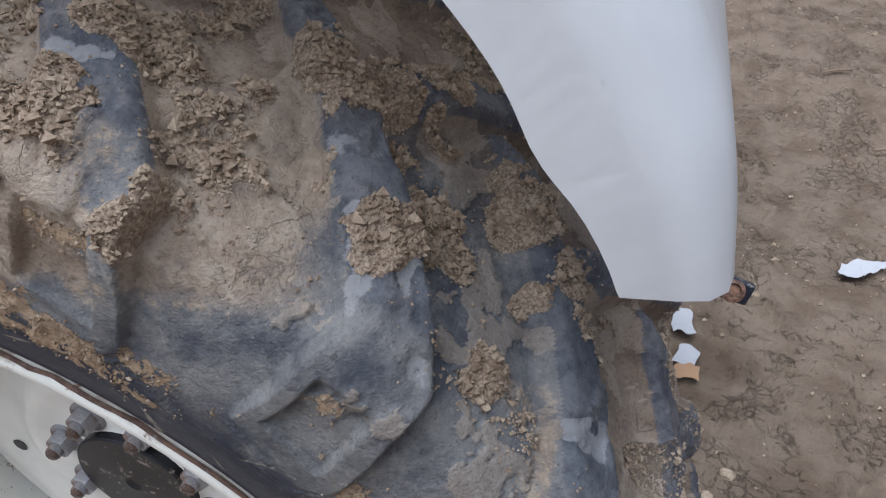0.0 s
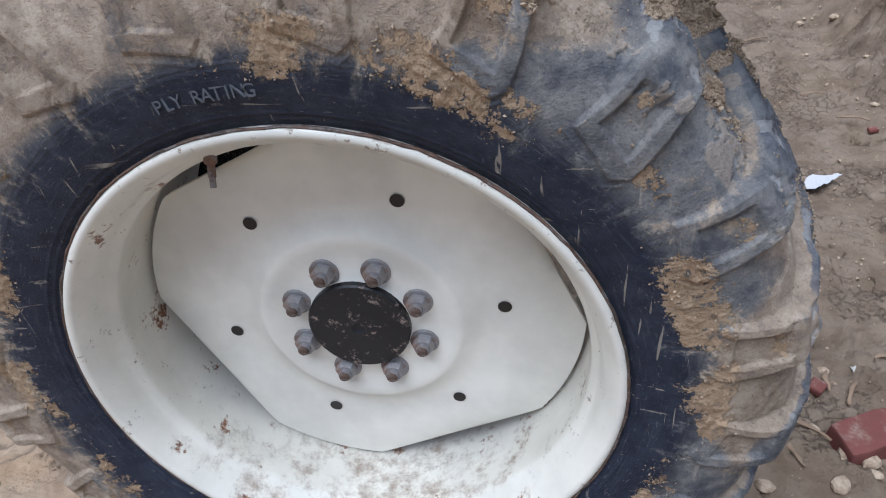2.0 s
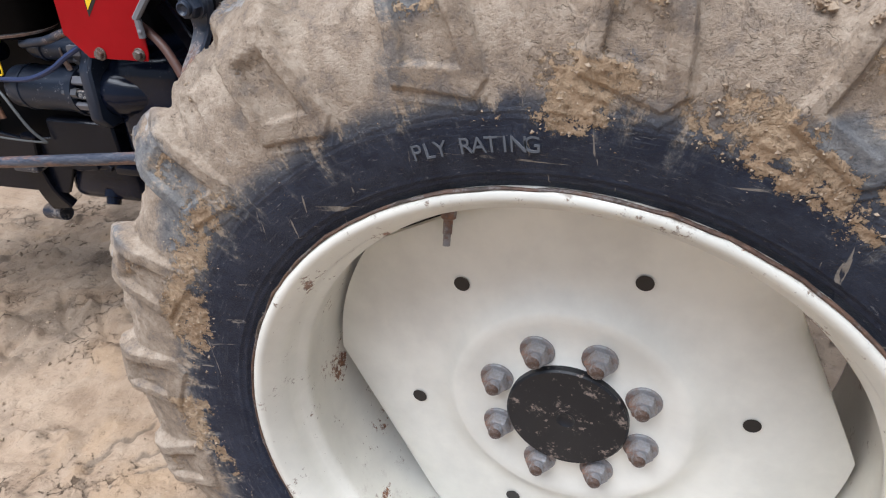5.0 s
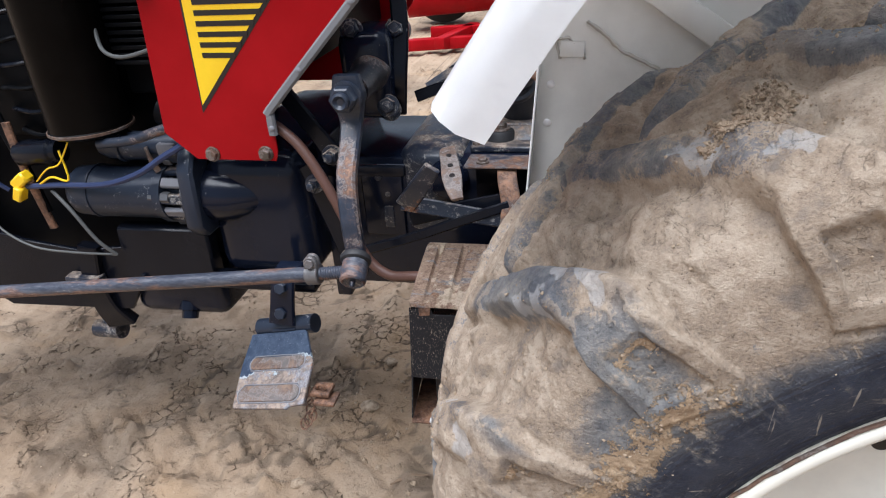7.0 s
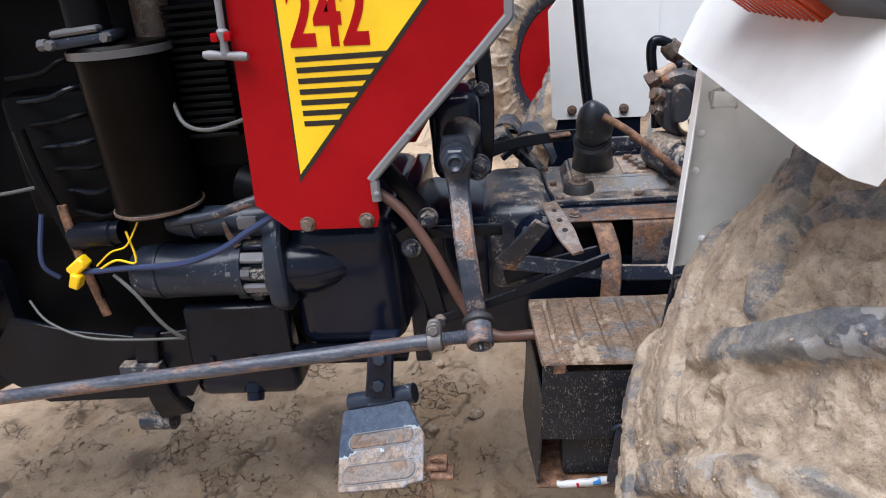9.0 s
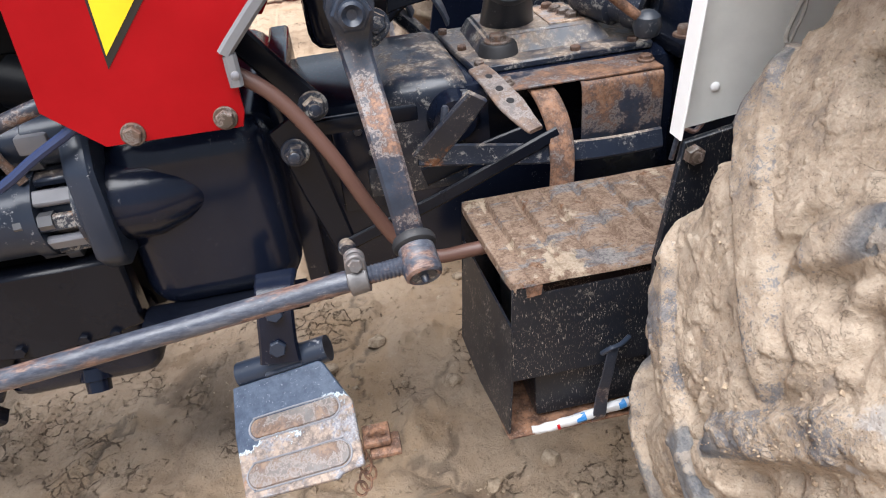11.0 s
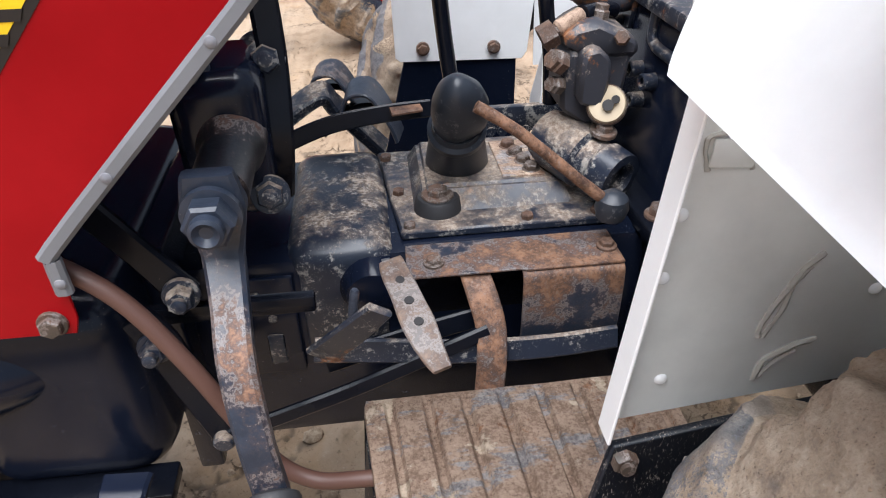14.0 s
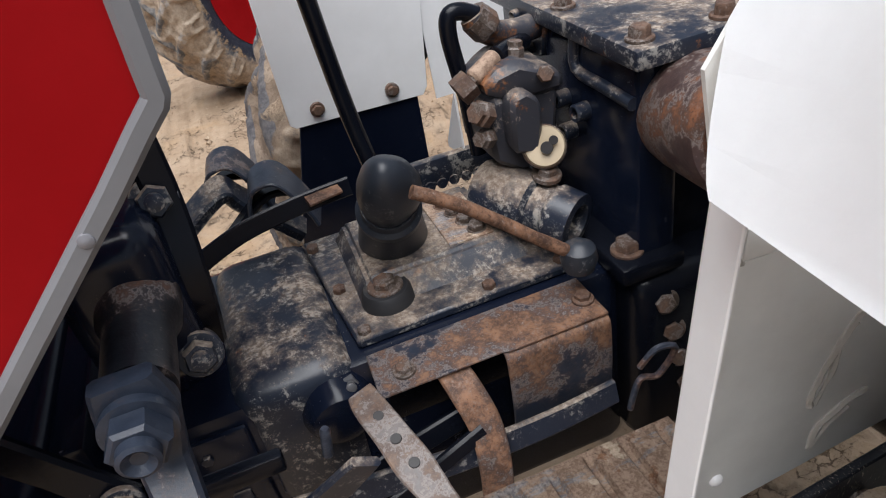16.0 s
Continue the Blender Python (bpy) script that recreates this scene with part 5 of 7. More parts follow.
bm = lathe((-0.906, 0.3865, 0.742), (-0.936, 0.387, 0.7385), [(0, 0.0140), (0, 0.0175), (0.0015, 0.0190), (0.0225, 0.0195), (0.024, 0.0175), (0.024, 0.0140)], 28)
ear = [(-0.9315, 0.745), (-0.9315, 0.766)] + [(-0.9190 - 0.0125 * math.cos(radians(18 * k)), 0.766 + 0.0125 * math.sin(radians(18 * k))) for k in range(1, 10)] + [(-0.9065, 0.766), (-0.9065, 0.745)]
plate(ear, ("y", 0.3765), 0.008, 0.002, bm)
plate(ear, ("y", 0.3885), 0.008, 0.002, bm)
part("clamp", rough_up(bm, 0.0008, 60), M_CLAMP, link, "dull rusty clamp round the rod")
part("clamp_bolt", hexbolt((-0.9190, 0.3775, 0.7655), (0.05, -1, 0.25), 0.0088, 0.007, 0.0, 0.0), M_CLAMP, link)

# footrest on its bracket
TILT_PLATE = Matrix(((0.9589, 0.0, -0.2837, -1.055), (-0.1376, 0.8745, -0.4651, 0.478), (0.2481, 0.4850, 0.8386, 0.548), (0, 0, 0, 1)))
REST = [(-0.077, -0.004), (0.058, -0.002), (0.064, -0.006), (0.092, -0.060), (0.099, -0.072), (0.103, -0.160), (0.070, -0.164), (0.066, -0.169), (-0.066, -0.166), (-0.069, -0.160), (-0.078, -0.075)]
rest = part("footrest", plate(REST, ("z", -0.007), 0.007, 0.0015, None, TILT_PLATE), M_FOOT, tractor, "worn navy plate footrest on a bracket")
part("edge_rail", plate([(-0.060, -0.160), (0.098, -0.156), (0.098, -0.150), (-0.060, -0.154)], ("z", -0.020), 0.012, 0.001, None, TILT_PLATE), M_PAD, rest)
part("edge_rail", plate([(0.090, -0.155), (0.097, -0.155), (0.090, -0.075), (0.084, -0.075)], ("z", -0.018), 0.010, 0.001, None, TILT_PLATE), M_PAD, rest)


def oval(u, v, a, b, n=10):
    ends = [(u + a - b, -90), (u - a + b, 90)]
    return [(x + b * math.cos(radians(t0 + 180 * k / n)), v + b * math.sin(radians(t0 + 180 * k / n))) for x, t0 in ends for k in range(n + 1)]


for u, v, a, b in ((0.013, -0.073, 0.066, 0.0135), (0.013, -0.137, 0.074, 0.0165)):
    part("tread_bar", rough_up(plate(oval(u, v, a, b), ("z", -0.0005), 0.0030, 0.0012, None, TILT_PLATE), 0.0006, 60), M_PAD, rest, "rusty oval tread bar")
    rim_line = [TILT_PLATE @ Vector((x, y, 0.0004)) for x, y in oval(u, v, a + 0.0022, b + 0.0022)]
    part("tread_edge", rough_up(tube(rim_line + rim_line[:1], 0.0014, None, 6, 2), 0.0009, 80), M_DUSTMETAL, rest, "pale worn edge of the tread bar")
AXLE = [TILT_PLATE @ Vector((u, 0.016, -0.010)) for u in (-0.068, 0.072)]
part("pivot_tube", lathe(AXLE[0], AXLE[1], [(0.140, 0.0145), (0.140, 0.0195), (0, 0.0195), (0, 0.0145), (0.140, 0.0145)], 28), M_FLANGE, rest, "dull steel pivot tube")
part("hanger", strap([(-1.034, 0.535, 0.674), (-1.037, 0.510, 0.668), (-1.040, 0.494, 0.652), (-1.047, 0.484, 0.600), (-1.050, 0.476, 0.566)], (1, 0, 0.1), [0.060, 0.056, 0.050, 0.052, 0.058], 0.012), M_CAST, rest, "black hanger plate")
for p in ((-1.042, 0.485, 0.645), (-1.049, 0.478, 0.590)):
    part("bolt", hexbolt(p, (0, -0.92, 0.25), 0.0125, 0.010, 0.0), M_FLANGE, rest)
part("gusset", plate([(-0.024, -0.004), (0.036, -0.003), (0.034, 0.012), (-0.020, 0.010)], ("z", -0.002), 0.006, 0.0015, None, TILT_PLATE), M_FLANGE, rest)
for k in range(6):
    p = Vector((-0.965 + 0.004 * k - 0.012 * (k > 3) * (k - 3), 0.36 - 0.004 * k, 0.495 - 0.015 * k + 0.006 * (k > 3) * (k - 3)))
    ring = [p + Vector((0.008 * math.cos(a), (0.003 if k % 2 else 0.008) * math.sin(a), 0.011 * math.sin(a))) for a in (2 * math.pi * i / 8 for i in range(9))]
    part("chain_link", tube(ring, 0.0018, None, 6, 2), M_RUST, rest)
part("side_lug", box((-0.955, 0.355, 0.486), (-0.917, 0.392, 0.496), 0.003, None, 2, pose(0, 0, 0)), M_RUST, rest, "rusty square lug")
part("side_lug", box((-0.948, 0.345, 0.474), (-0.905, 0.384, 0.482), 0.003), M_RUST, rest)
part("lug_pin", tube([(-0.945, 0.368, 0.500), (-0.935, 0.362, 0.512), (-0.925, 0.366, 0.502)], 0.0035, None, 8, 4), M_RUST, rest)

# gearbox top: cover, turret, levers
cover = part("gearbox_cover", plate([(-0.693, 0.722), (-0.400, 0.722), (-0.405, 0.965), (-0.713, 0.965)], ("z", 0.845), 0.013, 0.003), M_BLACK_WORN, gearbox, "scuffed dusty black gearbox cover")
bm = bmesh.new()
lo = [(-0.672, 0.765), (-0.452, 0.765), (-0.46, 0.95), (-0.668, 0.95)]
hi = [(-0.655, 0.792), (-0.468, 0.790), (-0.475, 0.94), (-0.652, 0.94)]
va, vb = [bm.verts.new((x, y, 0.857)) for x, y in lo], [bm.verts.new((x, y, 0.884)) for x, y in hi]
bm.faces.new(vb)
for k in range(4):
    bm.faces.new((va[k], va[(k + 1) % 4], vb[(k + 1) % 4], vb[k]))
bmesh.ops.bevel(bm, geom=bm.edges[:], offset=0.005, segments=2, affect="EDGES")
part("turret", bm, M_BLACK_WORN, gearbox, "raised dusty turret")
for x, y, z in ((-0.681, 0.735, 0.857), (-0.525, 0.734, 0.858), (-0.701, 0.936, 0.860), (-0.689, 0.826, 0.858), (-0.43, 0.735, 0.858), (-0.55, 0.951, 0.859)):
    part("cover_bolt", hexbolt((x, y, z), (0, 0, 1), 0.0085, 0.007, 0.0), M_BOLT, cover)
part("filler_collar", lathe((-0.639, 0.778, 0.857), (-0.639, 0.778, 1), [(0, 0.033), (0.016, 0.030), (0.020, 0.027), (0.020, 0)], 28), M_RUBBER, cover)
part("filler_plug", hexbolt((-0.639, 0.778, 0.876), (0, 0, 1), 0.0145, 0.010, 0.022), M_BOLT, cover, "rusty filler plug")
for k in range(4):
    part("detent_bolt", hexbolt((-0.520 + 0.006 * k, 0.895 - 0.026 * k, 0.884), (0, 0, 1), 0.0105, 0.009, 0.013), M_BOLT, cover)
part("detent_strip", box((-0.545, 0.80, 0.883), (-0.485, 0.915, 0.887), 0.001, None, 1), M_LID, cover)
tip = Vector((-0.617, 0.735, 1.058))
foot = Vector((-0.600, 0.868, 0.880))
lv = (tip - foot).normalized()
gear = part("gear_lever", lathe(foot, tip, [(0, 0), (0, 0.046), (0.010, 0.045), (0.085, 0.0365), (0.089, 0.0395), (0.099, 0.0395), (0.103, 0.034), (0.112, 0.032)], 40), M_KNOB, gearbox, "black rubber gear lever boot and knob")
bulb = lathe(foot + lv * 0.108, tip, [(0, 0.026), (0.008, 0.0305), (0.030, 0.0325), (0.055, 0.0315), (0.076, 0.027), (0.091, 0.019), (0.101, 0.009), (0.104, 0)], 36)
for v in bulb.verts:
    v.co.x += 0.012 * max(0.0, v.co.x + 0.60) / 0.03
part("knob_cap", rough_up(bulb, 0.002, 26), M_KNOB, gear)
part("range_lever", rough_up(tube([(-0.600, 0.705, 1.030), (-0.55, 0.697, 0.998), (-0.48, 0.688, 0.938), (-0.440, 0.683, 0.905)], 0.0075, None, 12, 6), 0.0008, 60), M_RUST, gearbox, "rusty thin range lever")
part("range_ball", lathe((-0.432, 0.683, 0.876), (-0.432, 0.680, 0.918), [(0, 0), (0.001, 0.010), (0.006, 0.0180), (0.020, 0.0215), (0.034, 0.0185), (0.041, 0.010), (0.043, 0)], 20), M_KNOB, gearbox, "black ball knob")
plunger = part("plunger", lathe((-0.475, 0.845, 0.925), (-0.395, 0.715, 0.902), [(0, 0), (0, 0.036), (0.02, 0.042), (0.075, 0.042), (0.08, 0.034), (0.10, 0.034), (0.105, 0.038), (0.135, 0.036), (0.136, 0.024), (0.12, 0.022), (0.12, 0)], 28), M_BLACK_WORN, gearbox, "black plunger housing with a rusty open end")
part("bolt", hexbolt((-0.419, 0.775, 0.955), (0.1, -0.2, 1), 0.012, 0.009, 0.018), M_BOLT, plunger)
part("long_lever", tube([(-0.575, 0.985, 0.885), (-0.585, 1.0, 0.93), (-0.60, 1.02, 1.05), (-0.625, 1.03, 1.35)], 0.0125, None, 12, 5), M_BLACK, gearbox, "long black lever")
quad = part("quadrant", box((-0.55, 0.975, 0.872), (-0.36, 0.99, 0.915), 0.003), M_BLACK_WORN, gearbox, "toothed black quadrant")
for k in range(7):
    part("tooth", lathe((-0.53 + 0.019 * k, 0.972, 0.875), (-0.53 + 0.019 * k, 0.99, 0.875), [(0, 0), (0, 0.008), (0.016, 0.008), (0.016, 0)], 10), M_BLACK_WORN, quad)
part("side_lever", strap([(-0.845, 0.900, 0.912), (-0.78, 0.915, 0.930), (-0.70, 0.925, 0.938), (-0.630, 0.930, 0.940)], (0, 0.2, 1), 0.026, 0.007), M_BLACK, gearbox, "flat black lever bar")
part("lever_tip", strap([(-0.690, 0.918, 0.944), (-0.645, 0.925, 0.946)], (0, 1, 0.1), 0.028, 0.006, None, 3), M_RUST, gearbox)
part("gearbox_shoulder", rough_up(box((-0.845, 0.695, 0.66), (-0.700, 0.99, 0.862), 0.035, seg=4), 0.003, 16), M_BLACK_WORN, gearbox, "scuffed cast shoulder of the gearbox")
part("boss", rough_up(lathe((-0.735, 0.74, 0.80), (-0.735, 0.66, 0.795), [(0, 0.05), (0.05, 0.042), (0.065, 0.034), (0.07, 0)], 20), 0.002, 20), M_CAST, gearbox)
part("nut", hexbolt((-0.718, 0.700, 0.826), (0.1, -0.9, 0.3), 0.011, 0.012, 0.0, 0.008), M_ZINC, gearbox, "bright plated nut")
part("flange", box((-1.005, 0.665, 0.52), (-0.97, 1.0, 0.90), 0.006), M_CAST, gearbox)
hatch = part("hatch", box((-0.925, 0.692, 0.665), (-0.835, 0.702, 0.825), 0.004), M_CAST, gearbox, "black inspection plate with a slot")
part("slot", box((-0.880, 0.689, 0.685), (-0.858, 0.694, 0.735), 0.004), M_BLACK_WORN, hatch)
part("bolt", hexbolt((-0.885, 0.692, 0.80), (0, -1, 0), 0.007, 0.005), M_BLACK_WORN, hatch)
part("bolt", hexbolt((-0.868, 0.692, 0.762), (0, -1, 0), 0.006, 0.004), M_BLACK_WORN, hatch)

# shield and brake pedals
shield = part("shield", plate([(-0.693, 0.637), (-0.553, 0.637), (-0.545, 0.634), (-0.424, 0.634), (-0.424, 0.708), (-0.690, 0.708)], ("z", 0.843), 0.004, 0.0012), M_SHIELD, tractor, "rusty black sheet shield over the pedal shaft")
part("skirt", strap([(-0.488, 0.650, 0.8425), (-0.488, 0.636, 0.840), (-0.488, 0.6305, 0.828), (-0.488, 0.630, 0.78), (-0.488, 0.634, 0.728)], (1, 0, 0), 0.128, 0.004), M_SHIELD, shield)
part("inner_web", box((-0.68, 0.700, 0.74), (-0.42, 0.706, 0.843), 0.001), M_BLACK, shield)
for x, y in ((-0.658, 0.662), (-0.438, 0.667)):
    part("bolt", hexbolt((x, y, 0.847), (0, 0, 1), 0.0095, 0.007, 0.013), M_BOLT, shield)
part("pedal_lever", strap([(-0.610, 0.690, 0.835), (-0.610, 0.655, 0.838), (-0.605, 0.622, 0.825), (-0.597, 0.602, 0.79), (-0.598, 0.585, 0.75), (-0.602, 0.578, 0.700)], (1, 0, 0), 0.037, 0.007), M_LEVER, tractor, "rusty curved flat pedal lever")
brake = part("brake_pedal", strap([(-0.808, 0.590, 0.790), (-0.735, 0.592, 0.778), (-0.625, 0.598, 0.757), (-0.52, 0.606, 0.745), (-0.43, 0.615, 0.742)], (0, 0.3, 1), 0.031, 0.009), M_BLACK_WORN, tractor, "black brake pedal lever with a drilled rusty pad")
part("upright", strap([(-0.800, 0.586, 0.785), (-0.765, 0.560, 0.832), (-0.728, 0.535, 0.884)], (0.75, 0.1, -0.6), [0.040, 0.038, 0.030], 0.009), M_BLACK_WORN, brake)
pad = strap([(-0.712, 0.604, 0.897), (-0.706, 0.575, 0.894), (-0.694, 0.535, 0.880), (-0.682, 0.497, 0.864), (-0.671, 0.470, 0.853)], (1, 0.30, 0.10), [0.026, 0.032, 0.033, 0.032, 0.020], 0.005)
pad_ob = part("pad", rough_up(pad, 0.003, 26), M_PAD, brake, "bent rusty pedal pad with holes")
# black discs on the pad stand for the shade in its holes
for k in range(3):
    p = Vector((-0.704, 0.570, 0.8925)).lerp(Vector((-0.689, 0.520, 0.8745)), k / 2)
    part("hole", lathe(p + Vector((0, -0.0004, 0.0022)), p + Vector((0, -0.3, 1)), [(0, 0.0056), (0.0008, 0.0050), (0.0008, 0)], 12), M_INK_AND_HOLE, pad_ob)
part("clevis_pin", lathe((-0.762, 0.636, 0.800), (-0.756, 0.634, 0.838), [(0, 0), (0, 0.006), (0.036, 0.006), (0.040, 0.004), (0.040, 0)], 10), M_STEEL, brake)
part("second_lever", strap([(-0.80, 0.62, 0.74), (-0.70, 0.625, 0.765), (-0.58, 0.63, 0.79)], (0, 0.2, 1), 0.028, 0.008), M_BLACK, brake)

# clutch linkage in the shade behind the drop arm
clutch = part("clutch_link", strap([(-0.985, 0.575, 0.872), (-0.97, 0.575, 0.84), (-0.952, 0.582, 0.76), (-0.93, 0.585, 0.665)], (1, 0, 0.2), [0.038, 0.046, 0.042, 0.032], 0.012), M_BLACK, tractor, "black clutch linkage plate")
part("nut", hexbolt((-0.972, 0.568, 0.835), (0, -1, 0.1), 0.014, 0.016, 0.019, 0.01), M_BLACK_WORN, clutch)
part("pin", rod((-0.931, 0.595, 0.674), (-0.931, 0.566, 0.672), 0.013), M_BLACK_WORN, clutch)
part("clutch_rod", strap([(-0.935, 0.578, 0.672), (-0.88, 0.580, 0.690), (-0.78, 0.584, 0.722), (-0.70, 0.588, 0.752), (-0.60, 0.60, 0.785)], (0, 0.2, 1), 0.020, 0.010), M_BLACK, clutch)
part("upper_link", strap([(-1.03, 0.62, 1.00), (-0.975, 0.61, 0.93), (-0.935, 0.60, 0.878)], (0.8, 0, 0.5), [0.036, 0.034, 0.04], 0.012), M_BLACK, clutch)
part("nut", hexbolt((-0.938, 0.592, 0.885), (0.1, -1, 0.1), 0.015, 0.018, 0.020, 0.008), M_BLACK_WORN, clutch)
part("cross_bar", box((-0.99, 0.60, 0.838), (-0.80, 0.615, 0.860), 0.003), M_BLACK, clutch)
part("hose", tube([(-1.06, 0.56, 0.972), (-1.012, 0.545, 0.952), (-0.97, 0.535, 0.915), (-0.925, 0.520, 0.845), (-0.888, 0.510, 0.765), (-0.855, 0.500, 0.708), (-0.815, 0.490, 0.684), (-0.765, 0.480, 0.690), (-0.72, 0.475, 0.695)], 0.0098, None, 14, 6), M_HOSE, tractor, "red-brown rubber hose")

# hydraulic valve, rusty cylinder and lift housing front
part("housing_front", box((-0.352, 0.685, 0.60), (-0.30, 1.02, 1.095), 0.010), M_CAST, tractor, "black cast front of the lift housing")
part("housing_cover", box((-0.366, 0.668, 1.097), (0.05, 1.04, 1.119), 0.004), M_BLACK_WORN, tractor, "dusty bolted lift housing cover")
for x, y in ((-0.345, 0.695), (-0.345, 0.85), (-0.25, 0.69), (-0.15, 0.69), (-0.345, 1.0), (-0.05, 0.69)):
    part("cover_bolt", hexbolt((x, y, 1.119), (0, 0, 1), 0.011, 0.012, 0.015), M_BOLT, tractor)
part("rib", tube([(-0.354, 0.808, 1.101), (-0.354, 0.808, 1.06), (-0.354, 0.748, 1.056), (-0.354, 0.692, 1.054)], 0.0075, None, 10, 4), M_BLACK_WORN, tractor, "worn raised rib on the housing")
part("foot_flange", box((-0.385, 0.665, 0.84), (-0.30, 1.0, 0.865), 0.006), M_BLACK, tractor)
part("flange_bolt", hexbolt((-0.358, 0.70, 0.865), (0, 0, 1), 0.015, 0.013, 0.02), M_BOLT, tractor)
for y, z in ((0.838, 1.014), (0.791, 1.013), (0.824, 0.976)):
    part("cap_screw", lathe((-0.352, y, z), (-0.40, y - 0.006, z + 0.002), [(0, 0.011), (0.018, 0.011), (0.020, 0.009), (0.019, 0.006), (0.010, 0.006), (0.010, 0)], 18), M_BLACK_WORN, tractor)
part("rusty_cylinder", lathe((-0.285, 0.70, 1.030), (-0.318, 0.555, 1.062), [(0, 0), (0, 0.055), (0.006, 0.061), (0.045, 0.064), (0.14, 0.064), (0.15, 0.059), (0.15, 0.049), (0.12, 0.047), (0.12, 0)], 40), M_DRUM, tractor, "rusty steel cylinder")
valve = part("valve", rough_up(plate([(-0.467, 1.054), (-0.474, 1.015), (-0.471, 0.975), (-0.435, 0.953), (-0.391, 0.972), (-0.382, 1.051), (-0.401, 1.049), (-0.422, 1.056), (-0.443, 1.054)], ("y", 0.80), 0.10, 0.006), 0.002, 40), M_VALVE, tractor, "worn black hydraulic valve with rusty fittings")
part("valve_head", rough_up(plate([(-0.477, 1.067), (-0.463, 1.083), (-0.432, 1.094), (-0.377, 1.067), (-0.373, 1.042), (-0.437, 1.044)], ("y", 0.795), 0.085, 0.008), 0.003, 36), M_VALVE, valve, "scuffed valve head")
part("valve_boss", rough_up(plate([(-0.455, 1.047), (-0.45, 1.062), (-0.433, 1.065), (-0.419, 1.051), (-0.416, 1.028), (-0.423, 0.983), (-0.455, 0.994)], ("y", 0.775), 0.04, 0.005), 0.0015, 40), M_VALVE, valve)
knob = part("valve_knob", lathe((-0.409, 0.8, 0.978), (-0.426, 0.755, 1.004), [(0, 0), (0, 0.0235), (0.030, 0.0245), (0.034, 0.0225), (0.0345, 0.010), (0.033, 0.006), (0.033, 0)], 32), M_DIAL, valve, "cream round valve knob")
part("knob_rim", lathe((-0.409, 0.8, 0.978), (-0.426, 0.755, 1.004), [(0.010, 0.024), (0.010, 0.0262), (0.028, 0.0262), (0.030, 0.0245)], 32), M_BOLT, knob)
# black discs laid on stand for the dark of the two slots
part("knob_slot", lathe((-0.42, 0.766, 0.995), (-0.431, 0.74, 1.01), [(0, 0.0075), (0.0014, 0.007), (0.0014, 0)], 16), M_INK_AND_HOLE, knob)
part("knob_slot", lathe((-0.411, 0.766, 1.002), (-0.423, 0.74, 1.016), [(0, 0.0055), (0.0014, 0.005), (0.0014, 0)], 16), M_INK_AND_HOLE, knob)
for a, b, r in (((-0.475, 0.8, 1.041), (-0.497, 0.79, 1.054), 0.016), ((-0.475, 0.8, 1.012), (-0.493, 0.79, 1.019), 0.012), ((-0.421, 0.83, 1.084), (-0.42, 0.83, 1.091), 0.011), ((-0.401, 0.795, 1.07), (-0.409, 0.775, 1.078), 0.010)):
    a, b = Vector(a), Vector(b)
    part("fitting", lathe(a, b, [(0, 0), (0, r), (0.012, r), (0.014, r * 0.8), (0.020, r * 0.8), (0.020, 0)], 6), M_BOLT, valve, "rusty hexagon fitting")
part("union", lathe((-0.498, 0.82, 1.066), (-0.476, 0.82, 1.078), [(0, 0), (0, 0.017), (0.020, 0.017), (0.022, 0.008), (0.034, 0.008), (0.034, 0)], 6), M_BOLT, valve)
part("sleeve", rod((-0.479, 0.82, 1.078), (-0.443, 0.83, 1.093), 0.0105), M_LID, valve, "pale hose sleeve")
part("pipe", tube([(-0.444, 0.83, 1.092), (-0.416, 0.85, 1.09), (-0.387, 0.88, 1.082)], 0.0115, None, 12, 4), M_BLACK, valve, "black hydraulic pipe")
part("down_pipe", tube([(-0.445, 0.87, 1.131), (-0.465, 0.87, 1.14), (-0.479, 0.87, 1.137), (-0.482, 0.87, 1.113), (-0.476, 0.87, 1.067), (-0.47, 0.87, 1.025), (-0.466, 0.87, 0.961)], 0.0105, None, 12, 5), M_BLACK, valve)
part("elbow", rough_up(tube([(-0.45, 0.87, 1.132), (-0.442, 0.87, 1.119), (-0.419, 0.88, 1.1), (-0.389, 0.89, 1.092), (-0.357, 0.9, 1.091)], 0.0165, None, 14, 4), 0.001, 50), M_VALVE, valve, "rusty pipe elbow")
part("elbow_nut", lathe((-0.45, 0.87, 1.131), (-0.431, 0.87, 1.11), [(0, 0), (0, 0.019), (0.022, 0.021), (0.026, 0.019), (0.026, 0)], 8), M_BOLT, valve)
part("elbow_flange", plate([(0.954, 1.088), (0.895, 1.109), (0.879, 1.084), (0.888, 1.053), (0.938, 1.043)], ("x", -0.358), 0.010, 0.002), M_BLACK_WORN, valve)
for p in ((-0.358, 0.934, 1.098), (-0.358, 0.903, 1.092), (-0.358, 0.914, 1.058)):
    part("flange_screw", lathe(p, (p[0] - 0.05, p[1] - 0.01, p[2]), [(0, 0.008), (0.016, 0.008), (0.018, 0.006), (0.012, 0.004), (0.012, 0)], 14), M_BLACK_WORN, valve)
part("hanger_plate", plate([(0.98, 0.905), (1.05, 0.89), (1.05, 0.90), (0.985, 1.0)], ("x", -0.45), 0.003, 0), M_WHITE, tractor)
part("rear_case", rough_up(box((-0.37, 0.66, 0.55), (-0.22, 0.80, 0.84), 0.03, seg=3), 0.003, 20), M_BLACK, tractor, "black cast rear case with bolts")
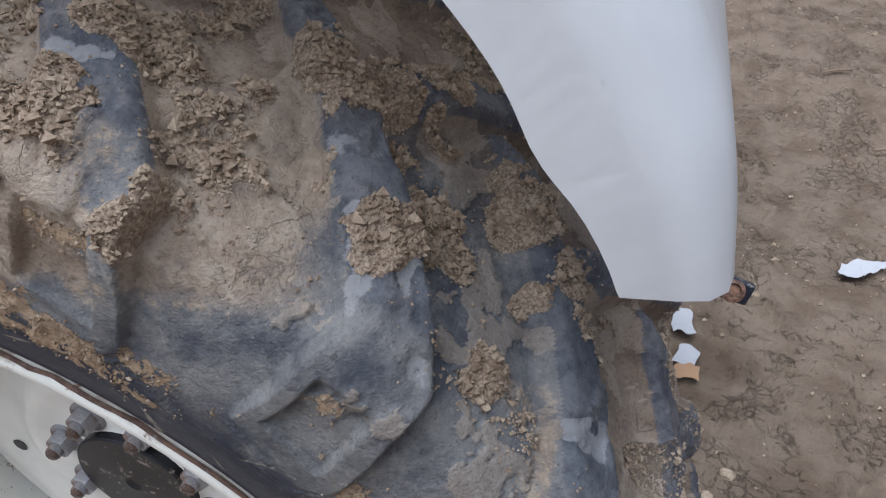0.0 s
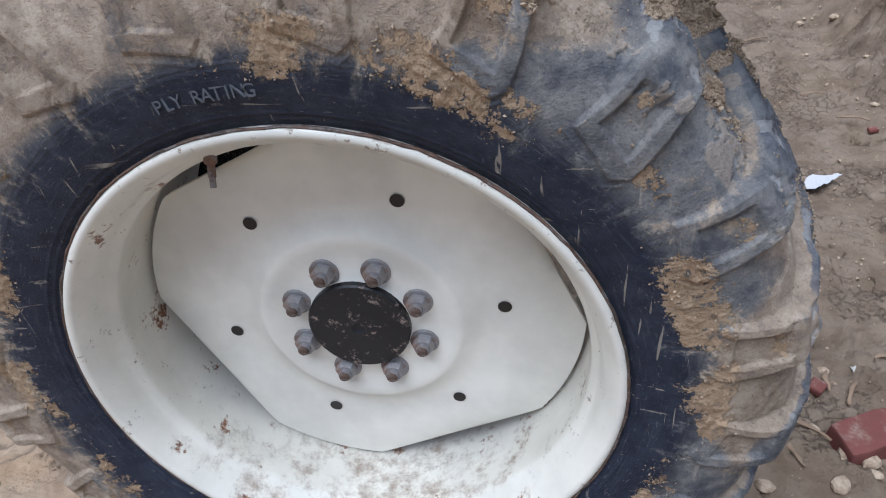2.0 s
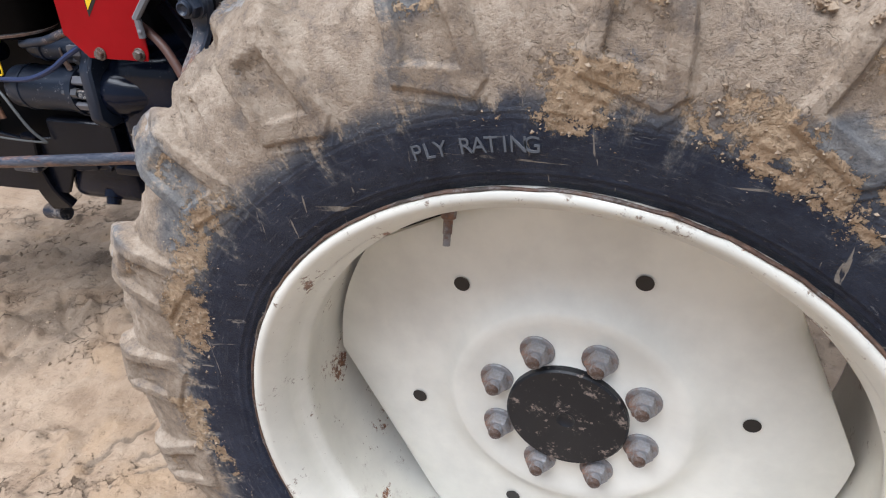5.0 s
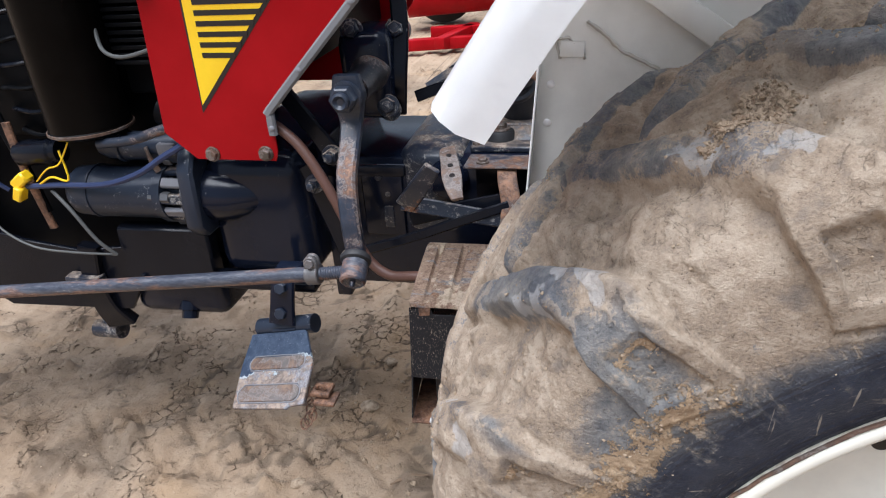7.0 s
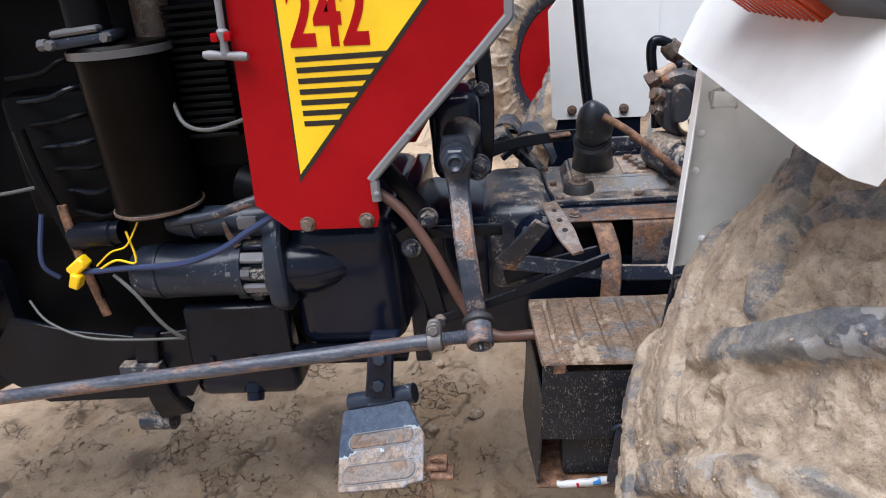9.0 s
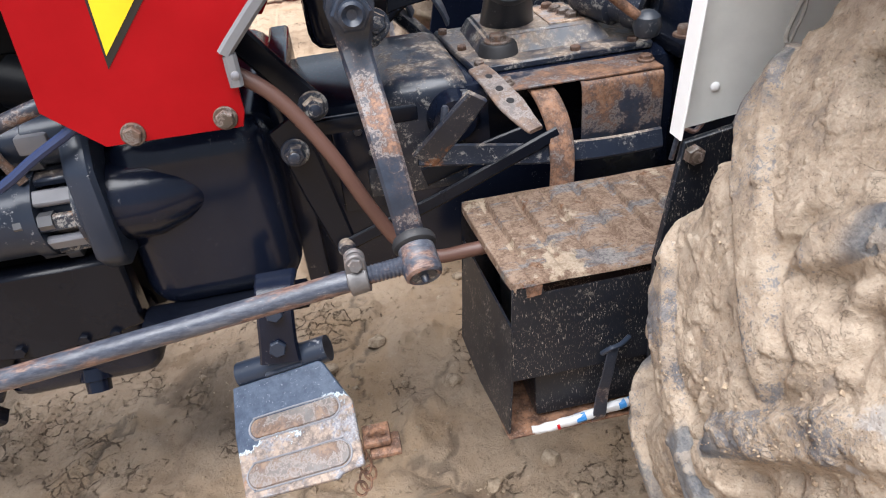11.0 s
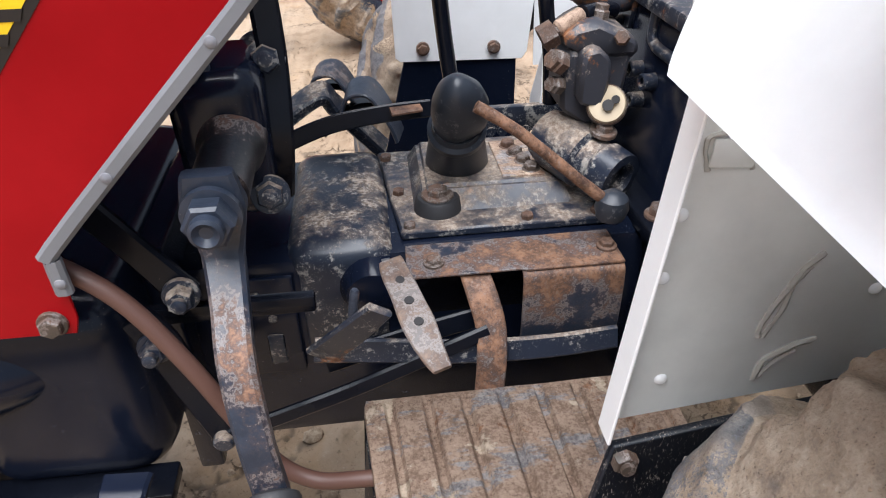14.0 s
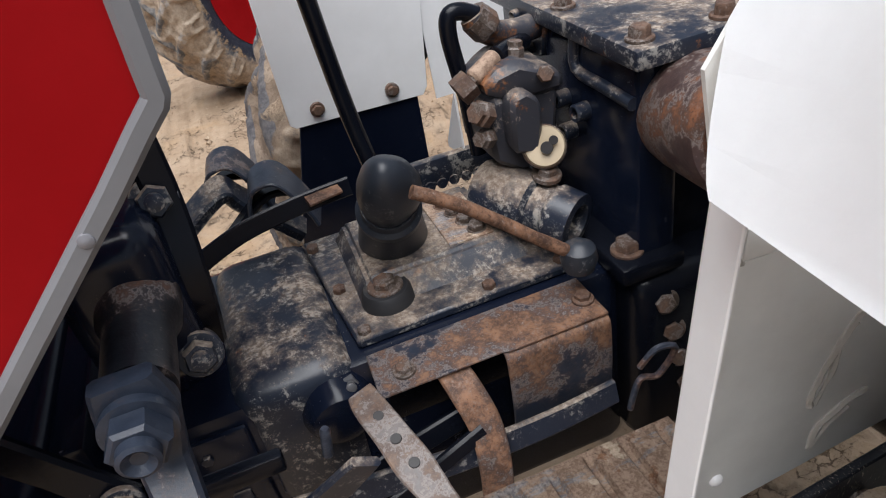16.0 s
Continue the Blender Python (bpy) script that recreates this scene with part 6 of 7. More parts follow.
for k in range(5):
    part("case_bolt", hexbolt((-0.33 + 0.012 * k, 0.665, 0.80 - 0.05 * k), (-0.3, -0.9, 0.2), 0.013, 0.010, 0.018), M_BOLT, tractor)
part("spring_clip", tube([(-0.40, 0.61, 0.77), (-0.385, 0.60, 0.80), (-0.36, 0.60, 0.79), (-0.375, 0.61, 0.745), (-0.40, 0.61, 0.75), (-0.41, 0.615, 0.70)], 0.004, None, 8, 5), M_STEEL, tractor)

# far side footplates
for k, (dx, dy) in enumerate(((0.0, 0.0), (-0.055, 0.10))):
    foot_ob = part("far_pedal", strap([(-0.765 + dx, 1.055 + dy, 0.885), (-0.750 + dx, 1.06 + dy, 0.925), (-0.715 + dx, 1.055 + dy, 0.930), (-0.685 + dx, 1.045 + dy, 0.885), (-0.672 + dx, 1.04 + dy, 0.85)], (0.15, 1, 0.1), 0.070, 0.006), M_RUSTPAINT, tractor, "rusty curved pedal pad of the far side")
    part("pedal_arm", strap([(-0.80 + dx, 1.05 + dy, 0.86), (-0.74 + dx, 1.06 + dy, 0.90), (-0.70 + dx, 1.055 + dy, 0.90)], (0, 1, 0), 0.03, 0.012), M_BLACK, foot_ob)
part("far_bar", strap([(-0.86, 1.08, 0.88), (-0.80, 1.10, 0.91), (-0.775, 1.11, 0.88), (-0.70, 1.10, 0.80)], (0, 1, 0.3), 0.05, 0.02), M_BLACK_WORN, tractor, "black far side footplate bracket")

# ---- engine side ----
starter = part("starter_motor", lathe((-1.545, 0.610, 0.792), (-1.20, 0.610, 0.792), [(0, 0), (0, 0.044), (0.012, 0.053), (0.055, 0.056), (0.056, 0.0585), (0.060, 0.0585), (0.061, 0.056), (0.215, 0.056), (0.217, 0.061), (0.235, 0.061), (0.237, 0.036), (0.285, 0.036), (0.287, 0.062), (0.30, 0.062), (0.30, 0)], 40), M_FLANGE, tractor, "black starter motor with a bolted flange")
part("mount_flange", rough_up(plate([(-0.085, -0.050), (-0.06, -0.078), (0.02, -0.078), (0.045, -0.04), (0.05, 0.085), (0.02, 0.115), (-0.045, 0.115), (-0.075, 0.07)], ("x", 0.0), 0.036, 0.006, None, Matrix.Translation((-1.252, 0.615, 0.795))), 0.001, 20), M_FLANGE, starter)
for k in range(10):
    a = 2 * math.pi * k / 10 + 0.2
    part("window_bar", rough_up(box((-1.312, -0.011, 0.046), (-1.258, 0.011, 0.058), 0.003, None, 1, Matrix.Translation((0, 0.61, 0.792)) @ Matrix.Rotation(a, 4, "X")), 0.001, 60), M_DUSTMETAL if k % 2 else M_BLACK_WORN, starter)
for x in (-1.325, -1.263):
    part("window_ring", lathe((x, 0.61, 0.792), (x + 0.02, 0.61, 0.792), [(0, 0.052), (0, 0.0605), (0.008, 0.0605), (0.008, 0.052)], 40), M_BLACK_WORN, starter)
for y, z in ((0.600, 0.735), (0.600, 0.870), (0.56, 0.80)):
    part("stud", lathe((-1.34, y, z), (-1.25, y, z), [(0, 0), (0, 0.008), (0.03, 0.008), (0.032, 0.013), (0.05, 0.013), (0.05, 0)], 6), M_ZINC, starter, "pale plated stud")
part("nose", lathe((-1.22, 0.612, 0.795), (-1.08, 0.612, 0.79), [(0, 0.062), (0.05, 0.060), (0.09, 0.046), (0.115, 0.034), (0.12, 0.03), (0.12, 0)], 32), M_CAST, starter)
sol = part("solenoid", lathe((-1.46, 0.615, 0.893), (-1.235, 0.615, 0.893), [(0, 0), (0, 0.018), (0.02, 0.027), (0.05, 0.030), (0.052, 0.034), (0.06, 0.034), (0.062, 0.030), (0.16, 0.030), (0.163, 0.035), (0.22, 0.035), (0.225, 0.03), (0.225, 0)], 32), M_FLANGE, starter)
part("terminal", box((-1.305, 0.575, 0.885), (-1.265, 0.60, 0.91), 0.004), M_DUSTMETAL, sol)
part("terminal_strap", strap([(-1.335, 0.585, 0.90), (-1.325, 0.578, 0.875), (-1.315, 0.58, 0.85)], (0, 0, 1), 0.014, 0.005), M_BOLT, sol)
can = part("air_cleaner", lathe((-1.462, 0.605, 0.925), (-1.462, 0.605, 1.30), [(0, 0), (0.0, 0.060), (0.004, 0.076), (0.010, 0.0835), (0.014, 0.0835), (0.018, 0.080), (0.295, 0.080), (0.298, 0.086), (0.312, 0.087), (0.318, 0.082), (0.322, 0.040), (0.322, 0)], 56), M_CANISTER, tractor, "glossy brown-black oil bath air cleaner")
part("top_band", lathe((-1.462, 0.605, 1.222), (-1.462, 0.605, 1.3), [(0, 0.0835), (0.001, 0.089), (0.014, 0.0895), (0.015, 0.0835)], 56), M_ZINC, can, "dull metal band")
part("bottom_band", lathe((-1.462, 0.605, 0.934), (-1.462, 0.605, 1.3), [(0, 0.081), (0.001, 0.0845), (0.006, 0.0845), (0.007, 0.081)], 56), M_BOLT, can)
part("inlet_pipe", lathe((-1.490, 0.575, 1.24), (-1.482, 0.565, 1.75), [(0, 0.036), (0.5, 0.036), (0.5, 0)], 28), M_ENGINE, can)
part("outlet_pipe", lathe((-1.415, 0.655, 1.24), (-1.405, 0.66, 1.75), [(0, 0.034), (0.05, 0.034), (0.5, 0.036), (0.5, 0)], 28), M_BOLT, can)
FLANGE_AT = pose(-1.490, 0.575, 1.255, 0, -3, 12)
flange = part("pipe_flange", box((-0.058, -0.050, -0.010), (0.050, 0.050, 0.010), 0.008, turn=FLANGE_AT), M_FLANGE, can, "dull square pipe flange")
part("flange_cap", box((-0.050, -0.052, 0.010), (0.030, 0.045, 0.022), 0.006, turn=FLANGE_AT), M_ZINC, flange)
for x, y in ((-0.050, -0.040), (0.040, -0.040)):
    part("flange_bolt", hexbolt(FLANGE_AT @ Vector((x, y - 0.008, 0.0)), (0, -1, 0), 0.009, 0.012), M_ZINC, flange)
part("clamp_screw", lathe((-1.562, 0.535, 1.252), (-1.52, 0.533, 1.254), [(0, 0), (0, 0.010), (0.014, 0.010), (0.015, 0.006), (0.04, 0.006), (0.042, 0)], 8), M_ZINC, flange)
for k in range(17):
    part("fin", box((-1.385, 0.63, 1.055 + 0.0145 * k), (-1.285, 0.70, 1.063 + 0.0145 * k), 0.001, None, 1), M_ENGINE, tractor)
part("cooler_body", box((-1.39, 0.66, 0.99), (-1.22, 0.80, 1.32), 0.006), M_ENGINE, tractor, "black finned cooler")
part("manifold", tube([(-1.30, 0.63, 0.965), (-1.22, 0.62, 0.945), (-1.10, 0.62, 0.95)], 0.034, None, 20, 4), M_ENGINE, tractor, "black side pipe")
part("cover_hose", tube([(-1.42, 0.56, 0.915), (-1.34, 0.555, 0.925), (-1.27, 0.555, 0.945), (-1.20, 0.57, 0.96)], 0.010, None, 12, 5), M_RUSTPAINT, tractor, "dusty hose behind the panel")
part("filter_bowl", lathe((-1.66, 0.60, 0.878), (-1.55, 0.60, 0.885), [(0, 0), (0, 0.022), (0.008, 0.028), (0.09, 0.028), (0.095, 0.024), (0.11, 0.024), (0.11, 0)], 28), M_BLACK, tractor, "small black canister")
thr = part("pull_handle", lathe((-1.270, 0.512, 1.219), (-1.197, 0.512, 1.211), [(0, 0), (0, 0.006), (0.01, 0.008), (0.03, 0.007), (0.045, 0.007), (0.065, 0.008), (0.074, 0.006), (0.074, 0)], 14), M_DUSTMETAL, tractor, "grey pull handle on a rod")
part("stem", lathe((-1.233, 0.512, 1.218), (-1.219, 0.512, 1.45), [(0, 0.008), (0.02, 0.006), (0.03, 0.010), (0.036, 0.010), (0.04, 0.006), (0.218, 0.006), (0.218, 0)], 12), M_DUSTMETAL, thr)
wires = (("wire", [(-1.70, 0.58, 0.80), (-1.72, 0.57, 0.84), (-1.71, 0.60, 0.93)], 0.005, M_BLUE, "blue wire"),
         ("wire", [(-1.21, 0.545, 0.925), (-1.27, 0.540, 0.895), (-1.33, 0.535, 0.862), (-1.42, 0.54, 0.835), (-1.55, 0.555, 0.825), (-1.64, 0.565, 0.815)], 0.0065, M_BLUE, "blue and grey cable"),
         ("wire", [(-1.60, 0.56, 0.83), (-1.56, 0.555, 0.86), (-1.52, 0.55, 0.875), (-1.49, 0.56, 0.92)], 0.0018, M_YELLOW, "yellow wire"),
         ("wire", [(-1.60, 0.56, 0.82), (-1.55, 0.55, 0.845), (-1.51, 0.55, 0.84), (-1.52, 0.56, 0.90)], 0.0024, M_YELLOW, "yellow wire"),
         ("wire", [(-1.57, 0.56, 0.81), (-1.53, 0.55, 0.77), (-1.49, 0.55, 0.70), (-1.46, 0.56, 0.66)], 0.004, M_GREYWIRE, "pale wire"),
         ("wire", [(-1.80, 0.60, 0.74), (-1.76, 0.58, 0.70), (-1.68, 0.57, 0.665), (-1.58, 0.57, 0.655), (-1.47, 0.57, 0.655)], 0.0028, M_GREYWIRE, "pale cable"),
         ("wire", [(-1.385, 0.60, 1.13), (-1.36, 0.575, 1.095), (-1.31, 0.56, 1.085), (-1.24, 0.56, 1.10)], 0.004, M_GREYWIRE, "pale wire"),
         ("wire", [(-1.95, 0.62, 1.02), (-1.88, 0.60, 0.985), (-1.80, 0.60, 0.975), (-1.72, 0.62, 0.98)], 0.004, M_GREYWIRE, "pale wire"))
for x in (-0.011, 0.011):
    part("red_tip", box((-1.233 + x - 0.006, 0.503, 1.238), (-1.233 + x + 0.006, 0.516, 1.252), 0.002), M_RED, thr, "faded red tip")
for name, pts, r, m, label in wires:
    part(name, tube(pts, r, None, 8, 5), m, tractor, label)
conn = part("connector", box((-0.022, -0.014, -0.012), (0.022, 0.014, 0.012), 0.004, None, 1, pose(-1.638, 0.562, 0.832, 0, -35, 0)), M_YELLOW, tractor, "yellow plastic wire connector")
part("connector_half", box((-0.016, -0.016, -0.010), (0.016, 0.010, 0.010), 0.003, None, 1, pose(-1.645, 0.556, 0.805, 0, -65, 0)), M_YELLOW, conn)
part("strut", strap([(-1.70, 0.60, 1.10), (-1.69, 0.60, 1.0), (-1.66, 0.60, 0.86), (-1.64, 0.60, 0.74)], (1, 0.2, 0), 0.022, 0.014), M_ENGINE, tractor, "black side strut")
part("red_strut", strap([(-1.655, 0.59, 0.95), (-1.650, 0.59, 0.84), (-1.638, 0.60, 0.70)], (1, 0.2, 0), 0.018, 0.010), M_RUST, tractor)
for k in range(7):
    z = 0.92 + 0.045 * k
    part("injector_line", tube([(-1.66 - 0.01 * k, 0.64, z), (-1.62, 0.60, z + 0.01), (-1.57, 0.60, z + 0.005 * k), (-1.53, 0.66, z + 0.02)], 0.005, None, 8, 4), M_BLACK if k % 2 else M_ENGINE, tractor)
part("pump_body", rough_up(box((-1.76, 0.64, 0.90), (-1.56, 0.74, 1.16), 0.02, seg=2), 0.006, 22), M_ENGINE, tractor, "black injection pump")
part("hood_side", plate([(-2.6, 1.40), (-1.62, 1.372), (-1.30, 1.378), (-1.30, 1.6), (-2.6, 1.6)], ("y", 0.535), 0.003, 0.0005), M_RED, tractor, "red hood side")
part("nose_side", plate([(-2.5, 0.62), (-1.885, 0.69), (-1.90, 0.80), (-1.93, 1.4), (-2.5, 1.4)], ("y", 0.545), 0.003, 0.0005), M_RED, tractor, "red nose side")
part("hood_top", box((-2.6, 0.54, 1.58), (-0.77, 1.10, 1.60), 0.004), M_RED, tractor, "red hood top")
part("far_side_panel", plate([(-2.5, 0.9), (-1.02, 0.9), (-0.77, 1.26), (-0.77, 1.58), (-2.5, 1.58)], ("y", 1.11), 0.003, 0), M_RED, tractor, "red far side panel")
part("firewall", box((-0.99, 0.60, 1.05), (-0.97, 1.10, 1.58), 0.002), M_ENGINE, tractor)
# underside: side plate, pan, brackets
part("side_plate", plate([(-2.05, 0.60), (-1.93, 0.62), (-1.86, 0.70), (-1.74, 0.665), (-1.60, 0.645), (-1.45, 0.66), (-1.43, 0.60), (-1.50, 0.49), (-1.84, 0.482), (-1.95, 0.56)], ("y", 0.60), 0.012, 0.002), M_BLACK, tractor, "black front side plate")
part("rear_plate", rough_up(plate([(-1.47, 0.585), (-1.46, 0.72), (-1.24, 0.72), (-1.24, 0.605), (-1.30, 0.590), (-1.40, 0.575)], ("y", 0.575), 0.04, 0.006), 0.001, 9), M_BLACK, tractor, "black engine rear plate")
sump = part("sump", rough_up(box((-1.50, 0.615, 0.470), (-1.26, 1.0, 0.60), 0.03, seg=3), 0.004, 10), M_CAST, tractor, "black cast sump with plug")
part("plug", lathe((-1.365, 0.635, 0.50), (-1.365, 0.61, 0.455), [(0, 0.026), (0.02, 0.026), (0.022, 0.02), (0.04, 0.019), (0.042, 0)], 10), M_CAST, sump)
for x in (-1.42, -1.33, -1.285):
    part("bolt", hexbolt((x, 0.575, 0.598), (0, -1, 0.1), 0.009, 0.008), M_BLACK, sump)
lug = part("tow_lug", strap([(-1.56, 0.60, 0.66), (-1.57, 0.595, 0.58), (-1.565, 0.60, 0.50), (-1.555, 0.62, 0.44)], (1, 0, 0.2), [0.05, 0.05, 0.06, 0.08], 0.03), M_BLACK, tractor, "black cast support lug")
part("pipe_stub", lathe((-1.655, 0.64, 0.398), (-1.575, 0.63, 0.405), [(0.08, 0.014), (0.08, 0.022), (0, 0.022), (0, 0.014), (0.08, 0.014)], 20), M_BLACK_WORN, lug)
part("stub_bolt", hexbolt((-1.60, 0.625, 0.438), (0, -0.8, 0.4), 0.012, 0.012), M_BLACK_WORN, lug)
part("adjuster", rough_up(box((-1.63, 0.565, 0.560), (-1.54, 0.60, 0.590), 0.006), 0.003, 30), M_BLACK_WORN, lug)
part("bell_lip", box((-1.24, 0.545, 0.598), (-1.0, 0.60, 0.618), 0.004), M_BLACK, tractor)
part("front_support", box((-2.6, 0.66, 0.50), (-1.90, 0.98, 0.80), 0.02), M_BLACK, tractor, "black front axle support")
part("radius_rod", tube([(-2.55, 0.45, 0.42), (-2.1, 0.56, 0.50), (-1.90, 0.64, 0.56)], 0.026, None, 14, 4), M_BLACK, tractor, "black front axle stay")

# lettering and badge on the tyre wall: words that can be read, bars for the rest
for i, ch in enumerate("PLY RATING"):
    if ch == " ":
        continue
    t = bpy.data.curves.new("letter", "FONT")
    t.body, t.size, t.extrude, t.align_x = ch, 0.021, 0.0010, "CENTER"
    t.materials.append(M_LETTER)
    o = new("letter", t)
    a = radians(-16.0 + 1.55 * i)
    o.parent = tyre
    o.matrix_basis = Matrix.Translation((0.424 * math.sin(a), -0.1335, 0.424 * math.cos(a))) @ Matrix.Rotation(a, 4, "Y") @ Matrix.Rotation(math.pi / 2, 4, "X")
def wall_arc(name, r, a0, a1, wide, label=""):
    n = max(4, int((a1 - a0) / 2))
    y = -0.1325 if r < 0.432 else -0.135
    o = part(name, tube([(r * math.sin(a), y, 0.62 + r * math.cos(a)) for a in (radians(a0 + (a1 - a0) * k / n) for k in range(n + 1))], wide, None, 6, 2), M_LETTER, tyre, label)
    return o
wall_arc("label_edge", 0.416, -27, -1.5, 0.0016, "raised frame of the lettering")
wall_arc("label_edge", 0.447, -27, -1.5, 0.0016)
for r in (0.418, 0.428, 0.438, 0.446):
    wall_arc("label_edge", r, -1.6, -0.4, 0.0016)
for k in range(7):
    a = 33.5 + 4.1 * k
    for d, r0, r1 in ((-1.2, 0.405, 0.440), (1.0, 0.405, 0.440)):
        t0, t1 = radians(a + d), radians(a + d * (0.2 if k % 2 else 1))
        part("raised_bar", tube([(r0 * math.sin(t0), -0.131, 0.62 + r0 * math.cos(t0)), (r1 * math.sin(t1), -0.1355, 0.62 + r1 * math.cos(t1))], 0.0026, None, 6, 2), M_LETTER, tyre)
for k in range(5):
    a = -62 + 4.4 * k
    for d in (-1.2, 1.0):
        t0 = radians(a + d)
        part("raised_bar", tube([(0.402 * math.sin(t0), -0.130, 0.62 + 0.402 * math.cos(t0)), (0.436 * math.sin(t0), -0.1352, 0.62 + 0.436 * math.cos(t0))], 0.0026, None, 6, 2), M_LETTER, tyre)
bc = Vector((0.44 * math.sin(radians(26.9)), -0.1355, 0.62 + 0.44 * math.cos(radians(26.9))))
for rr in (0.036, 0.026):
    part("badge_ring", tube([bc + Vector((rr * math.cos(2 * math.pi * k / 24), 0.0012 * math.sin(k), rr * math.sin(2 * math.pi * k / 24))) for k in range(25)], 0.0020, None, 6, 2), M_LETTER, tyre, "raised round badge")
part("badge_shape", tube([bc + Vector(v) for v in ((-0.014, 0, 0.010), (0, 0, -0.014), (0.014, 0, 0.010), (-0.014, 0, 0.010))], 0.003, None, 6, 2), M_LETTER, tyre)

# rear linkage of the tractor
low = part("lower_link", strap([(0.20, 0.86, 0.45), (0.40, 0.88, 0.42), (0.58, 0.92, 0.385), (0.70, 0.925, 0.345), (0.80, 0.925, 0.315)], (0, 0.25, 1), [0.06, 0.06, 0.055, 0.06, 0.05], 0.022), M_BLACK_WORN, tractor, "muddy black lower link arm")
for p in ((0.585, 0.905, 0.385), (0.762, 0.912, 0.330)):
    part("link_ball", lathe(p, (p[0], p[1] - 0.05, p[2] + 0.03), [(0, 0), (0, 0.026), (0.008, 0.026), (0.010, 0.018), (0.005, 0.014), (0.005, 0)], 20), M_RUST, low, "rusty ball eye")
part("lift_rod", tube([(0.355, 0.93, 0.86), (0.47, 0.94, 0.625), (0.592, 0.945, 0.385)], 0.019, None, 12, 4), M_BLACK, tractor, "black lift rod")
part("lift_arm_end", rough_up(lathe((0.372, 0.80, 0.735), (0.368, 0.775, 0.80), [(0, 0), (0, 0.05), (0.01, 0.055), (0.07, 0.052), (0.075, 0.03), (0.05, 0.026), (0.05, 0)], 24), 0.003, 30), M_RUST, tractor, "rusty lift arm eye")
part("lift_arm", strap([(0.05, 0.90, 0.95), (0.2, 0.91, 0.85), (0.34, 0.90, 0.72)], (0, 1, 0.2), 0.05, 0.04), M_RUST, tractor, "rusty lift arm")
for x, y, z, r in ((0.30, 0.80, 0.70, 0.05), (0.42, 0.84, 0.56, 0.045), (0.50, 0.95, 0.47, 0.05)):
    part("hitch_casting", rough_up(box((x - r, y - r, z - r), (x + r, y + r, z + r), 0.012, seg=2), 0.008, 22), M_BLACK, tractor, "dark muddy hitch casting")

# ---- far red tractor and frame on the mud ----
red = thing("red_tractor", "far red tractor with a mud-caked wheel", "tractor", (-0.45, 4.43, 0))
wheel = new("wheel")
wheel.parent = red
wheel.matrix_basis = Matrix.Translation((0, 0, 0.60)) @ Matrix.Rotation(radians(35), 4, "Z")
tagged(wheel, "muddy wheel with a red rim")
o = new("tyre", far_tyre_mesh)
o.parent = wheel
bpy.context.view_layer.update()
bm = lathe((0, -0.118, 0), (0, 0.12, 0), [(0, 0.384), (0.002, 0.366), (0.02, 0.352), (0.06, 0.345), (0.10, 0.335), (0.13, 0.2), (0.10, 0.12), (0.10, 0)], 64)
me = mesh_of("rim", bm, M_RED)
o = new("rim", me)
o.parent = wheel
def loose(name, bm, material, parent, label=""):
    ob = new(name, mesh_of(name, bm, material))
    ob.parent = parent
    if label:
        tagged(ob, label)
    return ob
loose("body", box((0.05, 0.45, 0.55), (1.6, 0.9, 1.35), 0.05), M_RED, red, "red body")
loose("axle", rod((0.0, 0.05, 0.6), (-0.1, 0.6, 0.6), 0.09), M_BLACK, red)
# red beams and a drum of a far implement, its kind unknown
frame_ob = thing("harrow", "red steel implement lying on the mud", "implement", (-1.55, 5.6, 0.0))
for a, b in (((-0.7, 0.0, 0.08), (0.7, 0.3, 0.08)), ((-0.5, 0.5, 0.10), (0.8, 0.75, 0.10)), ((-0.3, -0.05, 0.10), (-0.1, 0.7, 0.10)), ((0.4, 0.1, 0.10), (0.5, 0.8, 0.10))):
    d = Vector(b) - Vector(a)
    bm = box((0, -0.05, -0.05), (d.length, 0.05, 0.05), 0.008, turn=Matrix.Translation(a) @ d.to_track_quat("X", "Z").to_matrix().to_4x4())
    loose("beam", bm, M_RED, frame_ob)
loose("drum", rough_up(rod((-0.9, 1.2, 0.35), (1.0, 1.6, 0.40), 0.22, seg=32), 0.004, 6), M_RED, frame_ob, "red drum with bolts")
cart = thing("far_wheel", "far dark tyre with a white rim on the mud", "wheel", (-2.15, 7.3, 0.0))
loose("tyre", lathe((0, -0.12, 0.36), (0, 0.12, 0.36), [(0, 0.20), (0.0, 0.30), (0.04, 0.36), (0.20, 0.36), (0.24, 0.30), (0.24, 0.20)], 40), M_RUBBER, cart)
loose("rim", lathe((0, -0.11, 0.36), (0, 0.12, 0.36), [(0, 0.20), (0.02, 0.18), (0.05, 0.05), (0.05, 0)], 32), M_WHITE, cart)

# ---- things lying about ----
def stone(name, size, material, seed):
    bm = bmesh.new()
    bmesh.ops.create_icosphere(bm, subdivisions=2, radius=1)
    for v in bm.verts:
        v.co = Vector((v.co.x * size[0], v.co.y * size[1], v.co.z * size[2])) * (1 + 0.35 * noise.noise(v.co * 1.6 + Vector((seed, 0, 0))))
    return mesh_of(name, bm, material, 30)
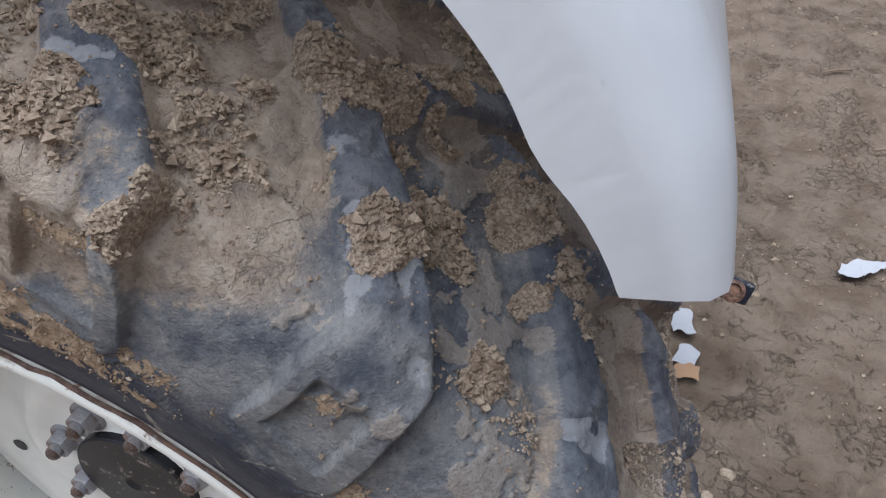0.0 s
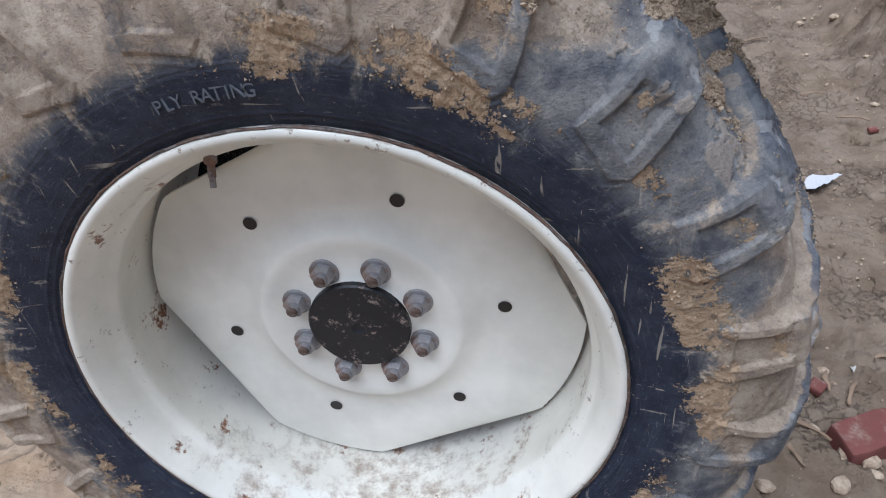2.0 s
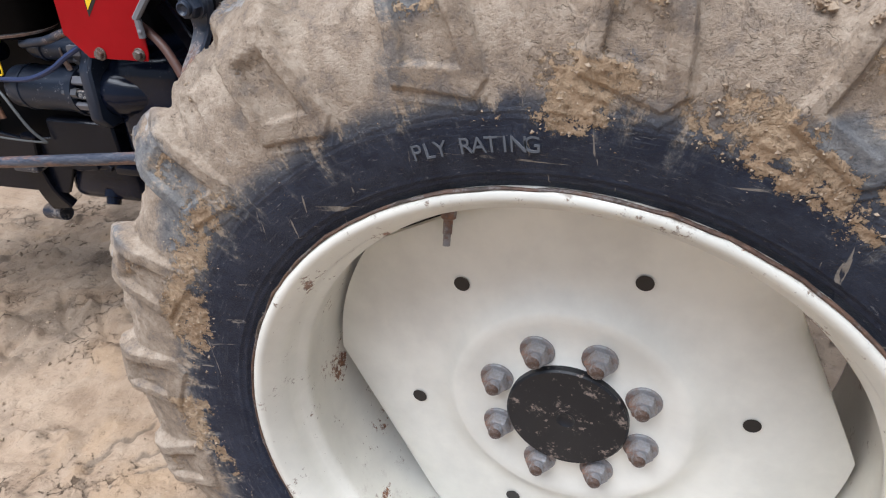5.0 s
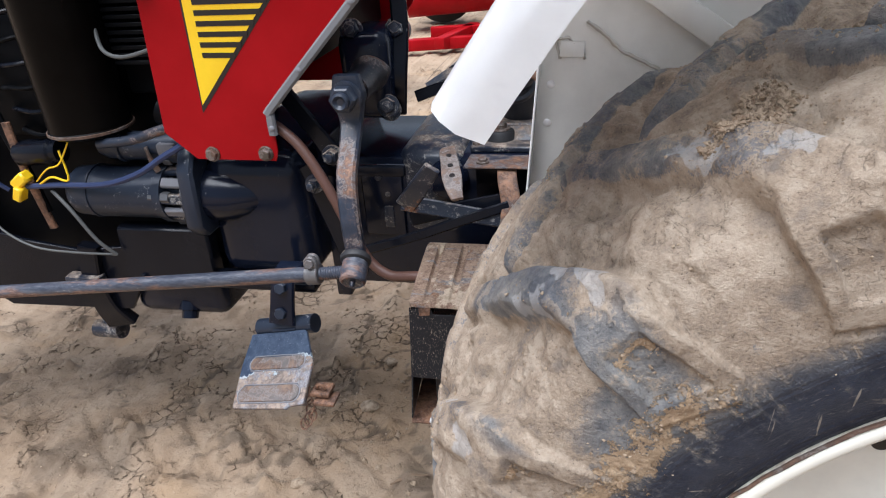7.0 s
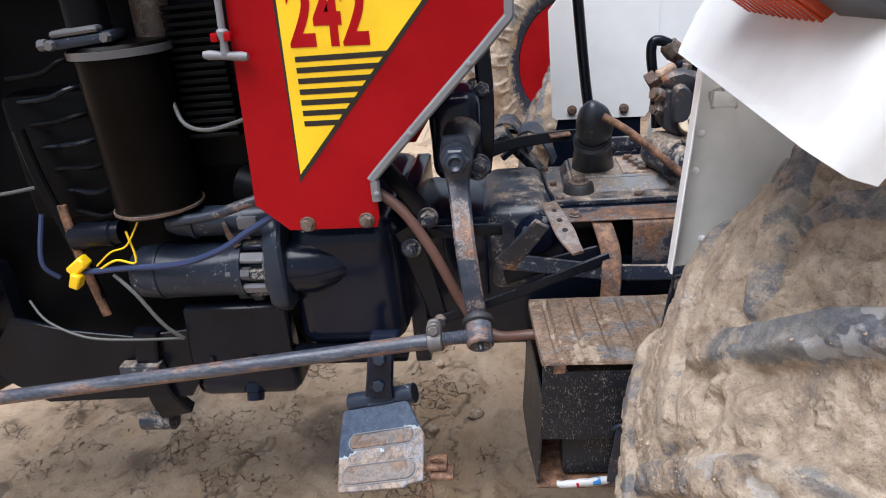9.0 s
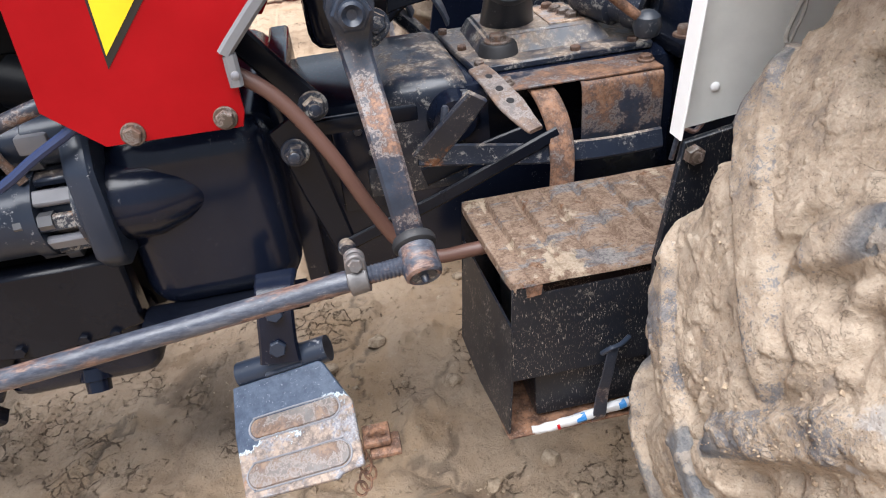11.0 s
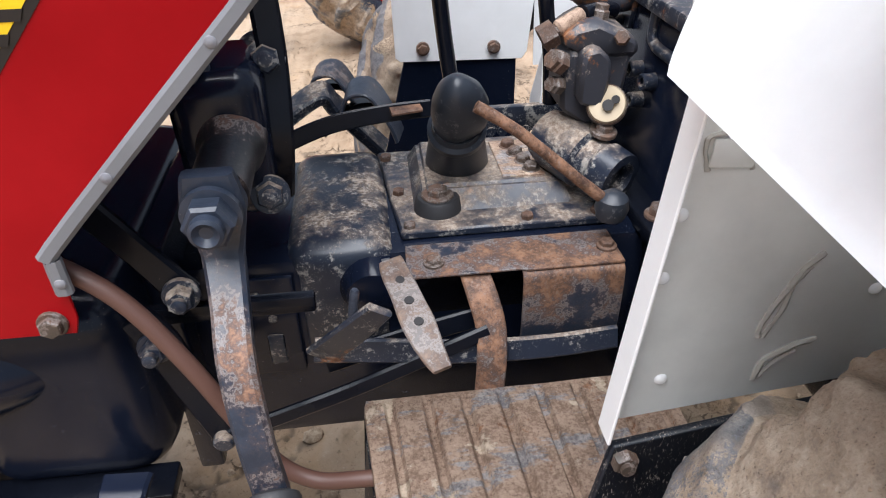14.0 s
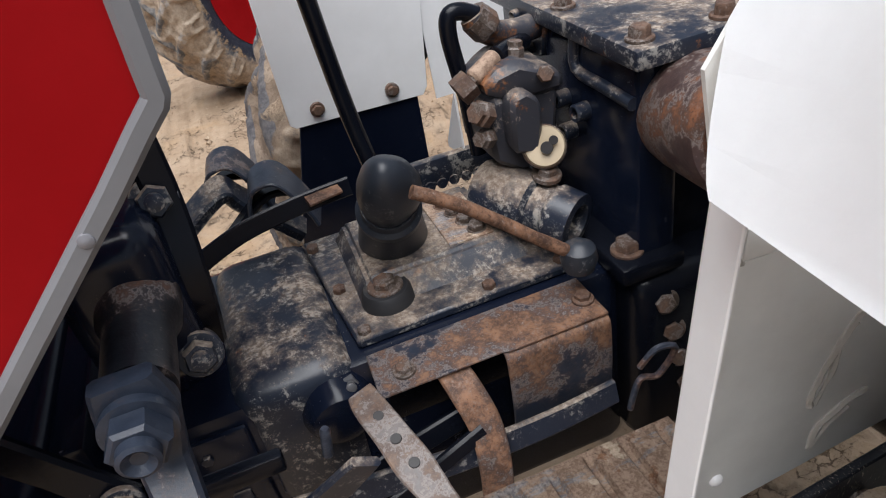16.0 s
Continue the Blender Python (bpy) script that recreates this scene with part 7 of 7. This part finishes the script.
for i, (x, y, yaw, size) in enumerate(((0.985, 0.362, 20, (0.075, 0.045, 0.032)), (0.836, 0.574, -30, (0.032, 0.022, 0.012)), (0.922, 0.518, 50, (0.022, 0.018, 0.012)), (1.539, 1.939, 5, (0.018, 0.014, 0.010)))):
    bm = rough_up(box([-a for a in size], size, 0.006), 0.008, 14, i * 3.0, 3)
    o = new("broken_brick", mesh_of("broken_brick", bm, M_BRICK))
    o.matrix_basis = pose(x, y, size[2] * 0.35, 4, -3, yaw)
    tagged(o, "broken red brick half sunk in the mud", "brick", "broken bricks")
def scrap(name, outline, x, y, yaw, material, label, cat, group=""):
    bm = plate(outline, ("z", 0.0), 0.0012, 0)
    bmesh.ops.triangulate(bm, faces=bm.faces[:])
    bmesh.ops.subdivide_edges(bm, edges=bm.edges[:], cuts=6)
    for v in bm.verts:
        v.co += 0.010 * noise.noise_vector(v.co * 35)
        v.co.z += 0.014 + 0.014 * noise.noise(v.co * 45)
    o = new(name, mesh_of(name, bm, material, 60))
    o.matrix_basis = pose(x, y, 0.002, 0, 0, yaw)
    return tagged(o, label, cat, group)
scrap("plastic_scrap", [(-0.07, -0.03), (-0.02, -0.045), (0.03, -0.01), (0.10, 0.03), (0.06, 0.045), (0.0, 0.035), (-0.05, 0.02)], 1.205, 1.505, 10, M_PAPER, "crumpled white plastic scrap on the mud", "scrap")
scrap("paper_scrap", [(-0.025, -0.05), (0.03, -0.055), (0.035, 0.04), (-0.02, 0.055)], 0.700, 1.150, 8, M_PAPER, "small white paper scrap on the mud", "scrap", "paper scraps")
scrap("paper_scrap", [(-0.025, -0.035), (0.03, -0.03), (0.035, 0.03), (-0.015, 0.04)], 0.712, 1.01, -10, M_PAPER, "small white paper scrap on the mud", "scrap", "paper scraps")
scrap("card_scrap", [(-0.03, -0.02), (0.035, -0.025), (0.035, 0.02), (-0.03, 0.015)], 0.715, 0.955, 5, M_CARD, "brown cardboard scrap on the mud", "scrap")
scrap("paper_scrap", [(-0.010, -0.012), (0.012, -0.009), (0.008, 0.010), (-0.011, 0.012)], 1.03, 0.575, 30, M_WELD, "tiny grimy paper scrap on the mud", "scrap", "paper scraps")
random.seed(5)
for x, y, L, yaw in ((0.84, 0.40, 0.16, -35), (0.955, 0.54, 0.07, 80), (1.0, 0.50, 0.09, 60), (1.10, 0.62, 0.06, 10), (1.42, 2.30, 0.10, 5), (1.50, 2.04, 0.12, -20), (-0.87, 0.62, 0.10, 25), (0.80, 0.33, 0.12, -60), (1.35, 3.05, 0.14, 20), (0.72, 1.6, 0.08, 0)):
    bm = rough_up(strap([(-L / 2, 0, 0.004), (0, 0.006, 0.012), (L / 2, 0, 0.006)], (0, 1, 0), [0.006, 0.012, 0.004], 0.005), 0.004, 60, L * 50)
    o = new("wood_chip", mesh_of("wood_chip", bm, M_STRAW))
    o.matrix_basis = pose(x, y, 0.004, 0, 0, yaw)
    tagged(o, "dirty splinter of wood on the mud", "wood chip", "wood chips")

# crumbs of soil all over the yard, past counting
def soil_crumbs():
    rng = np.random.default_rng(4)
    verts, faces = [], []
    unit = [(0, 0, 1), (0.9, 0, -0.2), (-0.45, 0.8, -0.2), (-0.45, -0.8, -0.2), (0.3, 0.5, 0.6), (0.2, -0.6, 0.5)]
    tri = [(0, 1, 4), (0, 4, 2), (0, 2, 3), (0, 3, 5), (0, 5, 1), (1, 2, 4), (3, 1, 5), (1, 3, 2)]
    for i in range(18000):
        x, y = rng.uniform(-2.4, 2.0), rng.uniform(-0.3, 4.4)
        if noise.noise((x * 1.8, y * 1.8, 3.0)) < rng.uniform(-0.5, 0.3):
            continue
        r = 0.0021 * math.exp(rng.normal(0.40, 0.60))
        a, h = rng.uniform(0, 6.28), rng.uniform(0.6, 1.1)
        b = len(verts)
        jig = rng.uniform(0.6, 1.3, (6, 3))
        for (u, v, w), j in zip(unit, jig):
            u, v, w = u * j[0], v * j[1], w * j[2]
            verts.append((x + r * (u * math.cos(a) - v * math.sin(a)), y + r * (u * math.sin(a) + v * math.cos(a)), ground_height(x, y) + r * (w * h + 0.2)))
        faces += [tuple(b + k for k in t) for t in tri]
    me = bpy.data.meshes.new("soil_crumbs")
    me.from_pydata(verts, [], faces)
    me.materials.append(M_CLOD)
    tagged(new("soil_crumbs", me), "loose crumbs of dry soil on the ground", "soil", kind="stuff")
soil_crumbs()
for i in range(46):
    rng = random.Random(i)
    x, y = rng.choice(((rng.uniform(0.7, 1.2), rng.uniform(0.1, 0.7)), (rng.uniform(-1.2, -0.5), rng.uniform(0.5, 1.5)), (rng.uniform(1.55, 1.9), rng.uniform(1.8, 3.4)), (rng.uniform(-1.1, -0.6), rng.uniform(-0.1, 0.3))))
    r = rng.uniform(0.008, 0.022)
    o = new("mud_clod", stone("mud_clod", (r * 1.3, r, r * 0.7), M_CLOD, i * 1.7))
    o.matrix_basis = pose(x, y, ground_height(x, y) + r * 0.3, 0, 0, rng.uniform(0, 360))
    tagged(o, "dry clod of tan mud on the ground", "mud clod", "mud clods")
